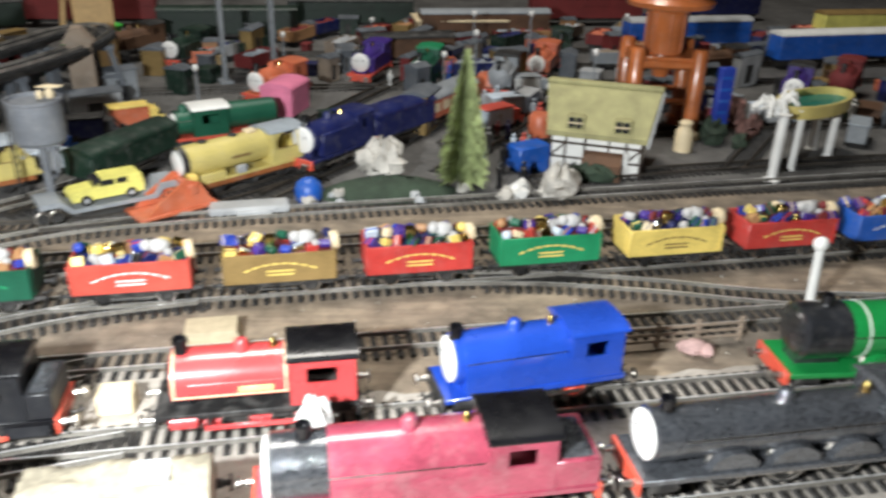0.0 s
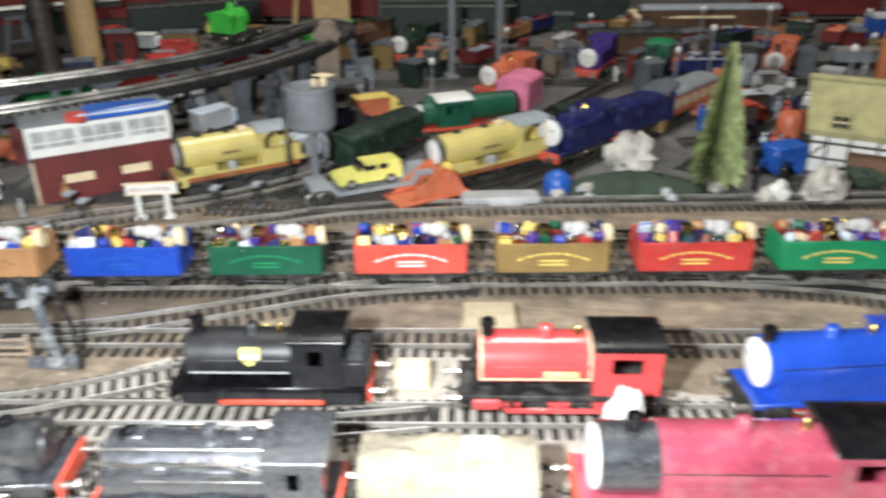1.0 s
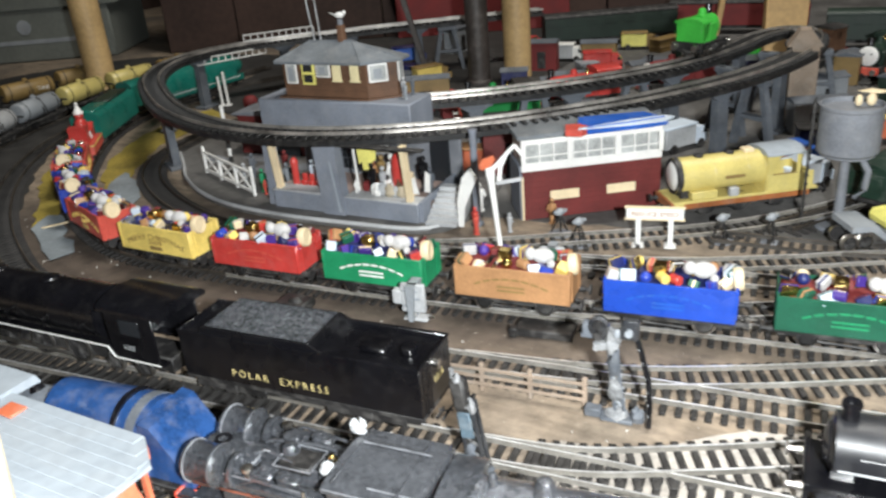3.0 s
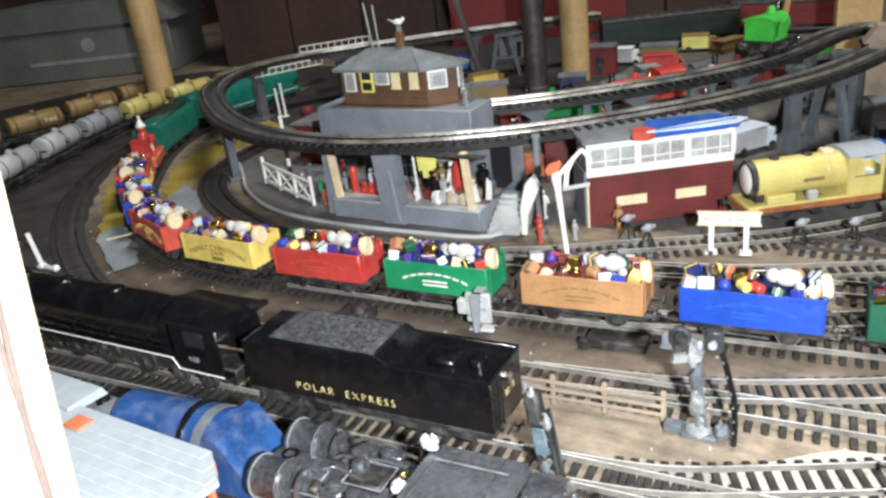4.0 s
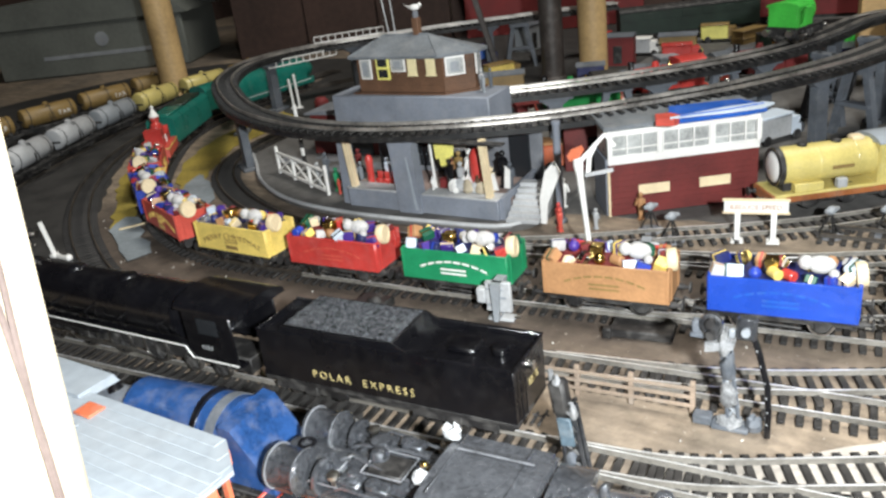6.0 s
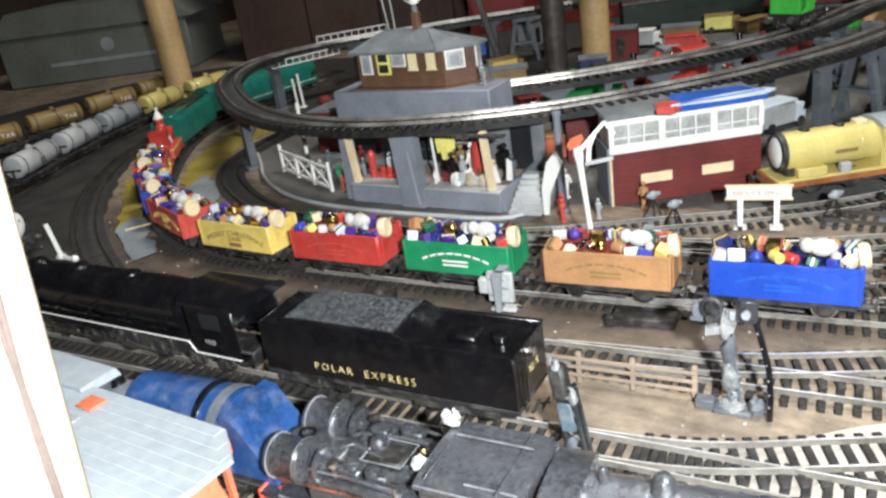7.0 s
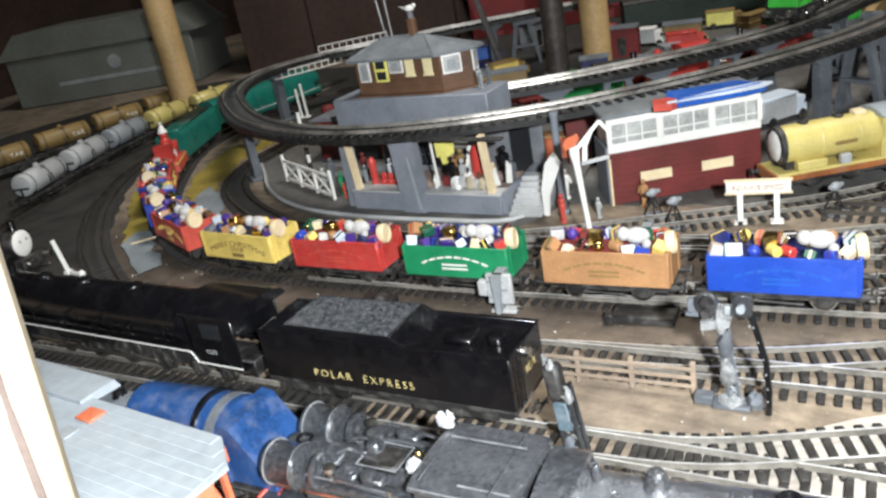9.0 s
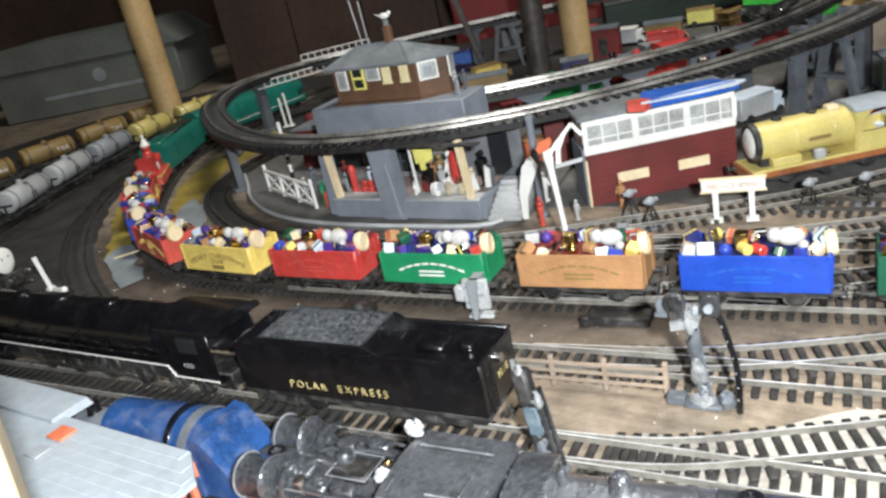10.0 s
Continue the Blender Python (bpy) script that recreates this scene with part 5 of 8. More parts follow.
def tank_wagon(label, m, shell, L=82, r=11.5, z=24, group="tank wagons"):
    th = thing("tank_wagon", label, "toy wagon", m, group)
    wagon_base(th, L, far=True)
    part("barrel", G().lathe((-L / 2 + 3, 0, z), (1, 0, 0), [(0, r * 0.6), (0.8, r * 0.9), (2.5, r), (L - 8.5, r), (L - 6.8, r * 0.9), (L - 6, r * 0.6)], 26), shell, th)
    for x in (-L / 2 + 11, L / 2 - 11):
        part("saddle", G().box(x - 3, -9, 11, x + 3, 9, z - r * 0.6, 0.4), DULL, th)
    part("filler", G().lathe((0, 0, z + r - 1), (0, 0, 1), [(0, 3.6), (3, 3.6), (3.6, 2.6), (4.4, 2.4)], 14), shell, th)
    for x in (-L / 2 + 11, 0, L / 2 - 11):
        part("strap", G().lathe((x, 0, z), (1, 0, 0), [(0, r + 0.3), (1.2, r + 0.3)], 26), DULL, th)
    part("ladder", G().tube([(-3, -r - 1, 12), (-3, -r - 0.6, z), (-2, -r * 0.5, z + r)], 0.5, 4).tube([(3, -r - 1, 12), (3, -r - 0.6, z), (2, -r * 0.5, z + r)], 0.5, 4), DULL, th)
    for s in (-1, 1):
        part("end_frame", G().box(s * (L / 2 - 1) - 0.6, -10, 20, s * (L / 2 - 1) + 0.6, 10, 22.4, 0.2).box(s * (L / 2 - 1) - 0.6, -1.2, 11, s * (L / 2 - 1) + 0.6, 1.2, 22, 0.2), DULL, th)
    return th


steam_loco("dusty gloss black engine with a dark rounded smokebox", on(N1, -0.335, side=0.0125, turn=184), L=102, W=31, body=TANKSTEEL, roof=SHINY, cab=(0.36, 0.46), cab_top=32, r=11.5, zc=24,
           tank="none", smoke=SMOKE, smoke_len=26, board=SHINY, wheels=(-26, 2, 28), wr=9, splash=SHINY, name="tender_engine", bands=SHINYROOF, chimney=4, bunker=False, fittings=SHINY)


def cream_load(m):
    """A low wagon with a pale cloth-covered load that sags between its stanchions."""
    th = thing("sheeted_wagon", "low wagon under a creased cream cloth sheet", "toy wagon", m)
    wagon_base(th, 76)
    rnd = random.Random(3)
    n, k = 24, 14
    v = []
    for i in range(n + 1):
        for j in range(k + 1):
            x, t = -38 + 76 * i / n, -1 + 2 * j / k
            z = 25 - 8 * abs(t) ** 3 + 1.2 * math.sin(i * 0.37 + 1.3 * t) * math.cos(j * 0.5 - i * 0.21) + rnd.uniform(-0.9, 0.9)
            if j in (0, k):
                z = 11
            v.append((x, 17 * t, z))
    g = G().add(v, [(i * (k + 1) + j, (i + 1) * (k + 1) + j, (i + 1) * (k + 1) + j + 1, i * (k + 1) + j + 1) for i in range(n) for j in range(k)])
    g.f += [tuple(j for j in range(k + 1)), tuple(n * (k + 1) + j for j in range(k, -1, -1))]
    part("sheet", g, CLOTH, th, "creased cream sheet", smooth=50)
    part("patch", G().box(6, -8, 24.4, 22, 6, 26.2, 0.4), LIGHTGREY, th, "grey scuffed patch")
    return th


CLOTH = surface("cream_cloth_sheet", (0.31, 0.275, 0.205), 0.8, vary=0.35, grain=110, bump=0.5)
cream_load(on(N1, -0.122, side=0.006) @ Matrix.Diagonal((0.95, 0.95, 1.28, 1)))


def roofed_wagon(m):
    """The long pale-roofed vehicle nearest the lens: a flat boarded roof with cut corners over orange red lattice sides."""
    th = thing("roofed_wagon", "long wagon with flat pale blue-grey boarded roof and orange sides", "toy wagon", m)
    x0, w = -112, 17
    wagon_base(th, 150)
    part("floor", G().box(x0, -w, 11, 82, w, 14, 0.5), ORANGE, th)
    rf = part("roof", G().prism([(x0, -32), (84, -32), (88, -8), (88.5, 8), (73, 19.6), (x0, 19.6)], 52.6, 54.4, "xy"), PALEROOF, th)
    for k in range(10):
        y = -31.8 + 5.12 * k
        far = y + 5.09
        x1 = 87.6 if far < 8 else 88 - (far - 8) * 1.34
        part("roof_board", G().box(x0 + 0.4, y, 54.2, x1 - (k * 5) % 4 * 0.2, far, 54.8 + (k * 3) % 4 * 0.03, 0.12), PALEROOF, rf)
    part("raised_section", G().prism([(14, 53), (14, 56.4), (31, 56.4), (33, 52)], x0, -6, "yz"), PALEROOF, rf)
    part("roof_tile", G().box(2, 6, 54.9, 12, 14, 56, 0.3), ORANGE, rf, "small red square on the roof")
    part("roof_tile", G().box(4, -5, 54.9, 12, 2, 55.8, 0.3), MIDGREY, rf, "small grey square on the roof")
    for s in (-1, 1):
        part("side_rail", G().box(x0, s * w - 0.8, 46, 76, s * w + 0.8, 52.5, 0.3), ORANGE, th)
        for i in range(10):
            x = x0 + 8 + i * 19.3
            part("stanchion", G().box(x - 1.6, s * w - 1, 14, x + 1.6, s * w + 1, 46, 0.3), ORANGE, th)
            if i < 9:
                part("cross_brace", G().tube([(x, s * w, 15), (x + 19, s * w, 45)], 1.1, 4).tube([(x + 19, s * w, 15), (x, s * w, 45)], 1.1, 4), ORANGE, th)
    for x in (x0 + 3, 78):
        part("end_panel", G().box(x, -15, 14, x + 2, 6, 52.5, 0.3), ORANGE, th)
    return th


roofed_wagon(pose(-0.555, 0.160, RAILTOP, 0, 0, 4))

# ---------------------------------------------------------------- the raised line
UP = [(-0.70, 0.60), (-0.644, 0.636), (-0.585, 0.68), (-0.52, 0.745), (-0.47, 0.82), (-0.445, 0.90), (-0.43, 0.98), (-0.405, 1.02), (-0.378, 0.99), (-0.373, 0.90), (-0.40, 0.79),
      (-0.44, 0.71), (-0.48, 0.652), (-0.54, 0.588), (-0.60, 0.543), (-0.66, 0.514), (-0.72, 0.502), (-0.79, 0.507), (-0.87, 0.534), (-0.95, 0.58), (-1.03, 0.64), (-1.085, 0.71),
      (-1.10, 0.78), (-1.075, 0.85), (-1.03, 0.91), (-0.96, 0.99), (-0.88, 1.07), (-0.78, 1.16)]
ZUP = 0.0700


def viaduct():
    th = thing("raised_track", "raised black track winding over the station on grey piers", "track", pose(0, 0, ZUP), "", "structure")
    line = spline(UP, 0.008)
    v, f = [], []
    for x, y, a in line:
        nx, ny = -math.sin(a), math.cos(a)
        for o, z in ((-15, -5), (-15, -0.5), (15, -0.5), (15, -5)):
            v.append((1000 * x + nx * o, 1000 * y + ny * o, z))
    for i in range(len(line) - 1):
        f += [(4 * i + j, 4 * i + (j + 1) % 4, 4 * i + 4 + (j + 1) % 4, 4 * i + 4 + j) for j in range(4)]
    f += [(0, 1, 2, 3), tuple(4 * len(line) - 1 - j for j in range(4))]
    part("deck", G().add(v, f), UPSLEEPER, th, "black track deck")
    for off in (-8.25, 8.25):
        part("rail", rail_geometry(line, off), UPRAIL, th)
    for x, y, a in spline(UP, 0.0085):
        s = new("sleeper", UPSLEEPER_MESH)
        s.parent = th
        s.matrix_local = pose(x, y, 0, 0, 0, math.degrees(a))
    return th


viaduct()


def pier(x, y, turn, h=65.0, w=15, label="grey tapered pier under the raised track"):
    th = thing("viaduct_pier", label, "pier", pose(x, y, 0, 0, 0, turn), "piers under the raised track")
    part("base", G().box(-13, -9, 0, 13, 9, 4, 0.6), PIERGREY, th)
    part("column", G().prism([(-w * 0.4, 4), (w * 0.5, 4), (w * 0.42, h - 9), (w * 0.9, h - 4), (-w * 0.9, h - 4), (-w * 0.42, h - 9)], -4, 4, "xz"), PIERGREY, th)
    part("cap", G().box(-15, -8, h - 4, 15, 8, h, 0.5), PIERGREY, th)


for x, y, a in ((-0.46, 0.675, 50), (-0.415, 0.755, 60), (-0.385, 0.86, 75), (-0.92, 0.562, -25), (-1.05, 0.665, -50), (-1.098, 0.77, -85),
                (-1.05, 0.885, 60), (-0.92, 1.03, 45), (-0.54, 0.72, 50), (-0.61, 0.66, 40), (-0.475, 0.81, 60), (-0.44, 0.93, 75)):
    pier(x, y, a)


def lattice_bridge(m):
    th = thing("footbridge", "white lattice girder railing beside the raised track", "bridge railing", m)
    for z in (0, 8):
        part("chord", G().box(-50, -0.8, z, 50, 0.8, z + 1.4, 0.2), WHITE, th)
    for i in range(11):
        x = -50 + i * 10
        part("post", G().box(x - 0.6, -0.6, 0, x + 0.6, 0.6, 8, 0.1), WHITE, th)
    return th


lattice_bridge(pose(-1.055, 0.885, ZUP + 0.0052, 0, 0, 55))
lattice_bridge(pose(-1.075, 0.81, ZUP - 0.012, 0, 0, 70))

# ---------------------------------------------------------------- the cabin over the line


def gabled_cabin(m):
    """Brown timber cabin with one canted corner on a blue-grey plinth, hipped slate roof with a tall chimney."""
    th = thing("lookout_cabin", "brown timber cabin with hipped slate roof on a blue-grey plinth", "cabin", m)
    part("plinth", G().box(-68, -30, -12, 84, 10, 14, 1), BLUEGREY, th, "blue-grey painted plinth")

    def plan(o):
        return [(-42 - o, -20 - o), (41 + o * 0.4, -20 - o), (60 + o, -4 - o * 0.4), (60 + o, 8), (-42 - o, 8)]
    part("ledge", G().prism(plan(5), 14, 15.2, "xy"), BROWNBRICK, th)
    part("wall", G().prism(plan(0), 15.2, 46, "xy"), BROWNBRICK, th)
    for z in range(6):
        part("weatherboard", G().prism(plan(0.5), 16.0 + z * 5, 20.8 + z * 5, "xy"), BROWNBRICK, th)
    e, k = 45.5, 59
    eave = [(-47, -26), (40, -26), (65, -3), (65, 13), (-47, 13)]
    r = G()
    r.add([(x, y, e) for x, y in eave] + [(-23, -3, k), (20, -3, k)] + [(x, y, e - 2.2) for x, y in eave],
          [(0, 1, 6, 5), (1, 2, 6), (2, 3, 6), (3, 4, 5, 6), (4, 0, 5), (0, 7, 8, 1), (1, 8, 9, 2), (2, 9, 10, 3), (3, 10, 11, 4), (4, 11, 7, 0), (11, 10, 9, 8, 7)])
    rf = part("roof", r, ROOFGREY, th, smooth=10)
    part("ridge", G().tube([(-23, -3, k), (20, -3, k)], 0.9, 6).tube([(-23, -3, k), (-47, -26, e)], 0.7, 6).tube([(20, -3, k), (40, -26, e)], 0.7, 6).tube([(20, -3, k), (65, -3, e)], 0.7, 6), ROOFGREY, rf)
    ch = part("chimney", G().box(6, -4, 50, 12, 2, 72, 0.6), BROWNBRICK, th)
    part("pot", G().cyl((9, -1, 72), (9, -1, 77), 2.4, n=12, c=0.4), GREY, ch)
    for x, wd, z0, z1 in ((-33.5, 11, 26, 43), (-1, 14, 32, 44)):
        fr = part("window", G().box(x - wd / 2, -21.6, z0, x + wd / 2, -20.3, z1, 0.2), WHITE, th)
        part("pane", G().box(x - wd / 2 + 1.2, -22.0, z0 + 1.2, x + wd / 2 - 1.2, -21.0, z1 - 1.2, 0.1), PALEPANE, fr)
        part("picture", G().box(x - wd / 4, -22.3, z0 + 3, x + wd / 5, -21.8, z1 - 3, 0.1), MIDGREY, fr, "grey picture in the window")
    for x in (12.5, 30):
        part("notice", G().box(x - 4.2, -21.6, 29.6, x + 4.2, -20.4, 45, 0.2).box(x - 5, -22.0, 28.4, x + 5, -20.6, 30, 0.2), WARMPANE, th, "tall cream notice board")
    w = part("window", G().box(-22.5, -22.0, 25.5, -9.5, -20.3, 45, 0.3), VAN, th, "yellow framed window")
    for z in (27.4, 36.4):
        part("pane", G().box(-20.6, -22.4, z, -11.4, -21.6, z + 6.8, 0.1), DARKGLASS, w)
    cant = Matrix.Translation((48.2, -13.9, 0)) @ Matrix.Rotation(math.atan2(16, 19), 4, "Z")
    fr = part("window", G().box(-8, -1.8, 28, 8, -0.4, 43, 0.2).turned(0, cant), WHITE, th)
    part("pane", G().box(-6.6, -2.1, 29.4, 6.6, -1.4, 41.6, 0.1).turned(0, cant), PALEPANE, fr)
    part("picture", G().box(-4, -2.4, 31, 3, -1.9, 39, 0.1).turned(0, cant), MIDGREY, fr, "grey picture in the window")
    fr = part("window", G().box(60.3, -2, 26, 61.5, 6, 44, 0.2), WHITE, th)
    part("pane", G().box(61.2, -0.8, 27.2, 61.9, 4.8, 42.8, 0.1), PALEPANE, fr)
    part("aerial", G().tube([(-22, 4, 52), (-27, 4, 96)], 0.6, 5).tube([(-16, 4, 52), (-18, 4, 94)], 0.6, 5), LIGHTGREY, th)
    return th


gabled_cabin(pose(-0.695, 0.575, 0.0745, 0, 0, 6))
solid("white_bird", G().ball((0, 0, 4), 6, 3.2, 3.4, 12, 8).ball((6, 0, 6.5), 2.4, n=8, m=6).add([(-5, -2, 5), (-13, 0, 8), (-5, 2, 5), (-6, 0, 3)], [(0, 1, 2), (0, 3, 1), (1, 3, 2), (0, 2, 3)]),
      WHITE, "small white bird shape on the chimney", "ornament", pose(-0.6860, 0.5750, 0.1515, 0, 0, 20) @ Matrix.Scale(0.72, 4))

# ---------------------------------------------------------------- station island under the raised line


def island():
    th = thing("station_platform", "grey station island with low walls and pillars under the raised line", "platform")
    PL = [(-0.945, 0.59), (-0.905, 0.56), (-0.87, 0.532), (-0.82, 0.505), (-0.765, 0.49), (-0.70, 0.488), (-0.63, 0.495), (-0.575, 0.505), (-0.555, 0.53), (-0.56, 0.60), (-0.60, 0.70), (-0.70, 0.75), (-0.85, 0.75), (-0.95, 0.68)]
    poly = [(1000 * x, 1000 * y) for x, y, _ in spline(PL + [PL[0]], 0.01)]
    part("paving", G().prism(poly, 0.5, 5, "xy"), GREYYARD, th)
    edge = [(x * 1000, y * 1000, 5.2) for x, y, _ in spline(PL[:9], 0.012)]
    part("kerb", G().tube(edge, 1.8, 6), LIGHTGREY, th, "pale platform edge")
    for i in range(7):
        k = G().box(-16, -9, 5, 16, 9, 5.6, 0.3)
        part("paving_slab", k.turned(0, pose(-880 + i * 38, 585 + (i % 2) * 24 - i * 4, 0, 0, 0, -12 + i * 4)), GREY, th)
    return th


island()


def waiting_room(m):
    """Open front: a low wall with two openings, a broad pillar between, slim cream posts, a cluttered dim room behind."""
    th = thing("waiting_room", "open grey waiting room front with slim cream posts and low walls", "shelter", m)
    part("low_wall", G().box(-70, -3, 0, 71, 3, 15.5, 0.6), BLUEGREY, th)
    part("sill", G().box(-70, -4, 15.5, -18, 12, 17, 0.4), LIGHTGREY, th)
    part("sill", G().box(4, -4, 15.5, 71, 12, 17, 0.4), LIGHTGREY, th)
    part("inner_floor", G().box(-74, 12, 0, 74, 58, 14, 0.6), DUSTFLOOR, th, "pinkish dusty tiled floor")
    part("pillar", G().prism([(-18, 0), (3, 0), (0, 54), (2, 61), (-23, 61), (-21, 54)], -5, 5, "xz"), BLUEGREY, th)
    part("pillar_scar", G().prism([(-2.4, 3), (0.2, 3), (-5.2, 46), (-6.6, 46)], -5.4, -4.9, "xz"), PALEROOF, th, "pale scraped streak")
    part("wing_wall", G().prism([(-80, 0), (-66, 0), (-68, 61), (-78, 61)], 2, 8, "xz"), BLUEGREY, th)
    part("side_wall", G().prism([(0, 0), (60, 0), (60, 21), (0, 17)], 71, 74, "yz"), BLUEGREY, th)
    for x, lean in ((-64, -4), (63, -3)):
        part("post", G().prism([(x - 2.1, 17), (x + 2.1, 17), (x + 2.1 + lean, 62), (x - 2.1 + lean, 62)], -2, 3.5, "xz"), CREAM, th, "slim cream timber post")
    part("thin_post", G().cyl((7, 14, 14), (5, 14, 60), 1.1, n=8), WHITE, th)
    part("back_wall", G().box(-80, 60, 0, 80, 63, 58, 0.5), GREY, th)
    ar = [(17 * math.cos(math.pi * i / 12) - 40, 38 + 16 * math.sin(math.pi * i / 12)) for i in range(13)]
    part("arch", G().prism([(-23, 18)] + ar + [(-57, 18)], 58.4, 59.8, "xz"), DARKGLASS, th, "dark arched opening")
    tr = G()
    for k in range(6):
        tr.tube([(-54 + k * 5.6, 58, 20), (-54 + k * 5.6, 58, 50)], 0.5, 4)
    for z in (26, 34, 42):
        tr.tube([(-57, 57.6, z), (-23, 57.6, z + 3)], 0.5, 4)
    part("arch_tracery", tr, PIERGREY, th)
    part("lintel", G().box(-80, -7, 59.4, 80, 0, 61.2, 0.4), DULL, th)
    for k in range(5):
        x = -55 + k * 7.2
        part("red_seat", G().box(x, 17, 14, x + 5.4, 21, 18.5, 0.5).box(x, 20, 18, x + 5.4, 21.4, 24, 0.4), RED, th, "small red seat")
    part("counter", G().box(8, 18, 14, 28, 24, 22, 0.6), DARKRED, th, "low red counter")
    part("red_kiosk", G().lathe((44, 20, 14), (0, 0, 1), [(0, 6), (4, 6.4), (20, 7), (30, 6.2), (34, 4), (36, 0.4)], 16), RED, th, "rounded red kiosk")
    part("red_machine", G().lathe((-57, 14, 14), (0, 0, 1), [(0, 2.8), (18, 3.0), (22, 3.5), (25, 2.2), (26, 0.3)], 14), RED, th, "round red pillar machine")
    part("yellow_sign", G().prism([(11, 40), (14, 42), (15, 35), (21, 36), (24, 43), (27, 44), (28, 53), (23, 58), (14, 58), (10, 53)], 12, 13.2, "xz"), VAN, th, "crooked yellow sign")
    part("sign_chain", G().tube([(18, 12.6, 57), (18, 12.6, 60)], 0.4, 4), DULL, th)
    part("doorway", G().box(52, 57.8, 14, 70, 59.8, 50, 0.3), DARKGLASS, th, "dark doorway")
    part("pale_notice", G().box(-2, 57.8, 34, 12, 59.4, 50, 0.3), WHITE, th, "pale notice")
    part("white_stand", G().prism([(56, 17), (62, 17), (59, 31), (57, 30)], 16, 17, "xz").prism([(64, 17), (69, 17), (70, 32), (66, 35)], 22, 23, "xz"), WHITE, th, "pale leaning cards")
    return th


DUSTFLOOR = surface("pinkish_dusty_floor", (0.34, 0.25, 0.22), 0.75, vary=0.3, grain=200, dust=0.2)
waiting_room(pose(-0.652, 0.5105, 0.005, 0, 0, 5))
solid("slim_post", G().lathe((0, 0, 0), (0, 0, 1), [(0, 5), (2, 5), (3, 3.0), (74, 2.8), (75, 3.4), (77, 3.4)], 14), BLUEGREY, "slim blue-grey column beside the steps", "column", pose(-0.5425, 0.539, 0.0005))


def steps(m):
    th = thing("station_steps", "pale grey flight of steps with a sloping side panel", "steps", m)
    for i in range(7):
        part("step", G().box(-13, i * 5.5, 0, 13, 42, 3 + i * 2.9, 0.3), LIGHTGREY, th)
    part("side_panel", G().prism([(14, 0), (18, 0), (20, 16), (31, 40), (26, 48), (19, 40), (14, 20)], 3, 5, "xz"), WHITE, th, "pale scuffed leaning panel")
    return th


steps(pose(-0.562, 0.515, 0.005, 0, 0, 10))


def crossing_gate(m):
    th = thing("level_crossing_gate", "white lattice level crossing gate", "gate", m)
    L = 92
    for z in (2, 18):
        part("rail", G().box(0, -0.9, z, L, 0.9, z + 2, 0.2), WHITE, th)
    for i in range(4):
        x = i * L / 3
        part("upright", G().box(x - 1.2, -1.2, 0, x + 1.2, 1.2, 24 if i in (0, 3) else 20, 0.2), WHITE, th)
        if i < 3:
            part("brace", G().tube([(x, 0, 3), (x + L / 3, 0, 19)], 0.8, 4).tube([(x + L / 3, 0, 3), (x, 0, 19)], 0.8, 4), WHITE, th)
    return th


crossing_gate(pose(-0.858, 0.549, 0.0052, 0, 0, -19) @ Matrix.Scale(1.13, 4))


def striped_pole(m):
    th = thing("striped_post", "black and white banded signal post", "post", m)
    part("pole", G().cyl((0, 0, 0), (0, 0, 66), 1.8, n=10), WHITE, th)
    for z in (8, 24):
        part("band", G().cyl((0, 0, z), (0, 0, z + 8), 2.1, n=10), DULL, th)
    part("foot", G().cyl((0, 0, 0), (0, 0, 2), 5, n=12, c=0.4), DULL, th)
    return th


striped_pole(pose(-0.835, 0.562, 0.0052))


def hut(m, label, mat, w, d, h):
    th = thing("platform_hut", label, "hut", m)
    part("wall", G().box(-w / 2, -d / 2, 0, w / 2, d / 2, h, 0.5), mat, th)
    part("roof", G().prism([(-w / 2 - 4, h), (w / 2 + 4, h), (w / 2 + 4, h + 1.5), (0, h + 7), (-w / 2 - 4, h + 1.5)], -d / 2 - 4, d / 2 + 4, "xz"), GREY, th)
    part("door", G().box(-w * 0.1, -d / 2 - 0.7, 0, w * 0.3, -d / 2 + 0.2, h * 0.75, 0.2), DARKGLASS, th)
    return th


hut(pose(-0.83, 0.64, 0.0052, 0, 0, 10), "dark maroon station hut with grey roof", BOXRED, 90, 40, 42)
hut(pose(-0.575, 0.66, 0.001, 0, 0, 30), "dark maroon lineside hut behind the steps", BOXRED, 50, 34, 44)


def figurine(m, coat, tall=24.0):
    k = tall / 24
    g = G().lathe((0, 0, 0), (0, 0, 1), [(0, 3.2 * k), (0.8 * k, 3.2 * k), (0.9 * k, 1.9 * k), (10 * k, 2.4 * k)], 10).lathe((0, 0, 10 * k), (0, 0, 1), [(0, 2.6 * k), (4 * k, 3.0 * k), (8 * k, 3.2 * k), (9.4 * k, 1.2 * k)], 10)
    g.ball((0, 0, 21.6 * k), 2.0 * k, n=10, m=7)
    for s in (-1, 1):
        g.tube([(0, s * 3 * k, 18 * k), (1.5 * k, s * 4 * k, 12 * k)], 0.8 * k, 5)
    o = new("figurine", mesh_of("figurine", g, coat))
    o.matrix_world = m
    return tagged(o, "small plain painted toy figure standing on the layout", "figurine", "toy figures")


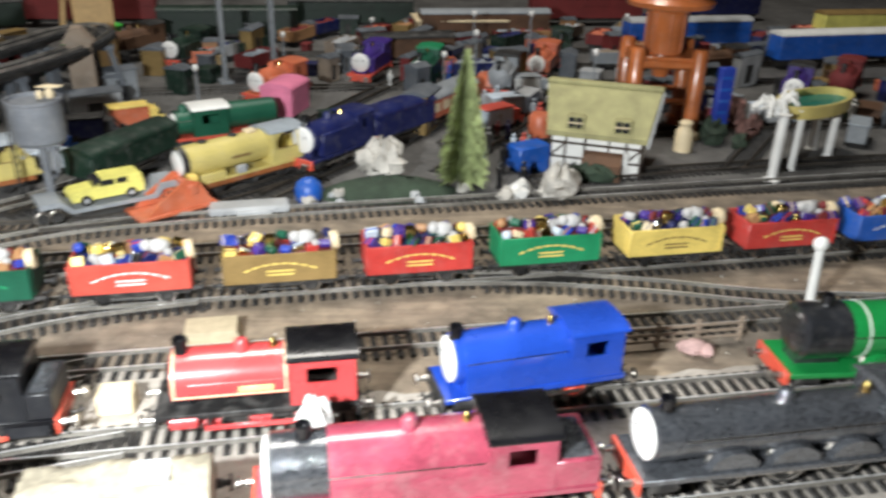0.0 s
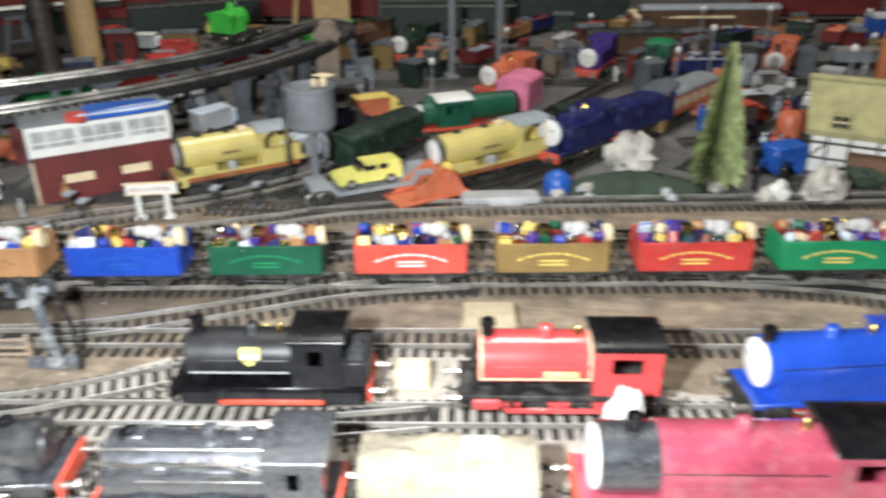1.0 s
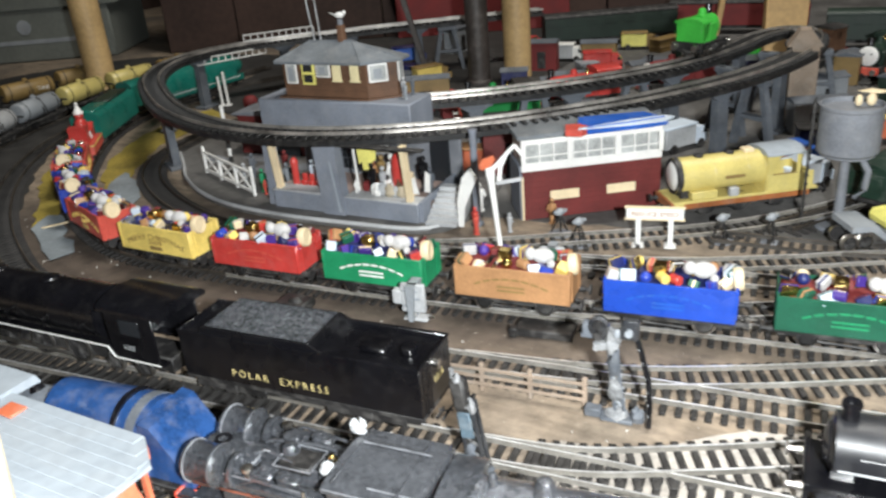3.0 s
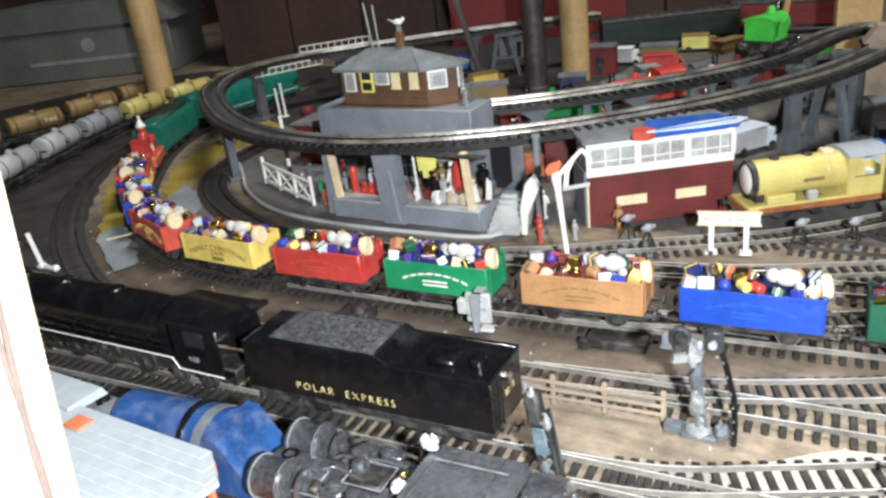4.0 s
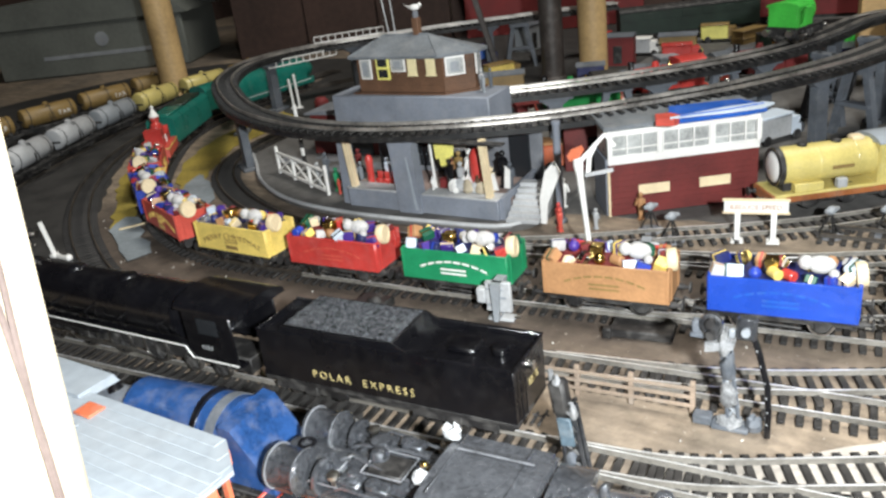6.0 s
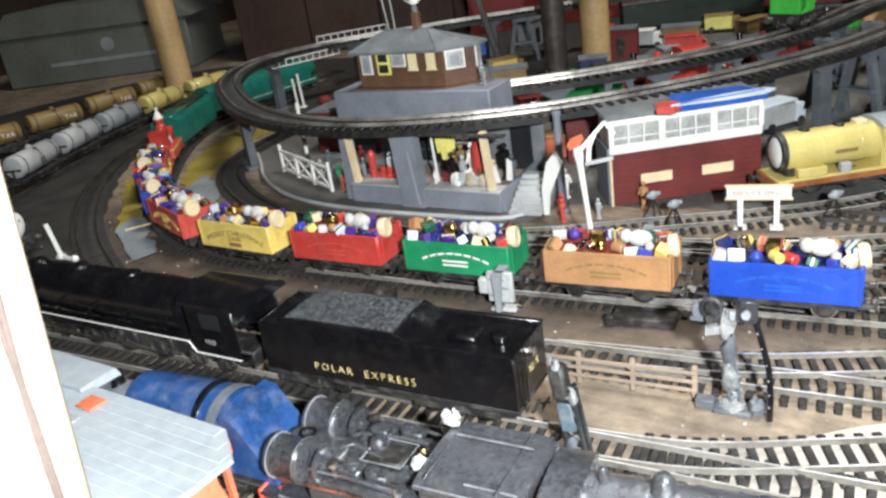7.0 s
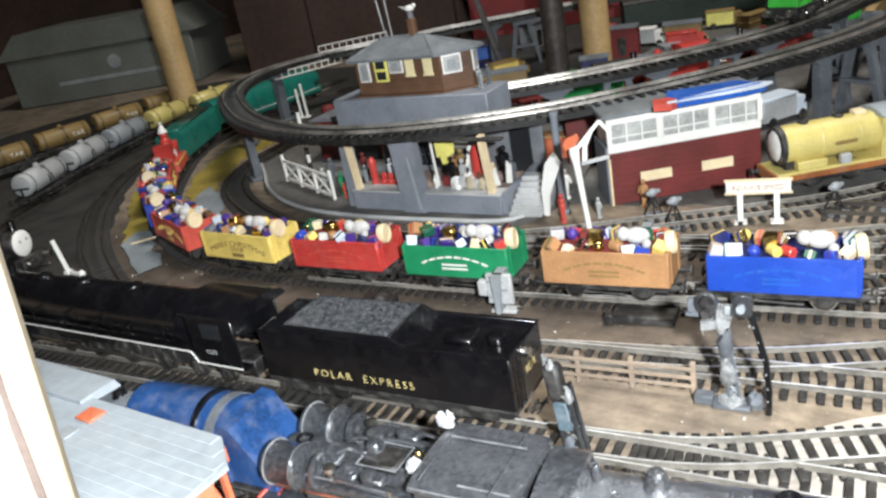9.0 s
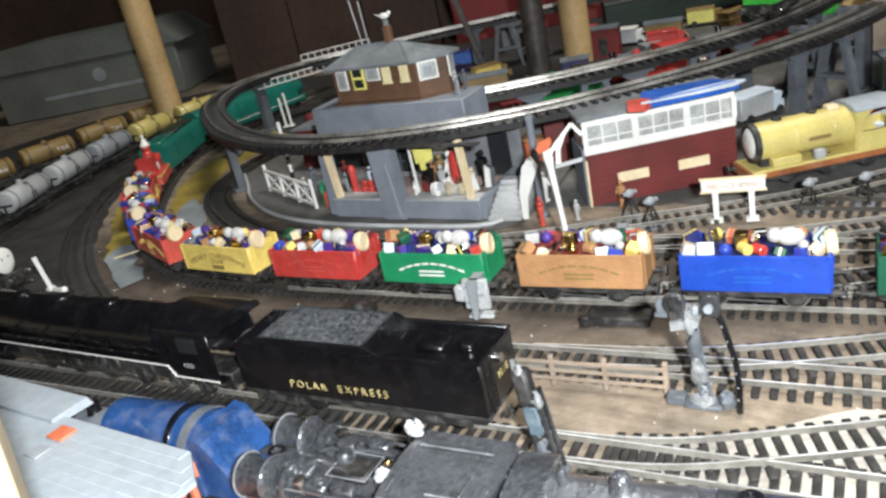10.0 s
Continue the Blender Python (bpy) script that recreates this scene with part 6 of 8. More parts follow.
WAIT = pose(-0.652, 0.5105, 0.005, 0, 0, 5)
for x, y, z, c, t in ((-46, 24, 14, PALEGREY, 22), (-38, 27, 14, PALEGREY, 24), (-30, 30, 14, WHITE, 20), (-50, 38, 14, PIERGREY, 24), (-27, 7, 17, CREAM, 12), (-24, 22, 14, MIDGREY, 22),
                      (9, 7, 17, WHITE, 11), (12, 30, 14, TAN, 24), (17, 36, 14, OLIVE, 27), (24, 10, 17, BLACK, 26), (30, 16, 14, LIGHTGREY, 25), (34, 25, 14, WHITE, 33), (48, 10, 17, BROWNBRICK, 14),
                      (54, 22, 14, CREAM, 20), (58, 34, 14, BLACK, 30), (38, 34, 14, MIDGREY, 24), (5, 40, 14, DARKRED, 24), (66, 30, 14, PIERGREY, 22)):
    figurine(WAIT @ pose(x * 0.001, y * 0.001, z * 0.001, 0, 0, (x * 37) % 360), c, t)
for k, (x, y, r) in enumerate(((28, 7, 5), (34, 8, 5.6), (41, 6.5, 5), (36, 13, 6), (46, 8, 4.5), (52, 7, 4.6), (31, 4, 3.4))):
    solid("toy_lump", crumpled(r, r * 0.8, r, 20 + k, 10, 7), (WHITE, LIGHTGREY, PALETIMBER)[k % 3], "small pale toy animal shape on the station wall", "toy", WAIT @ pose(x * 0.001, y * 0.001, 0.017), group="pale toys on the wall")
for x, y, z, c, t in ((-0.572, 0.572, 0.0052, LIGHTGREY, 22), (-0.538, 0.528, 0.0005, RED, 20), (-0.534, 0.522, 0.0005, CORAL, 18), (-0.549, 0.556, 0.0052, WHITE, 24), (-0.553, 0.562, 0.0052, PIERGREY, 20),
                      (-0.79, 0.535, 0.0052, LIGHTGREY, 22), (-0.77, 0.55, 0.0052, WHITE, 22), (-0.76, 0.528, 0.0052, WGREEN, 22), (-0.752, 0.522, 0.0052, CORAL, 14), (-0.742, 0.52, 0.0052, WHITE, 20),
                      (-0.80, 0.556, 0.0052, PIERGREY, 24), (-0.775, 0.575, 0.0052, DARKRED, 24), (-0.745, 0.545, 0.0052, MIDGREY, 24), (-0.4895, 0.5625, 0.0007, TAN, 21), (-0.512, 0.535, 0.0007, LIGHTGREY, 16)):
    figurine(pose(x, y, z, 0, 0, (x * 9000) % 360), c, t)
for x, y, z, c, t in ((-0.6265, 0.574, 0.0886, LIGHTGREY, 17), (-0.6215, 0.569, 0.0886, MIDGREY, 14), (-0.6245, 0.584, 0.0886, PIERGREY, 16)):
    figurine(pose(x, y, z, 0, 0, 40), c, t)


def lineside_tripod(m):
    """A crouching lineside worker with a tripod, as plain dark shapes."""
    th = thing("survey_tripod", "dark miniature tripod with an instrument beside the track", "tripod", m, "lineside pieces")
    for k in range(3):
        a = 2.1 * k
        part("leg", G().tube([(0, 0, 17), (7 * math.cos(a), 7 * math.sin(a), 0.8)], 0.7, 5), DULL, th)
    part("instrument", G().ball((0, 0, 18), 4, 3, 3, 10, 7).box(-5, -1.2, 17, 6, 1.2, 19.4, 0.3), MIDGREY, th)
    part("base", G().cyl((0, 0, 0), (0, 0, 1), 9, n=16, c=0.3), GREY, th)
    return th


for x, y in ((-0.365, 0.575), (-0.335, 0.588), (-0.455, 0.533), (-0.475, 0.545)):
    lineside_tripod(pose(x, y, 0.0005, 0, 0, 60))

# ---------------------------------------------------------------- the signal box


def signal_box(m):
    """Maroon base with two cream panels, a white glazed upper floor in three bays, a flat slate roof."""
    th = thing("signal_box", "maroon signal box with white glazed upper floor and grey roof", "signal box", m)
    L, D, H = 109, 38, 65
    part("base_wall", G().box(0, 0, 0, L, D, 40, 0.5), BOXRED, th)
    for z in range(9):
        part("board", G().box(-0.4, -0.5, 0.5 + z * 4.4, L + 0.4, D + 0.4, 4.85 + z * 4.4, 0.08), BOXRED, th)
    for x in (21, 66):
        part("panel", G().box(x, -1.3, 15, x + 23, -0.3, 22.5, 0.2), CREAM, th, "cream painted panel")
    part("upper_floor", G().box(1.5, 2.4, 38, L - 1.5, D, H, 0.4), PALEPANE, th, "hazy glazing sheet")
    part("white_band", G().box(-1, -1, 39.8, L + 1, 2, 45, 0.3), WHITE, th)
    part("head_rail", G().box(-1, -1, 62, L + 1, 2, H + 0.4, 0.3), WHITE, th)
    for x in (-1, 36.0, 73.5, L - 1.6):
        part("post", G().box(x, -1.2, 45, x + 2.6, 2, 62, 0.2), WHITE, th)
    for b in range(3):
        x0 = 1.6 + b * 37.4
        w = part("window", G().box(x0, -0.2, 45, x0 + 34.4, 0.8, 46.4, 0.1).box(x0, -0.2, 60.6, x0 + 34.4, 0.8, 62, 0.1).box(x0, -0.2, 50.5, x0 + 34.4, 0.8, 51.5, 0.1), WHITE, th)
        for k in (0, 1, 2, 3):
            part("glazing_bar", G().box(x0 + k * 11.2, -0.4, 46, x0 + k * 11.2 + 1.2, 1.0, 61, 0.1), WHITE, w)
    part("side_glazing", G().box(-0.6, 6, 45, 1.2, D - 6, 62, 0.2), PALEPANE, th)
    part("end_panel", G().box(-2.4, 1.6, 0, -0.5, D + 0.3, 44, 0.3), BLUEGREY, th, "blue-grey painted end wall")
    part("corner_board", G().box(-1.4, -1.4, 0, 0.2, 1.4, 36, 0.2), CREAM, th)
    part("roof", G().box(-4, -3, H + 0.4, L + 3, D + 6, H + 3, 0.6), ROOFGREY, th)
    part("felt", G().box(-3.4, -2.4, H + 3, L + 2.4, D + 5, H + 3.8, 0.2), ROOFGREY, th)
    return th


BOXPOSE = pose(-0.5115, 0.5585, 0.001, 0, 0, 39)
signal_box(BOXPOSE)
th = thing("toy_boat", "blue toy boat with white pointed deck on the signal box", "toy boat", pose(-0.4655, 0.5695, 0.0700, 0, 0, 41) @ Matrix.Diagonal((0.9, 1, 1, 1)))
part("hull", G().prism([(4, 4), (60, 3), (74, 6), (64, 30), (8, 36), (0, 16)], 0, 5, "xy"), MBLUE, th, "bright blue hull")
part("deck", G().prism([(-5, 0.5), (36, -4), (66, -4), (78, 3), (72, 9), (40, 8)], 5.2, 6.6, "xy"), PALEGREY, th, "white pointed deck")
part("deck_line", G().tube([(2, -1, 6.9), (40, 0, 6.9), (70, 4, 6.9)], 0.5, 5), MBLUE, th)
part("stern", G().prism([(-14, 6), (-2, 0), (6, 6), (2, 16), (-10, 18)], 0, 5.5, "xy"), CORAL, th, "red stern panel")


def bent_signal(m):
    """A white semaphore post, slightly out of plumb, with a weathered arm hanging by its top."""
    th = thing("semaphore_signal", "white semaphore signal post with hanging weathered arm", "signal", m, "signals")
    part("post", G().lathe((0, 0, 0), (0, 0, 1), [(0, 2.2), (3, 2.2), (4, 1.5), (40, 1.7), (66, 2.2), (73, 3.2), (77, 2.6)], 14), WHITE, th)
    part("foot", G().cyl((0, 0, 0), (0, 0, 2), 6, n=16, c=0.5), DULL, th)
    part("foot_ring", G().lathe((0, 0, 2), (0, 0, 1), [(0, 3.6), (1.6, 3.2), (2.2, 2.0)], 14), LIGHTGREY, th)
    part("head_plate", G().prism([(-4.5, 75.5), (2, 78), (5, 82), (4, 85), (-3, 83), (-6, 79)], -1.6, -0.6, "xz"), ORANGE, th, "rusty orange head plate")
    part("arm", G().prism([(-2, 73), (1.4, 73), (18.4, 89), (22.8, 82.5), (24.2, 83.2), (19.2, 91), (17.4, 91), (3, 78)], -1.0, 0.8, "xz"), WHITE, th)
    part("counter_arm", G().prism([(3.2, 65), (6.0, 64.6), (8.2, 76), (13, 84), (11, 85.6), (6, 78)], 0.9, 2.6, "xz"), WHITE, th)
    part("spectacle", G().prism([(3.6, 65), (20.8, 67.2), (20.8, 69.4), (3.6, 67.2)], -1.4, 0.4, "xz"), LIGHTGREY, th)
    return th


bent_signal(pose(-0.481, 0.467, 0.0005, 0, -5, 14))


def name_sign(m):
    th = thing("lineside_sign", "white lineside board lettered REDUCE SPEED on two posts", "sign", m)
    part("board", G().box(-19.5, -1, 21, 19.5, 1, 29, 0.4), WHITE, th)
    part("frame", G().box(-20.5, -1.4, 28.8, 20.5, 1.4, 30, 0.2).box(-20.5, -1.4, 20, 20.5, 1.4, 21.2, 0.2), CREAM, th)
    for x in (-11, 11):
        part("post", G().box(x - 1.8, -1.8, 1.5, x + 1.8, 1.4, 21, 0.3), WHITE, th)
        part("foot", G().box(x - 4, -4, 0, x + 4, 4, 1.6, 0.3), WHITE, th)
    lettering("lettering", "REDUCE SPEED", TAN, th, upright(0, -1.15, 23.2), 4.6, squeeze=1.02)
    return th


name_sign(pose(-0.405, 0.549, 0.0007, 0, 0, 16))


def point_motor(m, label):
    th = thing("point_motor", label, "point motor", m, "point motors beside the track")
    part("foot", G().box(-9, -3, 0, 9, 5, 2.4, 0.4), LIGHTGREY, th)
    part("body", G().prism([(0, 2), (3, 2), (4, 30), (-3, 30)], -8, 8, "yz").turned(0, pose(0, 0, 0, 0, 0, 90)), MIDGREY, th)
    part("cover", G().box(-9, -4.6, 8, 9, -1, 30, 0.6), LIGHTGREY, th)
    part("coil", G().box(-16, -4, 13, -9, 2, 24, 0.8), LIGHTGREY, th)
    part("rib", G().box(-8, -5.2, 12, -2, -4.4, 14, 0.2).box(1, -5.2, 18, 6, -4.4, 20, 0.2).box(-8, -5.2, 24, 4, -4.4, 25.4, 0.2), MIDGREY, th)
    part("terminal", G().cyl((9, 0, 3), (13, 0, 3), 1.0, n=8).box(-2, -5.4, 6, 2, -4.2, 8, 0.2), STEEL, th)
    return th


point_motor(pose(-0.502, 0.391, 0.0005, 0, 0, 12) @ Matrix.Scale(0.86, 4), "pale grey point motor standing beside the outer loop")
point_motor(pose(-0.447, 0.472, 0.0005, 0, 0, 14) @ Matrix.Scale(0.86, 4), "pale grey point motor standing beside the inner loop")


FILLER = surface("dirty_grey_filler", (0.22, 0.225, 0.23), 0.6, vary=0.5, grain=320, bump=0.6, dust=0.2)


def colour_light(m):
    """The tall weathered lattice signal with a black studded strap curving to its foot."""
    th = thing("junction_signal", "weathered grey lattice signal with dark lamp heads and drooping cable", "signal", m, "signals")
    part("base", G().box(-9, -5, 0, 10, 5, 2.4, 0.6).box(-19, -3, 0, -9, 4, 5, 0.6), PIERGREY, th)
    part("plaster", crumpled(7, 5, 3.4, 41, 14, 9, 0.2), FILLER, th, "pale grey filler round the foot")
    part("plaster", crumpled(4.4, 4, 4.8, 42, 10, 7, 0.2).turned(0, pose(12, 0, 0)), PIERGREY, th, "grey filler beside the foot")
    for s in (-1, 1):
        part("leg", G().tube([(s * 2.8 + 2, 0, 3), (s * 1.9 - 4, 0, 50)], 1.25, 6), PIERGREY, th)
    br = G()
    for k in range(6):
        z = 6 + 7 * k
        br.tube([(-1.2 - k, 0, z), (4.5 - k, 0, z + 7)], 0.85, 4).tube([(5 - k, 0, z), (-2 - k, 0, z + 7)], 0.85, 4)
    part("lattice", br, MIDGREY, th)
    for k, (x, z, rx, rz) in enumerate(((-1, 12, 4.4, 7), (-1.5, 27, 4.0, 9), (-3.4, 39, 3.4, 8))):
        part("filler", crumpled(rx, 3.4, rz, 43 + k, 12, 8, 0.22).turned(0, pose(x, -1, z)), FILLER if k != 1 else PIERGREY, th, "lumpy pale filler on the post")
    part("platform", G().prism([(-13, 41), (1, 44), (2, 47.4), (-13, 46)], -3.6, 3.6, "xz"), FILLER, th)
    hd = part("lamp_head", G().lathe((-10, 0, 55), (0, -1, 0), [(0, 5), (1, 6), (3.4, 6), (4, 4.6), (3.2, 4.2)], 18).box(-12.4, -2, 46, -7.6, 2, 60, 1.2), SMOKE, th)
    part("visor", G().cyl((-10, -2.8, 57), (-10, -6.4, 57), 2.3, n=12).cyl((-10, -2.8, 51), (-10, -6.4, 51), 2.3, n=12), DULL, hd)
    part("lamp_box", G().box(-20, -2.4, 49, -14, 2.4, 56, 0.8).box(-21, -2, 47, -13, 2, 49.4, 0.5), PIERGREY, th)
    hd = part("lamp_head", G().box(2, -3, 49, 12, 3, 60, 1.2).box(3.4, -4.4, 57, 11, -2.4, 61, 0.6), SMOKE, th)
    part("visor", G().box(-1.4, -3.4, 50, 1.6, 0, 54, 0.5).cyl((7, -2.8, 54), (7, -5, 54), 2.2, n=12), MIDGREY, hd)
    strap = [(9, 2, 52), (13, 1, 42), (18, -1, 26), (19.4, -3, 12), (19.4, -5, 1)]
    part("cable", G().tube(strap, 1.7, 7), BLACK, th)
    for k in range(7):
        u = 0.35 + k * 0.5
        i, f = int(u), u - int(u)
        x, y, z = (strap[i][j] + (strap[i + 1][j] - strap[i][j]) * f for j in range(3))
        part("stud", G().ball((x - 0.4, y - 1.6, z), 0.55, n=8, m=5), FILLER, th)
    return th


colour_light(pose(-0.357, 0.348, 0.0005, 0, 0, 8) @ Matrix.Diagonal((0.82, 0.82, 0.93, 1)))


def fence(m):
    th = thing("lineside_fence", "weathered grey-brown post and rail fence", "fence", m)
    for x in (-40, -14, 12, 40):
        part("post", G().box(x - 1.2, -1.2, 0, x + 1.2, 1.2, 17, 0.3), FENCE, th)
    for z in (4, 8.5, 13):
        part("fence_rail", G().box(-44, -1.9, z, 41, -0.9, z + 1.8, 0.2), FENCE, th)
    return th


FENCE = surface("weathered_fence_wood", (0.26, 0.20, 0.15), 0.8, vary=0.25, dust=0.2)
fence(pose(-0.414, 0.344, 0.0003, 0, 0, 10))
fence(pose(0.155, 0.43, 0.0003, 0, 0, 9))
solid("relay_cover", G().box(-17, -7, 0, 17, 8, 5, 0.8).box(-20, -9, 0, -15, -4, 6, 0.6), DULL, "flat black cover plate beside the outer loop", "cover", pose(-0.423, 0.408, 0.0003, 0, 0, 12))
solid("relay_cover", G().box(-10, -8, 0, 12, 8, 7, 1).box(-4, -11, 0, 3, -7, 9, 0.8), DULL, "small black cover beside the inner curve", "cover", pose(-0.70, 0.437, 0.0003, 0, 0, 0))
solid("relay_cover", G().box(-11, -8, 0, 11, 8, 6, 1).ball((2, -2, 6), 5, 4, 3), DULL, "small black cover beside the outer curve", "cover", pose(-0.585, 0.372, 0.0003, 0, 0, 5))
solid("white_strip", G().box(-40, -1.4, 0, 40, 1.4, 1.2, 0.3), CREAM, "thin pale wooden strip glued across the curve", "strip", pose(-0.875, 0.425, 0.0016, 0, 0, 62))
solid("white_strip", G().box(-38, -3, 0, 38, 3, 1.2, 0.3), CREAM, "thin pale wooden strip between the tracks", "strip", pose(-0.80, 0.43, 0.0013, 0, 0, 70))


def lattice_mast(m):
    th = thing("ground_signal", "dark steel lattice signal mast beside the black tender", "signal", m, "signals")
    part("base", G().box(-6, -4, 0, 6, 4, 2.4, 0.6), PIERGREY, th)
    for x in (-3.8, 3.8):
        for y in (-2.6, 2.6):
            part("leg", G().tube([(x, y, 2), (x * 0.8, y * 0.8, 44 if x < 0 else 38)], 1.1, 6), SMOKE, th)
    for y in (-2.4, 2.4):
        lat = G()
        for k in range(6):
            lat.tube([(-3.6, y, 4 + 6 * k), (3.4, y, 10 + 6 * k)], 0.9, 4).tube([(3.6, y, 4 + 6 * k), (-3.4, y, 10 + 6 * k)], 0.9, 4)
        part("lattice", lat, DULL, th)
    part("backing", G().box(-2.6, -0.6, 2, 2.6, 0.6, 38, 0.3), DULL, th)
    part("head", G().box(-5.5, -3.4, 34, 1.5, 3.4, 50, 1.4), DULL, th)
    part("sight_glass", G().box(-4, -4.0, 21, 2, -2.4, 34, 0.6), SIGHTBLUE, th, "pale blue painted panel")
    part("lamp_cap", crumpled(1.8, 1.8, 3.4, 51, 10, 7, 0.2).turned(0, pose(-1.5, -1.5, 46)), FILLER, th, "pale chipped lamp cap")
    part("filler", crumpled(2.0, 1.8, 4, 52, 10, 7, 0.25).turned(0, pose(3, -2.0, 33)), FILLER, th, "pale filler lump")
    part("filler", crumpled(2.2, 2.0, 4.4, 53, 10, 7, 0.25).turned(0, pose(-1, -2.4, 10)), PIERGREY, th, "grey filler lump")
    part("finial", G().tube([(-4.4, 0, 49), (-4.0, 0, 54)], 1.1, 7), FILLER, th)
    return th


SIGHTBLUE = surface("chalky_blue_paint", (0.10, 0.145, 0.18), 0.6, vary=0.3, dust=0.3)
lattice_mast(pose(-0.3965, 0.284, 0.0006, 0, -7, 8) @ Matrix.Scale(1.0, 4))

# ---------------------------------------------------------------- sidings behind the station


def heading(x0, y0, x1, y1):
    return math.degrees(math.atan2(y1 - y0, x1 - x0))


VALANCE = surface("rust_orange_valance", (0.30, 0.10, 0.03), 0.5, vary=0.3, dust=0.12)


def yellow_engine(m, label):
    """Primrose yellow engine with a long cylindrical boiler, dark gap below it and an open cab."""
    th = thing("yellow_engine", label, "model engine", m, "model engines")
    part("frame", G().box(-50, -8, 3, 50, 8, 10, 0.5), DULL, th)
    part("running_plate", G().box(-56, -15.5, 12.4, 56, 15.5, 14.2, 0.3), YELLOW, th)
    for s in (-1, 1):
        part("valance", G().box(-50, s * 15.2, 8.2, 50, s * 14.2, 12.4, 0.2), VALANCE, th, "rust orange valance")
        part("front_step", G().box(-55, s * 10, 5, -48, s * 15.6, 14, 0.5), YELLOW, th)
        part("sand_box", G().box(-42, s * 8, 14.2, -22, s * 15, 20.4, 0.6), YELLOW, th)
        part("lubricator", G().box(-13, s * 11, 14.2, -6, s * 16, 21, 0.6), LIGHTGREY, th, "pale grey lubricator box")
        part("marking", G().box(-16, s * 12.7, 27.4, -1, s * 13.5, 30, 0.1), OLIVE, th)
        cs = part("cab_side", G().box(16, s * 15.4, 14.2, 52, s * 14.2, 27, 0.3).box(16, s * 15.4, 27, 20, s * 14.2, 41, 0.3)
                  .box(38, s * 15.4, 27, 42, s * 14.2, 41, 0.3).prism([(20, 41), (20, 35), (23, 39), (27, 41)], s * 14.2, s * 15.4, "xz"), YELLOW, th)
        part("beading", G().tube([(20, s * 15.6, 27.2), (38, s * 15.6, 27.2)], 0.5, 5), OLIVE, cs)
    part("boiler", G().lathe((-50, 0, 30), (1, 0, 0), [(0, 12.4), (0.6, 13.2), (66, 13.2)], 36), YELLOW, th)
    for x in (-24, 2):
        part("boiler_band", G().lathe((x, 0, 30), (1, 0, 0), [(0, 13.2), (0.3, 13.4), (1.3, 13.4), (1.6, 13.2)], 36, cap=False), YELLOW, th)
    part("face_ring", G().lathe((-51.6, 0, 30), (1, 0, 0), [(0, 13.6), (3.4, 14.0), (3.4, 11.2), (-0.6, 11.2), (-0.6, 13.0)], 32, cap=False), DULL, th, "broad black ring round the face")
    part("face", G().lathe((-53, 0, 30), (1, 0, 0), [(0, 2), (0.8, 9.6), (2.4, 11.3), (3.4, 11.3)], 28), WHITE, th, "plain round pale face")
    part("smokebox_saddle", G().box(-48, -9, 14, -38, 9, 20, 0.6), DULL, th)
    for x in (-32, -8):
        part("lid", G().lathe((x, 0, 42.6), (0, 0, 1), [(0, 3.6), (1.6, 3.6), (2.2, 2.6), (2.6, 1)], 16), DULL, th)
    part("top_box", G().box(2, -4, 42.4, 10, 4, 45.6, 0.6), CREAM, th)
    part("cab_front", G().prism([(-14.2, 14.2), (14.2, 14.2), (14.2, 41), (9, 43.6), (-9, 43.6), (-14.2, 41)], 15.2, 16.6, "yz"), YELLOW, th)
    part("cab_back", G().box(49, -14.2, 14.2, 50.5, 14.2, 27, 0.3), YELLOW, th)
    part("cab_roof", G().prism([(-16, 41.2), (16, 41.2), (16, 42.2), (10, 44.8), (0, 46), (-10, 44.8), (-16, 42.2)], 14.5, 45, "yz"), PALEROOF, th, "pale grey cab roof")
    part("backhead", G().box(16.6, -9, 14.2, 22, 9, 34, 0.8), DULL, th)
    part("front_beam", G().box(-58, -15.5, 7, -56, 15.5, 14, 0.3), VALANCE, th)
    for s in (-1, 1):
        buffers(th, s * 57, s, 10, mat=DULL)
    for x in (-28, 0, 28):
        wheelset(th, x, 7, far=True)
    return th


yellow_engine(pose(-0.370, 0.635, RAILTOP, 0, 0, 40), "primrose yellow engine with pale face beside the signal box")
yellow_engine(pose(-0.154, 0.683, RAILTOP, 0, 0, 44) @ Matrix.Diagonal((1.2, 1, 1, 1)), "primrose yellow engine with pale face on a back siding")


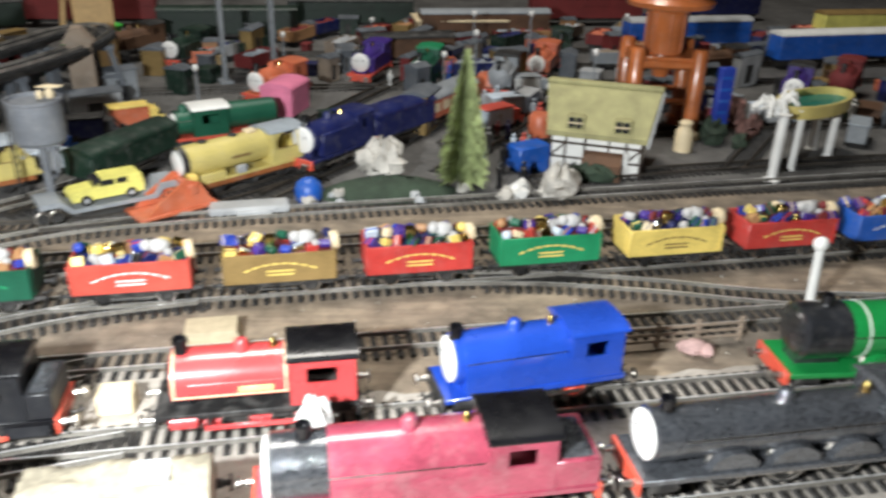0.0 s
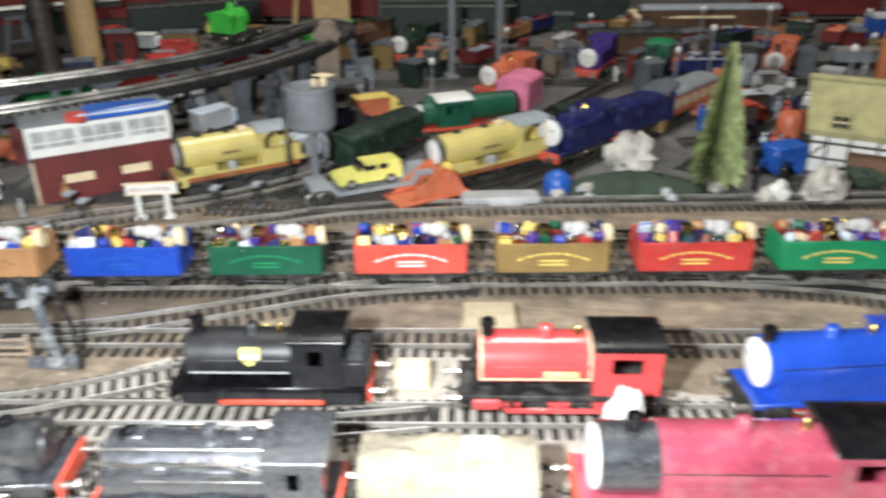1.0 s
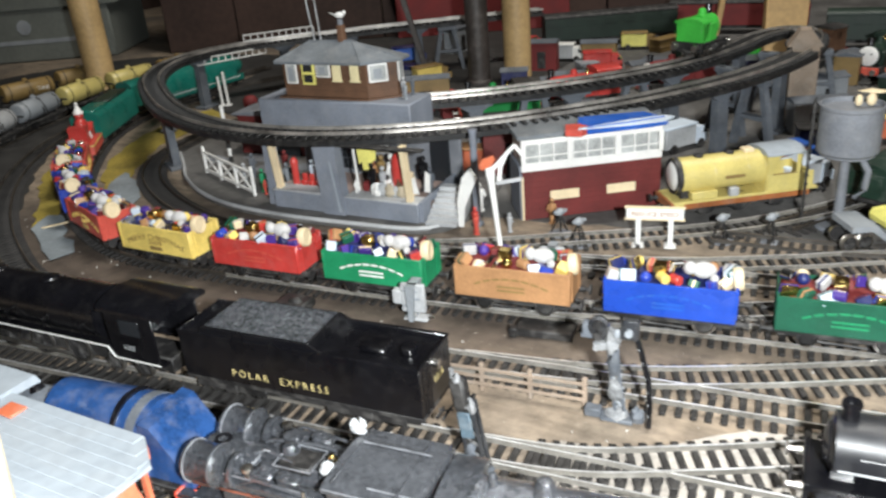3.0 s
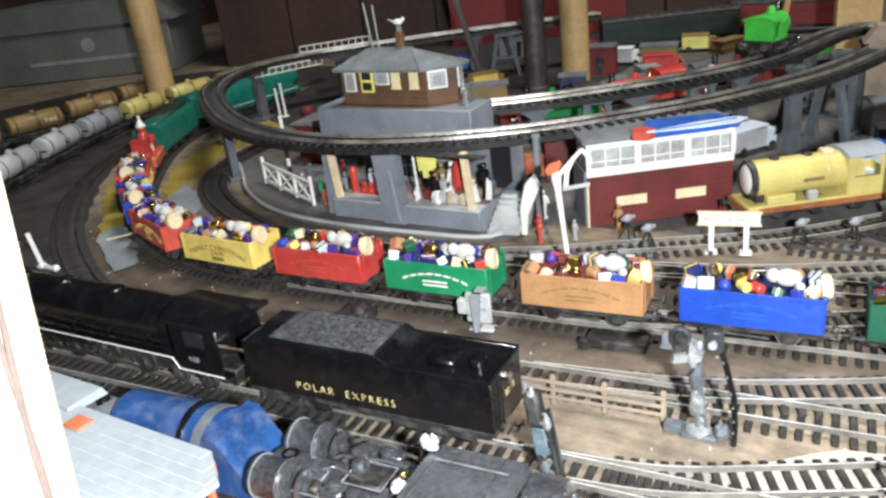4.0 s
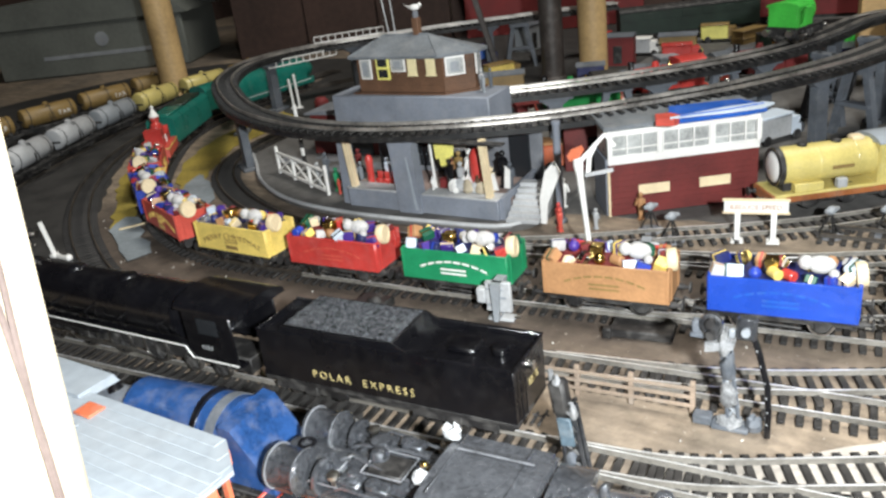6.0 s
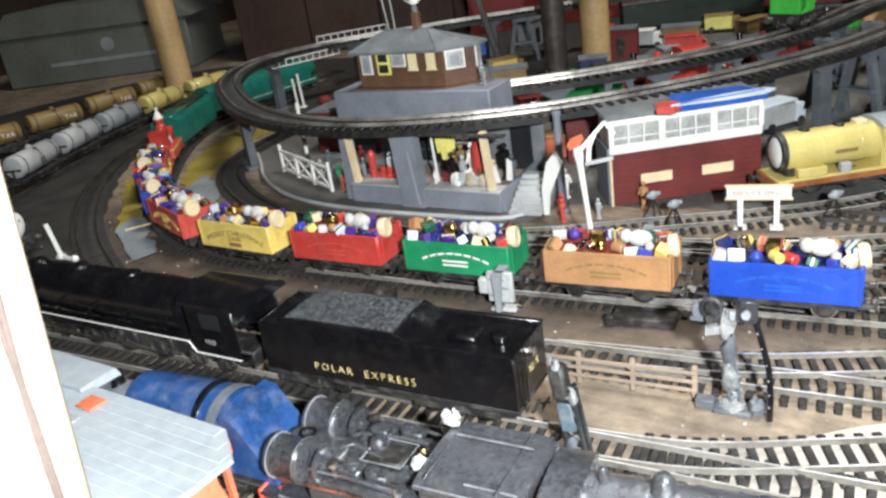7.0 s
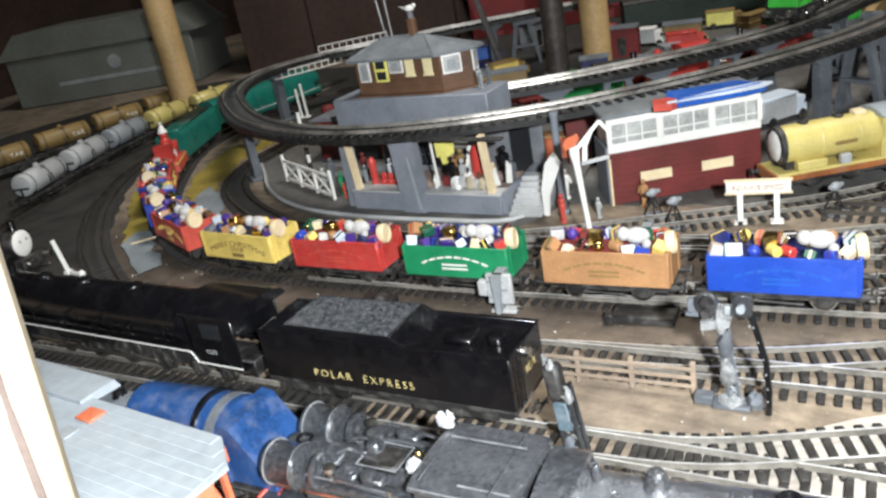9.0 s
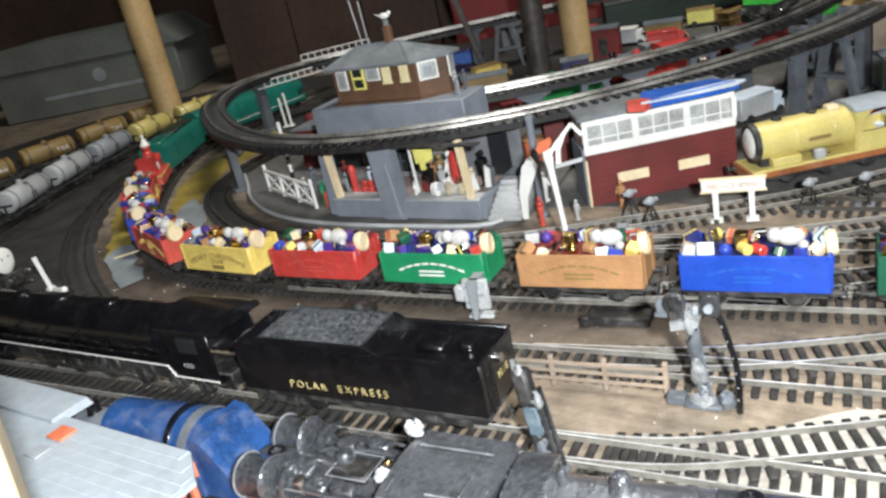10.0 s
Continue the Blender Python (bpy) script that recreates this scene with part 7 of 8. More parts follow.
def water_tower(m):
    th = thing("water_tower", "grey cylindrical water tank on a single column", "water tower", m)
    part("foot", G().cyl((0, 0, 0), (0, 0, 3), 15, n=24, c=0.8), GREY, th)
    part("column", G().lathe((0, 0, 3), (0, 0, 1), [(0, 5), (3, 3.6), (48, 3.2), (52, 5), (55, 9)], 20), GREY, th)
    tk = part("tank", G().lathe((0, 0, 56), (0, 0, 1), [(0, 18), (2, 20), (31, 20), (32, 20.8), (34, 20.8), (34, 19.2), (29, 19)], 36, cap=False)
              .cyl((0, 0, 55), (0, 0, 58), 18, n=36).cyl((0, 0, 84), (0, 0, 87), 19.2, n=36), GREY, th)
    for z in (66, 79):
        part("hoop", G().lathe((0, 0, z), (0, 0, 1), [(0, 20.3), (1.0, 20.3)], 36), GREY, tk)
    part("hose", G().tube([(10, -8, 56), (16, -14, 48), (15, -14, 36), (10, -12, 28)], 2.2, 8), GREY, th)
    lad = G()
    for s in (-1, 1):
        lad.tube([(-24, s * 3, 0), (-23, s * 3, 92)], 0.7, 5)
    for k in range(14):
        lad.tube([(-23.6 + k * 0.2, -3, 5 + 6.2 * k), (-23.6 + k * 0.2, 3, 5 + 6.2 * k)], 0.5, 4)
    part("ladder", lad, DULL, th)
    return th


water_tower(pose(-0.298, 0.628, 0.0007))
solid("white_bird", G().ball((0, 0, 5), 3.4, 2.6, 4.6, 10, 7).ball((-7, 3, 4), 2.6, 2.4, 4, 8, 6).ball((0, 0, 10), 2.4, n=8, m=6).prism([(-9, 11), (0, 12), (10, 10), (4, 9)], -2, 2, "xz"), CREAM, "pair of pale bird shapes with spread wings", "ornament", pose(-0.2875, 0.634, 0.0878, 0, 0, 30))
solid("wooden_block", G().box(-13, -9, 0, 13, 9, 78, 0.8).prism([(-17, 76), (16, 76), (4, 92), (-6, 92)], -11, 11, "xz"), FENCE, "tall tan wooden block behind the water tower", "block", pose(-0.372, 0.905, 0.0007, 0, 0, 15))


def low_loader(m):
    th = thing("low_loader", "grey low-loader wagon between black bogies", "toy wagon", m)
    part("deck", G().prism([(-52, 14), (-38, 14), (-30, 7), (34, 7), (40, 14), (52, 14), (52, 18), (38, 18), (32, 10), (-28, 10), (-36, 18), (-52, 18)], -14, 14, "xz"), MIDGREY, th)
    for x in (-45, 45):
        for d in (-5, 5):
            wheelset(th, x + d, 5.2, spokes=5)
    return th


LL = heading(-0.29, 0.595, -0.215, 0.645)
low_loader(pose(-0.248, 0.615, RAILTOP, 0, 0, LL))


def toy_van(m):
    """A lemon yellow toy estate car."""
    th = thing("toy_car", "lemon yellow toy estate car on the low-loader", "toy car", m)
    part("body", G().prism([(-27, 4), (27, 4), (27.5, 11), (26, 19), (-2, 19.5), (-9, 13), (-26, 11.5), (-28, 8)], -10, 10, "xz"), VAN, th)
    for s in (-1, 1):
        part("window", G().box(-6, s * 9.7, 13.5, 5, s * 10.25, 18, 0.2).box(7, s * 9.7, 13.5, 15, s * 10.25, 18, 0.2), DARKGLASS, th)
        for x in (-17, 17):
            w = part("wheel", G().cyl((x, s * 8, 4.2), (x, s * 10.6, 4.2), 4.2, n=16, c=0.5), DULL, th)
            part("hub", G().cyl((x, s * 10.4, 4.2), (x, s * 10.9, 4.2), 2.0, n=12), LIGHTGREY, w)
    part("windscreen", G().box(-10, -8, 13.2, -3, 8, 18.6, 0.5), DARKGLASS, th)
    return th


toy_van(pose(-0.249, 0.614, RAILTOP + 0.0102, 0, 0, LL + 2))
em = steam_loco("emerald engine with pale face and white cab roof", pose(-0.193, 0.783, RAILTOP, 0, 0, 30), L=110, W=31, body=KGREEN, cab_mat=KGREEN, roof=WHITE, cab=(-0.3, 0.0), cab_top=40, r=11.5, zc=27, tank="none",
                face=True, smoke=KGREEN, smoke_len=3, board=BEAM, wheels=(-26, 0, 26), name="green_engine", bunker=False, chimney=2)
part("rear_tank", G().lathe((1, 0, 29), (1, 0, 0), [(0, 11), (1, 12.5), (48, 12.5), (50, 10)], 24), KGREEN, em)
# long navy train on its siding
steam_loco("navy blue engine with a round pale face", pose(-0.083, 0.737, RAILTOP, 0, 0, 55), L=92, W=32, body=NAVY, roof=NAVY, cab=(0.2, 0.45), cab_top=42, r=13, zc=31, tank="side", face=True, smoke=NAVY, smoke_len=5,
           board=NAVY, wheels=(-24, 0, 24), name="navy_engine", bunker=False)


def coach(m, label, body, roof, L=110, W=32, H=40, windows=5, glass_mat=CREAM, name="toy_coach", group="toy coaches"):
    th = thing(name, label, "toy coach", m, group)
    h, w = L / 2, W / 2
    part("body", G().box(-h, -w, 10, h, w, H - 6, 0.8), body, th)
    part("roof", G().prism(arc_profile(w + 0.5, H - 6, H - 5, 6, 12), -h - 0.5, h + 0.5, "yz"), roof, th)
    for s in (-1, 1):
        for i in range(windows):
            x = -h + L * (i + 0.5) / windows
            fr = part("window", G().box(x - L * 0.36 / windows, s * w - 0.3, H - 19, x + L * 0.36 / windows, s * w + 0.4, H - 9, 0.2), glass_mat, th)
            part("pane", G().box(x - L * 0.3 / windows, s * w - 0.2, H - 18, x + L * 0.3 / windows, s * w + 0.6, H - 10, 0.1), DARKGLASS, fr)
    for s in (-1, 1):
        fr = part("end_window", G().box(s * h - 0.3, -w + 4, H - 19, s * h + 0.4, -3, H - 9, 0.2).box(s * h - 0.3, 3, H - 19, s * h + 0.4, w - 4, H - 9, 0.2), glass_mat, th)
    part("chassis", G().box(-h + 4, -11, 5, h - 4, 11, 10, 0.5), DULL, th)
    for x in (-h + 18, h - 18):
        wheelset(th, x, 6, spokes=6, far=True)
    return th


coach(pose(-0.264, 0.703, RAILTOP, 0, 0, 66), "long dull bottle green van on a siding", DGREEN, DGREEN, L=106, H=35, windows=3, glass_mat=DGREEN)
coach(pose(-0.028, 0.815, RAILTOP, 0, 0, 52), "navy blue goods van behind the navy engine", NAVY, NAVY, L=95, H=38, windows=3, glass_mat=NAVY)
coach(pose(0.024, 0.892, RAILTOP, 0, 0, 58), "orange railcar with dark square windows", ORANGE, MIDGREY, L=104, H=36, windows=5, glass_mat=CREAM)
coach(pose(-0.147, 0.868, RAILTOP, 0, 0, 74), "pink toy brake van", PINK, PINK, L=46, W=36, H=44, windows=1, glass_mat=PINK)
steam_loco("orange red tank engine with pale face", pose(-0.17, 0.95, RAILTOP, 0, 0, 60), L=85, body=ORANGE, roof=ORANGE, cab_top=40, r=12, zc=28, tank="side", face=True, smoke=ORANGE, smoke_len=4, board=ORANGE, wheels=(-22, 0, 20), name="orange_engine", bunker=False)
steam_loco("purple tank engine with pale face and red buffer beam", pose(-0.067, 1.061, RAILTOP, 0, 0, 75), L=92, body=PURPLE, roof=PURPLE, cab_top=42, r=12.5, zc=29, tank="side", face=True, smoke=PURPLE, smoke_len=5, board=BEAM, wheels=(-24, 0, 22), name="purple_engine", bunker=False)
steam_loco("emerald green tank engine with pale face", pose(0.004, 1.025, RAILTOP, 0, 0, 78), L=92, body=KGREEN, roof=WGREEN, cab_top=44, r=12.5, zc=29, tank="side", face=True, smoke=KGREEN, smoke_len=5, board=KGREEN, wheels=(-24, 0, 22), name="green_engine", bunker=False)
coach(pose(-0.02, 1.16, RAILTOP, 0, 0, 15), "dark brown goods van", BROWNBRICK, DULL, L=130, H=42, windows=2, glass_mat=BROWNBRICK)
# further rows of stock in the dim background
ROWS_BACK = [(-0.30, 1.30, 8, DARKGREENC, DARKGREENC, "long dark green carriage standing far off in the yard"), (-0.12, 1.42, 8, DARKGREENC, DULL, "dark carriage standing far off in the yard"),
             (0.10, 1.33, 10, BROWNBRICK, MIDGREY, "brown carriage standing far off in the yard"), (0.42, 1.30, 12, MBLUE, LIGHTGREY, "blue and grey carriage standing far off in the yard"),
             (0.62, 1.22, 14, MBLUE, WHITE, "blue carriage with pale roof standing far off in the yard"), (0.78, 1.42, 12, VAN, OLIVE, "yellow carriage standing far off in the yard"),
             (0.30, 1.52, 8, DARKRED, DULL, "dark red carriage standing far off in the yard"), (-0.55, 1.40, 8, DARKRED, DULL, "dark red carriage behind the raised line"),
             (-0.72, 1.28, 35, DARKGREENC, DULL, "dark green carriage under the raised line"), (0.55, 1.60, 8, NAVY, DULL, "navy carriage standing far off in the dark")]
for x, y, a, b, rf, lab in ROWS_BACK:
    coach(pose(x, y, RAILTOP, 0, 0, a), lab, b, rf, L=210, H=50, windows=7, glass_mat=b)
for i, (x, y, a, b) in enumerate(((0.16, 1.08, 70, ORANGE), (0.10, 1.0, 75, MIDGREY), (0.20, 1.18, 80, DGREEN), (0.46, 0.98, 60, PURPLE), (0.54, 1.02, 55, DARKRED), (0.40, 1.10, 20, BROWNBRICK),
                                 (-0.32, 1.12, 75, DGREEN), (-0.40, 1.16, 60, BROWNBRICK), (-0.45, 1.13, 60, LIME), (-0.52, 0.98, 45, DARKRED), (-0.60, 0.88, 45, RED), (-0.66, 0.80, 35, GREEN), (0.62, 0.93, 40, NAVY))):
    steam_loco("small toy engine standing in the crowded rear yard", pose(x, y, RAILTOP if i not in (9,) else RAILTOP, 0, 0, a), L=90, body=b, roof=DULL if i % 2 else b, tank="side", r=12, zc=27, face=i % 3 == 0, smoke_len=5,
               smoke=b, board=DULL, wheels=(-24, 0, 22), name="toy_engine", bunker=i % 2 == 0, group="engines in the back yard", far=True)
steam_loco("lime green engine on the raised line", pose(-0.4605, 0.851, ZUP + RAILTOP, 0, 0, 252), L=42, body=LIME, roof=LIME, tank="side", r=12, zc=27, smoke_len=5, smoke=LIME, board=DULL, wheels=(-11, 0, 10), cab_top=33, beam=DULL, name="lime_engine", bunker=False)


def gantry(m):
    th = thing("tank_tower", "grey drum tank on tall steel legs among back tracks", "tank tower", m)
    for x in (-32, 32):
        for y in (-6, 6):
            part("leg", G().box(x - 1.8, y - 1.8, 0, x + 1.8, y + 1.8, 113, 0.4), MIDGREY, th)
        part("foot", G().box(x - 8, -11, 0, x + 8, 11, 4, 0.5), MIDGREY, th)
        bb = G()
        for k in range(6):
            bb.tube([(x, -6, 6 + 18 * k), (x, 6, 22 + 18 * k)], 1.2, 4)
        part("bracing", bb, MIDGREY, th)
    part("tank", G().lathe((0, 0, 118), (0, 0, 1), [(0, 30), (2, 34), (40, 34), (42, 35), (44, 34), (45, 30)], 32), MIDGREY, th, "grey drum tank")
    part("walkway", G().box(-36, -9, 112, 36, 9, 118, 0.4), LIGHTGREY, th)
    return th


gantry(pose(-0.222, 1.055, 0.0007, 0, 0, 25))
# low cream roofed shed far back
th = thing("goods_shed", "low cream flat-roofed goods shed at the far side", "shed", pose(0.06, 1.34, 0.0007, 0, 0, 8))
part("wall", G().box(-70, -30, 0, 70, 30, 36, 0.8), CREAM, th)
part("roof", G().box(-75, -34, 36, 75, 34, 40, 0.8), CREAM, th)
part("door", G().box(-20, -31, 0, 14, -29.5, 28, 0.3), DARKGLASS, th)


def buffer_stop(m):
    th = thing("buffer_stop", "orange red buffer stop with yellow block", "buffer stop", m)
    part("frame", G().prism([(-30, 0), (30, 0), (18, 22), (8, 26), (-16, 12)], -14, -11, "xz").prism([(-30, 0), (30, 0), (18, 22), (8, 26), (-16, 12)], 11, 14, "xz"), ORANGE, th)
    part("beam", G().box(8, -17, 14, 14, 17, 22, 0.6), ORANGE, th)
    part("block", G().box(14, -8, 8, 20, 8, 26, 0.6), WYELLOW, th)
    part("base", G().box(-34, -16, 0, 32, 16, 3, 0.6), ORANGE, th)
    return th


buffer_stop(pose(-0.20, 0.622, 0.004, 0, 0, 40))


def fir_tree(m):
    """A bottle-brush fir: a twisted stem and tiers of drooping fibre tufts."""
    th = thing("fir_tree", "light green bottle-brush model fir tree", "tree", m)
    part("trunk", G().lathe((0, 0, 0), (0, 0, 1), [(0, 3.4), (12, 2.2), (60, 1.6), (132, 0.5)], 10), BARK, th)
    rnd = random.Random(11)
    v, f = [], []
    for k in range(3600):
        z = 10 + 122 * (k / 3600) ** 0.95
        reach = (26 * (1 - ((z - 10) / 126) ** 1.25) + 2.5) * rnd.uniform(0.62, 1.08)
        a = rnd.uniform(0, 2 * math.pi)
        r0 = rnd.uniform(0.0, 0.35) * reach
        dx, dy, w = math.cos(a), math.sin(a), rnd.uniform(0.9, 1.9)
        dz = rnd.uniform(-5, 3)
        b = len(v)
        v += [(dx * r0 - dy * w, dy * r0 + dx * w, z), (dx * r0 + dy * w, dy * r0 - dx * w, z + 0.8), (dx * reach + dy * 0.4, dy * reach - dx * 0.4, z + dz), (dx * reach * 0.75, dy * reach * 0.75, z + dz * 0.4 + 2.2)]
        f += [(b, b + 1, b + 2, b + 3)]
    part("crown", G().add(v, f), LEAF, th, smooth=5)
    return th


fir_tree(pose(0.036, 0.684, 0.0007) @ Matrix.Diagonal((0.86, 0.86, 0.91, 1)))
rnd = random.Random(9)
mound = G()
n, k = 22, 10
for i in range(n + 1):
    for j in range(k + 1):
        a, q = 2 * math.pi * i / n, j / k
        mound.v.append((62 * q * math.cos(a), 30 * q * math.sin(a), 14 * (1 - q * q) + rnd.uniform(-1.4, 1.4) * (1 - q)))
mound.f += [(i * (k + 1) + j, (i + 1) * (k + 1) + j, (i + 1) * (k + 1) + j + 1, i * (k + 1) + j + 1) for i in range(n) for j in range(k)]
solid("turf_mound", mound, MOUND, "low dark green turf mound by the siding", "mound", pose(-0.03, 0.672, 0.0006, 0, 0, 8))
solid("plaster_mound", crumpled(21, 15, 17, 3), RUBBLE, "crumpled heap of pale plaster on the mound", "rubble", pose(-0.036, 0.692, 0.009), smooth=12)
solid("plaster_mound", crumpled(19, 15, 15, 8), RUBBLE, "crumpled heap of pale plaster by the cottage", "rubble", pose(0.12, 0.668, 0.0006, 0, 0, 50), smooth=12)
solid("blue_drum", G().lathe((0, 0, 0), (0, 0, 1), [(0, 9), (3, 11.5), (10, 12), (16, 10), (20, 5), (21, 0.5)], 20), MBLUE, "rounded blue drum standing by the siding", "drum", pose(-0.095, 0.65, 0.0006))
solid("stone_slab", G().box(-32, -10, 0, 32, 10, 7, 2).box(-10, -13, 0, 18, -8, 5, 1), LIGHTGREY, "pale grey slab beside the siding", "slab", pose(-0.14, 0.625, 0.0006, 0, 0, 12))


def cottage(m):
    """Timber-framed cottage, thatched roof reaching low, two little dormers."""
    th = thing("timber_cottage", "timber-framed white cottage with low olive thatched roof", "cottage", m)
    L, D = 86, 62
    part("wall", G().box(-L / 2, -D / 2, 0, L / 2, D / 2, 37, 0.5).prism([(-D / 2, 37), (D / 2, 37), (0, 70)], -L / 2 + 3, L / 2 - 3, "yz"), WHITE, th)
    ring = [(-D / 2 - 5, 34), (-D / 2 - 5, 39), (-3, 77), (3, 77), (D / 2 + 5, 39), (D / 2 + 5, 34), (0, 69)]
    ends = [46, 46, 53, 53, 46, 46, 52]
    v = [(-e, y, z) for e, (y, z) in zip(ends, ring)] + [(e, y, z) for e, (y, z) in zip(ends, ring)]
    roof = part("roof", G().add(v, [tuple(range(7)), tuple(range(13, 6, -1))] + [(i, i + 7, (i + 1) % 7 + 7, (i + 1) % 7) for i in range(7)]), THATCH, th)
    part("ridge", G().box(-54, -5, 75, 54, 5, 79.5, 1.5), THATCH, roof)
    fr = G()
    for x in (-42, -28, -10, 12, 28, 42):
        fr.box(x - 1.1, -D / 2 - 0.8, 0, x + 1.1, -D / 2 + 0.2, 36, 0.2)
    fr.box(-43, -D / 2 - 0.9, 12, 43, -D / 2 + 0.2, 14, 0.2).box(-43, -D / 2 - 0.9, 26, 43, -D / 2 + 0.2, 28.2, 0.2)
    fr.tube([(-41, -D / 2 - 0.3, 14), (-29, -D / 2 - 0.3, 26)], 0.9, 4).tube([(29, -D / 2 - 0.3, 14), (41, -D / 2 - 0.3, 26)], 0.9, 4)
    part("timber_frame", fr, BEAMWOOD, th)
    for x in (-20.5, 22.5):
        d = part("dormer", G().box(x - 8, -D / 2 - 3, 41, x + 8, -D / 2 + 18, 54, 0.8), THATCH, th)
        part("pane", G().box(x - 6, -D / 2 - 3.6, 42.5, x - 0.6, -D / 2 - 2.8, 52.5, 0.2).box(x + 0.6, -D / 2 - 3.6, 42.5, x + 6, -D / 2 - 2.8, 52.5, 0.2), DARKGLASS, d)
        part("bar", G().box(x - 7, -D / 2 - 3.9, 46.8, x + 7, -D / 2 - 3.3, 48.1, 0.1), CREAM, d)
    part("porch", G().prism([(-D / 2 - 20, 0), (-D / 2, 0), (-D / 2, 22), (-D / 2 - 20, 15)], -10, 26, "yz"), BROWNBRICK, th)
    part("porch_post", G().box(27, -D / 2 - 6, 0, 31, -D / 2 - 1, 24, 0.4), WHITE, th)
    gb = [(-D / 2 - 6, 34), (0, 75), (D / 2 + 6, 34), (D / 2 + 6, 31), (0, 69), (-D / 2 - 6, 31)]
    part("gable_board", G().add([(46.5 if k in (0, 2, 3, 5) else 53.5, y, z) for k, (y, z) in enumerate(gb)] + [(48.5 if k in (0, 2, 3, 5) else 55.5, y, z) for k, (y, z) in enumerate(gb)],
                                [tuple(range(6)), tuple(range(11, 5, -1))] + [(i, i + 6, (i + 1) % 6 + 6, (i + 1) % 6) for i in range(6)]), LIGHTGREY, th)
    part("flower_bed", crumpled(24, 8, 8, 31).turned(0, pose(-2, -D / 2 - 22, 0)), MOUND, th, "dark shrubs before the porch")
    return th


cottage(pose(0.171, 0.758, 0.0007, 0, 0, -18))


def coaling_tower(m):
    """Orange lattice tower on four stout legs with a round hopper."""
    th = thing("coaling_tower", "tall orange brown tower on stout legs", "tower", m)
    for x in (-32, 32):
        for y in (-30, 30):
            leg = part("leg", G().lathe((x, y, 0), (0, 0, 1), [(0, 11), (4, 11), (5, 8.5), (92, 8), (95, 6)], 18), ORANGEB, th)
            part("foot_block", G().box(x - 10, y - 10, 0, x + 10, y + 10, 9, 1.2), CREAM if (x, y) == (32, -30) else ORANGEB, leg)
    for s in (-1, 1):
        part("tie", G().cyl((-32, s * 30, 78), (32, s * 30, 78), 4.5, n=12), ORANGEB, th)
        part("tie", G().cyl((s * 32, -30, 78), (s * 32, 30, 78), 4.5, n=12), ORANGEB, th)
        part("low_tie", G().cyl((-32, s * 30, 40), (32, s * 30, 40), 3, n=10), ORANGEB, th)
    part("deck", G().box(-36, -32, 82, 36, 32, 86, 1), ORANGEB, th)
    part("hopper", G().lathe((0, 0, 60), (0, 0, 1), [(0, 8), (18, 13), (26, 20), (66, 21), (70, 24), (74, 44), (79, 46), (84, 40), (120, 40), (124, 30)], 28), ORANGEB, th, "glossy round orange hopper")
    for k in range(8):
        a = k * math.pi / 4
        part("hopper_rib", G().tube([(20.6 * math.cos(a), 20.6 * math.sin(a), 88), (20.8 * math.cos(a), 20.8 * math.sin(a), 128)], 1.2, 6), ORANGEB, th)
    for s in (-1, 1):
        part("ladder_rail", G().tube([(s * 4 - 44, -30, 0), (s * 4 - 44, -30, 84)], 0.8, 5), DULL, th)
    return th


ORANGEB = surface("burnt_orange_plastic", (0.46, 0.135, 0.04), 0.3, vary=0.2, dust=0.08, coat=0.5)
coaling_tower(pose(0.256, 0.874, 0.0007, 0, 0, -4))
th = thing("notice_stand", "tall narrow deep blue stand with pale bars", "stand", pose(0.312, 0.83, 0.0007, 0, 0, 10))
part("sheet", G().box(-8, -4, 0, 8, 4, 80, 0.8), WBLUE, th)
for z in range(6):
    part("bar", G().box(-6, -4.6, 8 + 12 * z, 6, -3.8, 11 + 12 * z, 0.2), MBLUE, th)
solid("milk_churn", G().lathe((0, 0, 0), (0, 0, 1), [(0, 9), (20, 9), (26, 6), (30, 7), (32, 5)], 16), CREAM, "cream churn at the tower foot", "churn", pose(0.268, 0.80, 0.0007))


def oval_pool(m):
    """A yellow rimmed oval tray with dark teal inside, carried on white posts."""
    th = thing("oval_tray", "yellow rimmed oval tray with dark teal inside on white posts", "tray", m)
    ring, inner = [], []
    for i in range(36):
        a = 2 * math.pi * i / 36
        ring.append((58 * math.cos(a), 27 * math.sin(a)))
        inner.append((54 * math.cos(a), 23.5 * math.sin(a)))
    v = [(x, y, 0) for x, y in ring] + [(x, y, 12) for x, y in ring] + [(x, y, 12) for x, y in inner] + [(x, y, 3) for x, y in inner]
    f = [(k * 36 + i, k * 36 + (i + 1) % 36, k * 36 + 36 + (i + 1) % 36, k * 36 + 36 + i) for k in range(3) for i in range(36)] + [tuple(range(36))]
    part("rim", G().add(v, f), YELLOW, th)
    part("bed", G().prism(inner, 2, 5, "xy"), TEAL, th, "dark teal bed")
    for x, y in ((-40, -10), (30, -12), (40, 11), (-30, 13)):
        part("post", G().lathe((x, y, -52), (0, 0, 1), [(0, 6), (2, 4), (52, 4)], 12), WHITE, th)
    return th


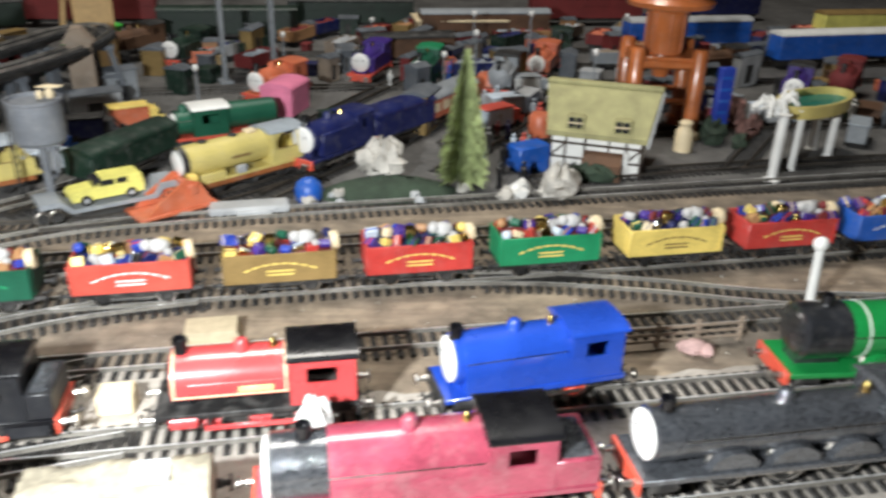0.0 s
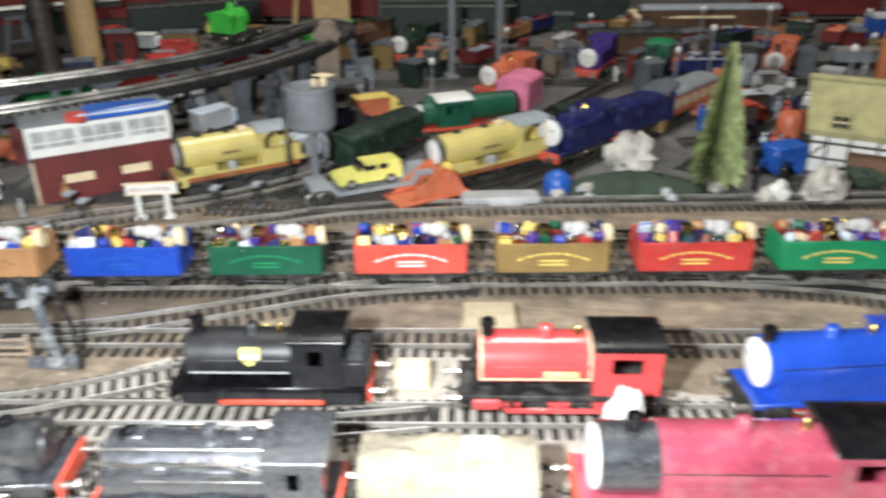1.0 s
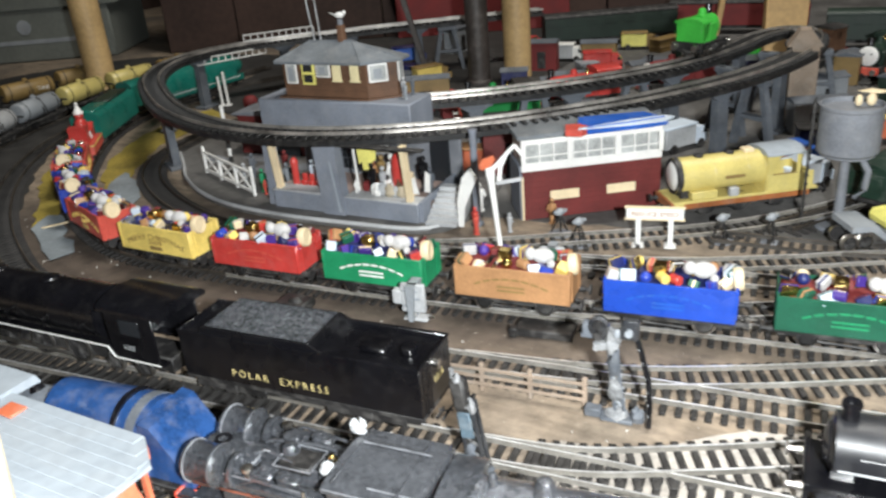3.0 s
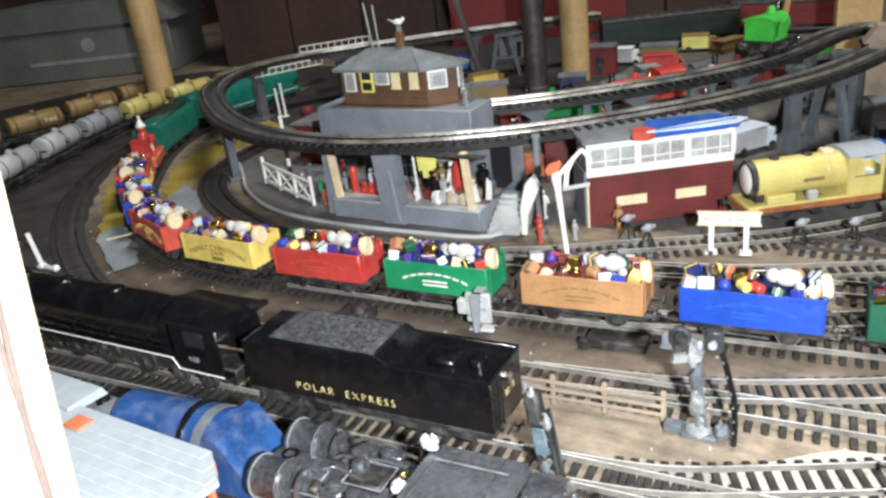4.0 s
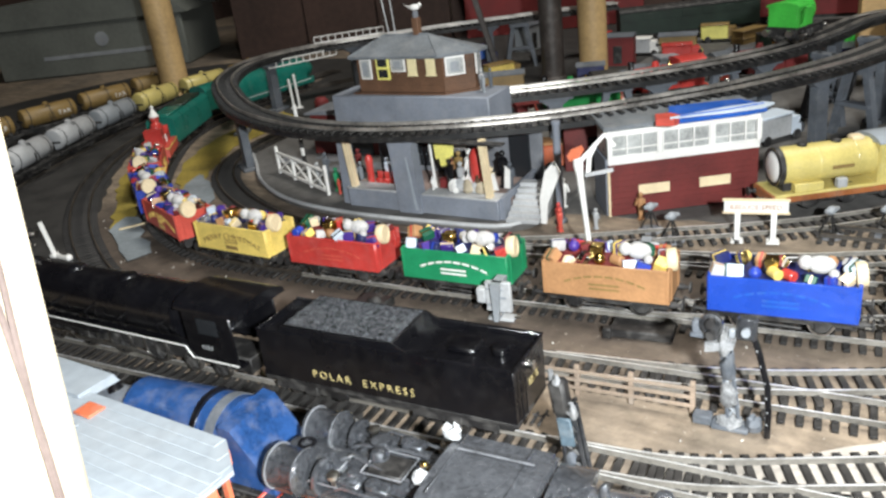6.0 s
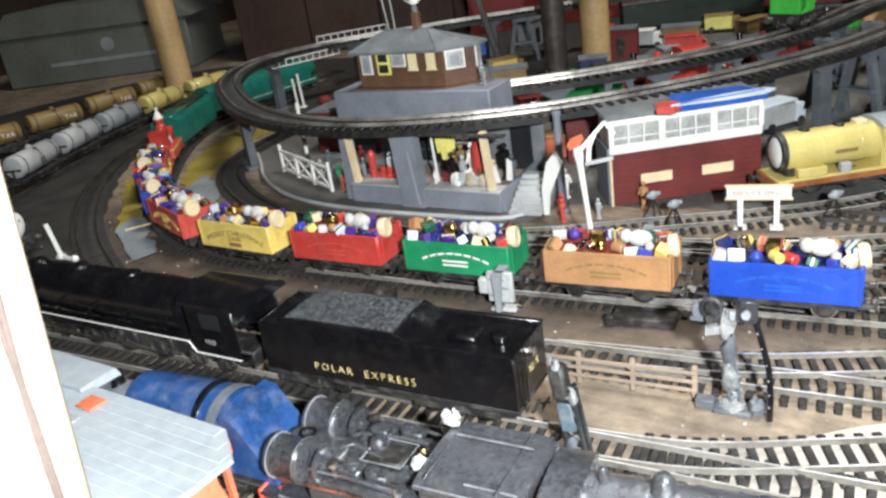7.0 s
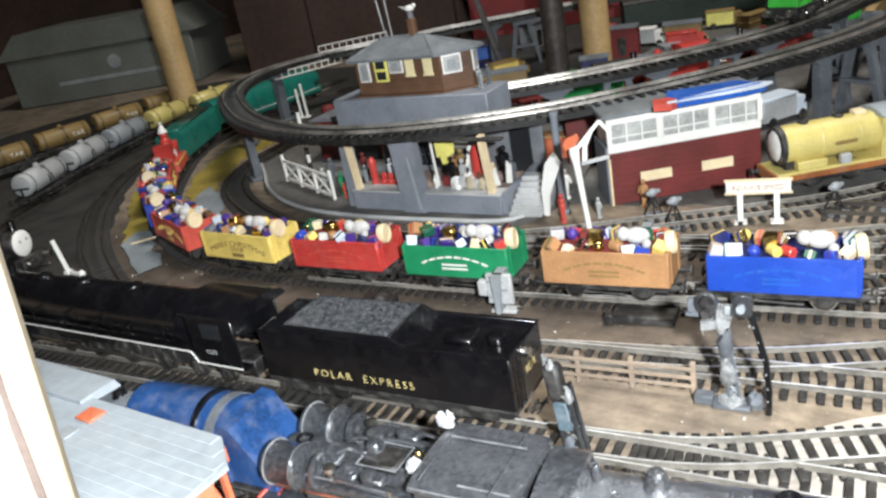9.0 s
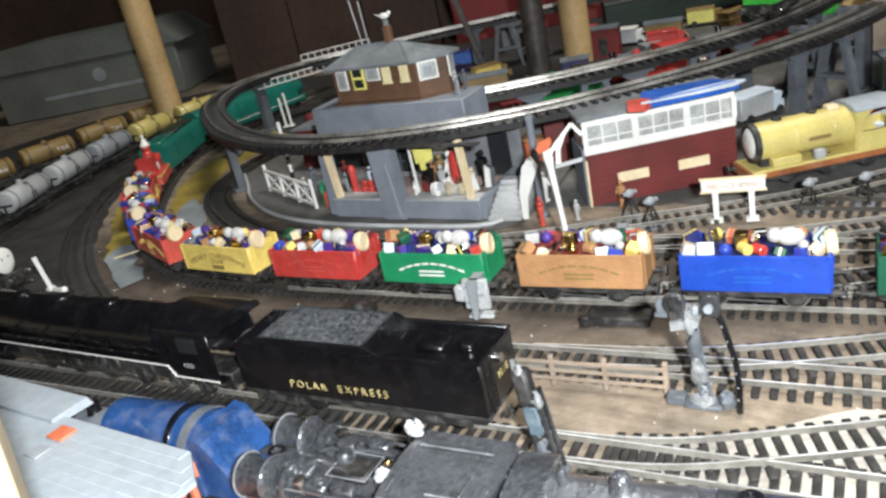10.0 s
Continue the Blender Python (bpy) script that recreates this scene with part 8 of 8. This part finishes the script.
oval_pool(pose(0.385, 0.782, 0.0527, 0, 0, 38))
spray = thing("white_spray", "white spray of paper fronds on a stout post", "ornament", pose(0.335, 0.752, 0.052))
part("bud", crumpled(9, 8, 9, 5), WHITE, spray)
for i in range(16):
    a = i * 2.4 + rnd.uniform(-0.3, 0.3)
    part("frond", G().tube([(0, 0, 8), (14 * math.cos(a), 14 * math.sin(a), rnd.uniform(10, 26)), (22 * math.cos(a), 22 * math.sin(a), rnd.uniform(0, 18))], 1.9, 5), WHITE, spray)
solid("white_post", G().lathe((0, 0, 0), (0, 0, 1), [(0, 8), (2, 8), (3, 4.5), (62, 4.2), (64, 6)], 16), WHITE, "stout white post under the spray", "post", pose(0.327, 0.715, 0.0007))


def ball_signal(m):
    th = thing("ball_signal", "white post with a round white head", "signal", m, "signals")
    part("post", G().lathe((0, 0, 0), (0, 0, 1), [(0, 6), (1.5, 6), (2, 3.4), (46, 3.2)], 14), WHITE, th)
    part("head", G().ball((0, 0, 50), 5.6, 4.5, 5.6, 14, 9), WHITE, th)
    return th


ball_signal(pose(0.2575, 0.4785, 0.0006, 0, -3, 0) @ Matrix.Scale(0.92, 4))
th = thing("white_tower", "pale grey drum tower at the yard's end", "tower", pose(0.56, 0.86, 0.0007))
part("column", G().cyl((0, 0, 0), (0, 0, 60), 9, n=16), MIDGREY, th)
part("drum", G().lathe((0, 0, 56), (0, 0, 1), [(0, 26), (3, 30), (54, 30), (57, 27)], 24), PALEROOF, th)
part("handle", G().tube([(-30, 0, 100), (-44, 0, 84), (-40, 0, 66), (-28, 0, 62)], 3, 7), LIGHTGREY, th)
# small toy figures in the yard
for i in range(34):
    x = rnd.uniform(0.05, 0.16) if i < 16 else rnd.uniform(-0.05, 0.55)
    y = rnd.uniform(0.74, 1.02) if i < 16 else rnd.uniform(0.86, 1.25)
    figurine(pose(x, y, 0.0007, 0, 0, rnd.uniform(0, 360)), (MBLUE, LIGHTGREY, WHITE, MIDGREY, DARKRED, PIERGREY)[i % 6], rnd.uniform(18, 28))
solid("blue_barrow", G().box(-18, -11, 8, 18, 11, 26, 1.5).cyl((-10, -12, 6), (-10, 12, 6), 6, n=14).cyl((10, -12, 6), (10, 12, 6), 6, n=14), MBLUE, "blue toy barrow on wheels beside the fir", "barrow", pose(0.10, 0.735, 0.0007, 0, 0, 30))
CREAMWOOD = surface("pale_tan_wood", (0.48, 0.40, 0.27), 0.7, vary=0.2, grain=120, bump=0.3)
PAPER = surface("faded_pink_paper", (0.50, 0.33, 0.31), 0.8, vary=0.3, grain=300, bump=1.0)
solid("pink_blob", G().ball((0, 0, 4), 9, 7, 5, 7, 5).ball((6, -3, 4), 5, 6, 4, 6, 4).ball((-5, 3, 3), 5, 4, 4, 6, 4), PAPER, "pinkish crumpled paper scrap between the tracks", "paper scrap", pose(0.162, 0.421, 0.0006))
solid("platform_ramp", G().prism([(-17, 0), (17, 0), (15, 9), (-15, 9)], -9, 9, "xz"), CREAMWOOD, "pale tan wooden block beside the yard", "block", pose(-0.125, 0.433, 0.0006, 0, 0, 9))
solid("platform_ramp", G().box(-9, -7, 0, 9, 7, 12, 1), CREAM, "small cream block between engines", "block", pose(-0.157, 0.364, 0.0006, 0, 0, 9))



def plank_wagon(m, body, load, label):
    th = thing("open_wagon", label, "toy wagon", m, "small wagons in the rear yard")
    part("chassis", G().box(-30, -11, 5, 30, 11, 9, 0.4), DULL, th)
    for s in (-1, 1):
        part("side", G().box(-32, s * 14, 9, 32, s * 12.6, 25, 0.3), body, th)
        part("end", G().box(s * 32, -12.6, 9, s * 30.6, 12.6, 25, 0.3), body, th)
        for x in (-18, 18):
            part("wheel", G().cyl((x, s * 8, 5.5), (x, s * 10.4, 5.5), 5.5, n=14, c=0.4), DULL, th)
    r2 = random.Random(int(abs(m.translation.x) * 900))
    ld = G().box(-30, -12, 9, 30, 12, 21, 1)
    for _ in range(12):
        ld.ball((r2.uniform(-26, 26), r2.uniform(-9, 9), 21), r2.uniform(3, 6), n=7, m=5)
    part("load", ld, load, th, smooth=20)
    return th


def lamp_post(m, h):
    th = thing("toy_lamp_post", "slim grey toy lamp post in the rear yard", "lamp post", m, "toy lamp posts")
    part("post", G().lathe((0, 0, 0), (0, 0, 1), [(0, 4), (2, 4), (3, 1.4), (h, 1.0)], 8), MIDGREY, th)
    part("lantern", G().ball((0, 0, h + 2), 3.4, 3.4, 4.2, 10, 7), WHITE, th)
    return th


def crate(m, mat, w, d, h, label):
    th = thing("toy_crate", label, "crate", m, "small stores in the rear yard")
    part("box", G().box(-w / 2, -d / 2, 0, w / 2, d / 2, h, 0.6), mat, th)
    if h > 22:
        part("lid", G().prism([(-d / 2 - 1.5, h), (d / 2 + 1.5, h), (d / 2 + 1.5, h + 1), (0, h + 5), (-d / 2 - 1.5, h + 1)], -w / 2 - 1.5, w / 2 + 1.5, "yz"), PIERGREY, th)
        part("hatch", G().box(-w * 0.2, -d / 2 - 0.7, h * 0.1, w * 0.1, -d / 2 + 0.2, h * 0.7, 0.2), DULL, th)
    else:
        part("lid", G().box(-w / 2 - 1, -d / 2 - 1, h, w / 2 + 1, d / 2 + 1, h + 1.6, 0.4), mat, th)
        part("slat", G().box(-w / 2 - 0.6, -d / 2 - 0.6, h * 0.4, w / 2 + 0.6, d / 2 + 0.6, h * 0.5, 0.3), mat, th)
    return th


r3 = random.Random(21)
for i in range(24):
    x, y = 0.02 + r3.uniform(0, 0.14), 0.76 + i * 0.012 + r3.uniform(-0.01, 0.01)
    figurine(pose(x, y, 0.0007, 0, 0, r3.uniform(0, 360)), (MBLUE, LIGHTGREY, PALEGREY, CORAL, MIDGREY, PIERGREY, NAVY)[i % 7], r3.uniform(18, 30))
BITS = [ORANGE, NAVY, LIGHTGREY, DGREEN, DARKRED, TAN, NAVY, FENCE, MIDGREY, DARKRED, OLIVE, PALEROOF]
for i in range(34):
    x, y = -0.33 + 0.03 * i + r3.uniform(-0.02, 0.02), 1.0 + r3.uniform(0.06, 0.42) + (0.12 if i > 22 else 0)
    plank_wagon(pose(x, y, 0.0007, 0, 0, r3.choice((8, 55, 62, 70)) + r3.uniform(-4, 4)), BITS[i % 12], BITS[(i * 5 + 3) % 12], "small open toy wagon with a load in the rear yard")
for i in range(44):
    x, y = r3.uniform(-0.3, 0.65), r3.uniform(0.84, 1.4)
    crate(pose(x, y, 0.0007, 0, 0, r3.uniform(0, 90)), BITS[(i * 7) % 12], r3.uniform(14, 34), r3.uniform(12, 24), r3.uniform(12, 34), "small painted store box in the rear yard")
for i in range(12):
    lamp_post(pose(r3.uniform(-0.3, 0.7), r3.uniform(0.8, 1.4), 0.0007), r3.uniform(40, 85))
for i in range(14):
    x, y = -0.62 + 0.02 * i, 0.80 + 0.022 * i + r3.uniform(-0.06, 0.06)
    crate(pose(x - 0.08, y + 0.05, 0.0007, 0, 0, r3.uniform(0, 90)), BITS[(i * 5 + 1) % 12], r3.uniform(16, 40), r3.uniform(14, 30), r3.uniform(14, 36), "small painted store box under the raised line")



def trestle(x, y, turn, h=64):
    """A slanting pair of grey legs with a cross piece under the far raised track."""
    th = thing("trestle", "dark grey slanting trestle under the far raised track", "trestle", pose(x, y, 0.0007, 0, 0, turn), "trestles")
    for s in (-1, 1):
        part("leg", G().prism([(s * 22 - 3, 0), (s * 22 + 3, 0), (s * 8 + 3, h), (s * 8 - 3, h)], -3, 3, "xz"), PIERGREY, th)
    part("tie", G().box(-17, -4, h * 0.42, 17, 4, h * 0.42 + 4, 0.4), PIERGREY, th)
    part("cap", G().box(-14, -5, h - 5, 14, 5, h, 0.4), PIERGREY, th)
    return th


for x, y, a in ((-0.395, 0.80, 150), (-0.43, 0.845, 150), (-0.405, 0.925, 170), (-0.365, 0.945, 20), (-0.50, 0.775, 50), (-0.57, 0.70, 40), (-0.40, 1.0, 90), (-0.88, 1.05, 40), (-0.99, 0.955, 55)):
    trestle(x, y, a)


def toy_truck(m, body, roof, label):
    th = thing("toy_truck", label, "toy truck", m, "toy road vehicles")
    part("body", G().box(-26, -10, 5, 12, 10, 24, 1.2), body, th)
    part("cab", G().prism([(12, 5), (27, 5), (27, 13), (21, 21), (12, 21)], -9.5, 9.5, "xz"), roof, th)
    part("roof", G().box(-27, -10.6, 24, 13, 10.6, 26, 0.6), roof, th)
    part("windscreen", G().prism([(20, 14), (26.4, 14), (21.6, 20)], -9.8, 9.8, "xz"), DARKGLASS, th)
    for s in (-1, 1):
        for x in (-16, 18):
            part("wheel", G().cyl((x, s * 8, 4.6), (x, s * 10.8, 4.6), 4.6, n=14, c=0.5), DULL, th)
    return th


for x, y, a, b, rf, lab in ((-0.66, 1.10, 20, RED, RED, "red toy truck behind the raised line"), (-0.735, 1.145, 10, LIGHTGREY, WHITE, "white-roofed grey toy truck behind the raised line"),
                            (-0.82, 1.19, 80, GREEN, RED, "green toy truck beside the pine post"), (-0.66, 1.25, 15, VAN, OLIVE, "yellow toy truck at the back of the board"),
                            (-0.455, 0.775, 60, LIGHTGREY, PALEGREY, "pale grey toy truck between grey trestles"), (-0.50, 0.83, 35, MIDGREY, LIGHTGREY, "grey toy truck under the raised line"),
                            (-0.75, 0.83, 50, DARKRED, RED, "dark red toy truck inside the raised loop"), (-0.595, 0.655, 20, ORANGE, TAN, "orange toy truck behind the station steps"),
                            (-0.80, 0.82, 15, BLUEGREY, GREY, "blue-grey toy truck inside the raised loop"), (-0.98, 1.09, 40, MBLUE, NAVY, "blue toy truck behind the raised line"),
                            (-0.86, 0.97, 60, WYELLOW, OLIVE, "dull yellow toy truck inside the raised loop"), (-0.35, 0.74, 45, RED, MBLUE, "red toy truck with blue cab beside the yellow engine"),
                            (-0.33, 0.80, 20, NAVY, DULL, "navy toy truck in the crowded yard"), (-0.56, 1.18, 35, DGREEN, DULL, "bottle green toy truck at the back of the board")):
    toy_truck(pose(x, y, 0.0007, 0, 0, a), b, rf, lab)
solid("twin_post", G().cyl((-4, 0, 0), (-5, 0, 40), 1.8, n=10, c=0.4).cyl((4, 0, 0), (3, 0, 46), 1.8, n=10, c=0.4).box(-8, -4, 0, 8, 4, 2, 0.4), WHITE, "pair of thin white posts inside the raised loop", "posts", pose(-1.075, 0.783, 0.0007, 0, 0, 30))
solid("red_drum", G().lathe((0, 0, 0), (0, 0, 1), [(0, 8), (2, 9), (20, 9), (24, 6), (25, 0.5)], 18), DARKRED, "dull red drum inside the raised loop", "drum", pose(-1.0, 0.757, 0.0007))
r5 = random.Random(77)
DARKBITS = [DULL, DARKRED, DGREEN, PIERGREY, BROWNBRICK, MIDGREY, NAVY, DARKRED, OLIVE, LIGHTGREY, OLIVE, PIERGREY]
for i in range(70):
    if i < 22:
        x, y = r5.uniform(-0.98, -0.55), r5.uniform(0.80, 1.26)
        lab = "small dark store box inside the raised loop"
    else:
        x, y = (r5.uniform(-0.36, 0.10), r5.uniform(0.84, 1.25)) if i < 46 else (r5.uniform(0.05, 0.6), r5.uniform(0.92, 1.3))
        lab = "small dark store box among the sidings"
    crate(pose(x, y, 0.0007, 0, 0, r5.uniform(0, 90)), DARKBITS[i % 12], r5.uniform(16, 52), r5.uniform(12, 30), r5.uniform(10, 44), lab)
leaning = G().box(-4, -4, 0, 4, 4, 130, 0.6)
solid("leaning_strut", leaning, PIPE, "dark timber strut leaning behind the raised line", "strut", pose(-0.90, 1.02, 0.0007, 0, -14, 30))
solid("leaning_strut", leaning, PINE, "pale yellow strut leaning in the yard", "strut", pose(-0.56, 1.30, 0.0007, 0, 8, 30))
solid("pine_board", G().box(-24, -8, 0, 24, 8, 104, 1.5), PINE, "planed pine board standing behind the grey trestles", "board", pose(-0.425, 1.09, 0.0007, 0, 0, 25))

# lorries, drums and oddments crowded between the fir and the cottage
for x, y, a, b, rf, lab in ((0.100, 0.915, 20, LIGHTGREY, PALEGREY, "pale grey toy lorry with a blue-white cab beyond the fir"), (0.085, 0.868, 35, PALEGREY, CORAL, "pale blue toy lorry with a faded red cab"),
                            (0.135, 1.012, 10, WHITE, MIDGREY, "white-topped toy van in the rear yard"), (0.125, 0.935, 60, BLUEGREY, LIGHTGREY, "blue-grey toy lorry behind the cottage"),
                            (0.335, 0.90, 70, DARKRED, MIDGREY, "dull red toy lorry beside the tall tower"), (0.40, 0.90, 15, LIGHTGREY, PALEGREY, "pale grey toy lorry behind the tray"),
                            (0.345, 0.965, 25, TAN, BROWNBRICK, "tan toy lorry behind the tower"), (0.47, 0.84, 60, MIDGREY, PALEROOF, "grey toy lorry beside the drum tower"),
                            (-0.335, 0.70, 60, LIGHTGREY, PALEGREY, "pale grey toy lorry behind the yellow engine"), (-0.30, 0.845, 30, ORANGE, WYELLOW, "orange toy lorry behind the water tower")):
    toy_truck(pose(x, y, 0.0007, 0, 0, a), b, rf, lab)
solid("orange_drum", G().lathe((0, 0, 0), (0, 0, 1), [(0, 15), (4, 18), (26, 18), (32, 14), (34, 1)], 22), ORANGE, "rounded orange drum in the rear yard", "drum", pose(0.083, 0.985, 0.0007))
solid("red_barrel", G().lathe((0, 0, 0), (0, 0, 1), [(0, 10), (4, 12), (24, 12), (28, 9), (29, 1)], 18), ORANGE, "orange red barrel behind the cottage", "barrel", pose(0.124, 0.832, 0.0007))
for x, y, t in ((0.076, 0.727, 30), (0.069, 0.686, 26), (0.090, 0.687, 26)):
    figurine(pose(x, y, 0.0007, 0, 0, 40), BLACK, t)
for i in range(15):
    x, y, r = r5.uniform(-0.10, 0.13), r5.uniform(0.645, 0.672), r5.uniform(3.5, 8)
    solid("pale_stone", crumpled(r * 1.3, r, r * 0.8, 40 + i, 10, 7), (WHITE, RUBBLE, LIGHTGREY)[i % 3], "pale rough stone lying beside the siding", "stone", pose(x, y + 0.1 * x, 0.0007, 0, 0, r5.uniform(0, 180)), group="pale stones by the siding")
for i in range(10):
    x, y, r = 0.30 + r5.uniform(0, 0.07), 0.80 + r5.uniform(0, 0.12), r5.uniform(7, 13)
    solid("faded_shrub", crumpled(r, r * 0.9, r * 1.2, 60 + i, 12, 9, 0.4), (SHRUB, MOUND, SHRUB)[i % 3], "faded reddish model shrub beside the tower", "shrub", pose(x, y, 0.0007), group="model shrubs", smooth=8)

# ---------------------------------------------------------------- tank wagons on the far curve
far_line = spline(T4, 0.002)
for i, mat in enumerate((LIGHTGREY, LIGHTGREY, MIDGREY, YELLOW, YELLOW, OLIVE)):
    x, y, a = far_line[min(len(far_line) - 1, int((0.235 + 0.092 * i) / 0.002))]
    tank_wagon(("pale grey" if i < 2 else "grey" if i == 2 else "dull yellow") + " tank wagon on the far curved track", pose(x, y, RAILTOP, 0, 0, math.degrees(a)), mat, L=80, r=12.5)
for i in range(4):
    tw = tank_wagon("dusty olive tank wagon lettered TAR on the outermost track", pose(-1.36 - 0.01 * i, 0.50 + 0.095 * i, RAILTOP, 0, 0, 84), OLIVE, L=80, r=12.5, group="outermost tank wagons")
    for s in (-1, 1):
        loose_letters(tw, 18, s * 12.9, 20.5, 8.5, "TAR", WHITE, s, gaps=1.2)
x, y, a = far_line[int(0.105 / 0.002)]
steam_loco("dark engine with white face and red buffer beam on the curve", pose(-0.978, 0.304, 0.0012, 0, 0, 207), L=96, body=DULL, roof=DULL, tank="none", r=12, zc=26, smoke_len=5, smoke=DULL, wheels=(-24, 0, 22), name="dark_engine", beam=DULL, face=True, bunker=False)
solid("white_lever", G().box(-3, -3, 0, 3, 3, 3, 0.5).tube([(0, 0, 2), (-6, 0, 30)], 2, 6).tube([(2, 0, 1), (22, -4, 2)], 2, 6).ball((22, -4, 3), 3), WHITE, "bent white lever beside the third track", "lever", pose(-0.895, 0.331, 0.0008, 0, 0, 10))

# ---------------------------------------------------------------- posts, boxes and boards round the layout
def timber_post(m, label, r, h, mat):
    th = thing("timber_post", label, "post", m, "posts that carry the roof")
    part("shaft", G().lathe((0, 0, 0), (0, 0, 1), [(0, r), (h * 0.3, r * 1.02), (h * 0.7, r * 0.98), (h, r)], 24), mat, th)
    part("collar", G().lathe((0, 0, 0), (0, 0, 1), [(0, r + 3), (4, r + 3), (6, r + 0.6)], 24), mat, th)
    return th


timber_post(pose(-1.345, 0.79, 0.0007), "round pine post rising from the board", 21, 700, DOWEL)
timber_post(pose(-0.738, 0.995, 0.0007), "round pine post behind the raised line", 18, 700, DOWEL)
timber_post(pose(-0.792, 0.985, 0.0007), "dark iron pipe beside the pine post", 15, 700, PIPE)
th = thing("backboard", "dark brown boards standing behind the raised line", "board", pose(-1.05, 1.36, 0.0007, 0, 0, 30))
for i in range(8):
    part("plank", G().box(-560 + i * 140, 0, 0, -421.5 + i * 140, 14, 620 - (i * 37) % 60, 2), DARKCLOTH, th)
solid("red_card", G().box(-160, -5, 0, 160, 0, 150, 1), DARKRED, "dark red card leaning on the back board", "card", pose(-1.0, 1.368, 0.0013, 0, 0, 30))
th = thing("storage_box", "grey cardboard box with a low folded lid", "box", pose(-1.86, 1.02, 0.0007, 0, 0, 33))
part("carton", G().box(-210, -90, 0, 190, 110, 100, 3), CARD, th)
part("lid", G().prism([(-225, 100), (205, 100), (150, 148), (-170, 148)], -95, 115, "xz"), CARD, th)
part("stamp", G().cyl((20, -91, 66), (20, -89.5, 66), 14, n=24).box(-110, -91, 34, 120, -89.6, 42, 0.3), MIDGREY, th, "faint round stamp and bar")
solid("storage_tray", G().box(-160, -70, 0, 160, 70, 90, 3), DARKGREENC, "dark green tray in the corner", "tray", pose(-1.55, 1.35, 0.0007, 0, 0, 35))

# the near pale timber upright with cables hanging on it
th = thing("near_upright", "pale sawn timber upright with dark cables tacked to it", "upright", pose(-0.4425 - 0.003, 0.107 - 0.0065, 0.0007, 0, 0, 66) @ pose(0, 0, 0, 0, 4.5, 0))
part("shaft", G().box(-10.5, -9, 0, 10.5, 11, 900, 0.8), PALETIMBER, th)
for k, x in enumerate((2.5, 6.5)):
    part("cable", G().tube([(x + 3 * math.sin(0.02 * z + k * 2), -10.3, z) for z in range(10, 900, 40)], 0.75, 6), CABLE, th)

# flakes of plaster, paper and wood scattered over the board
r7 = random.Random(5)
chips = G()
for _ in range(420):
    x, y = r7.uniform(-0.98, 0.45), 0.0
    y = r7.uniform(0.20, 0.50) + 0.155 * max(x, -0.5)
    a, q = r7.uniform(0, 360), len(chips.v)
    w, d = r7.uniform(0.2, 0.8), r7.uniform(0.15, 0.5)
    chips.box(-w, -d, 0, w, d, r7.uniform(0.9, 1.3), 0.05)
    chips.turned(q, pose(1000 * x, 1000 * y, 0.2, 0, 0, a))
solid("scattered_flakes", chips, RUBBLE, "pale flakes of plaster and paper scattered over the board", "debris", kind="stuff")
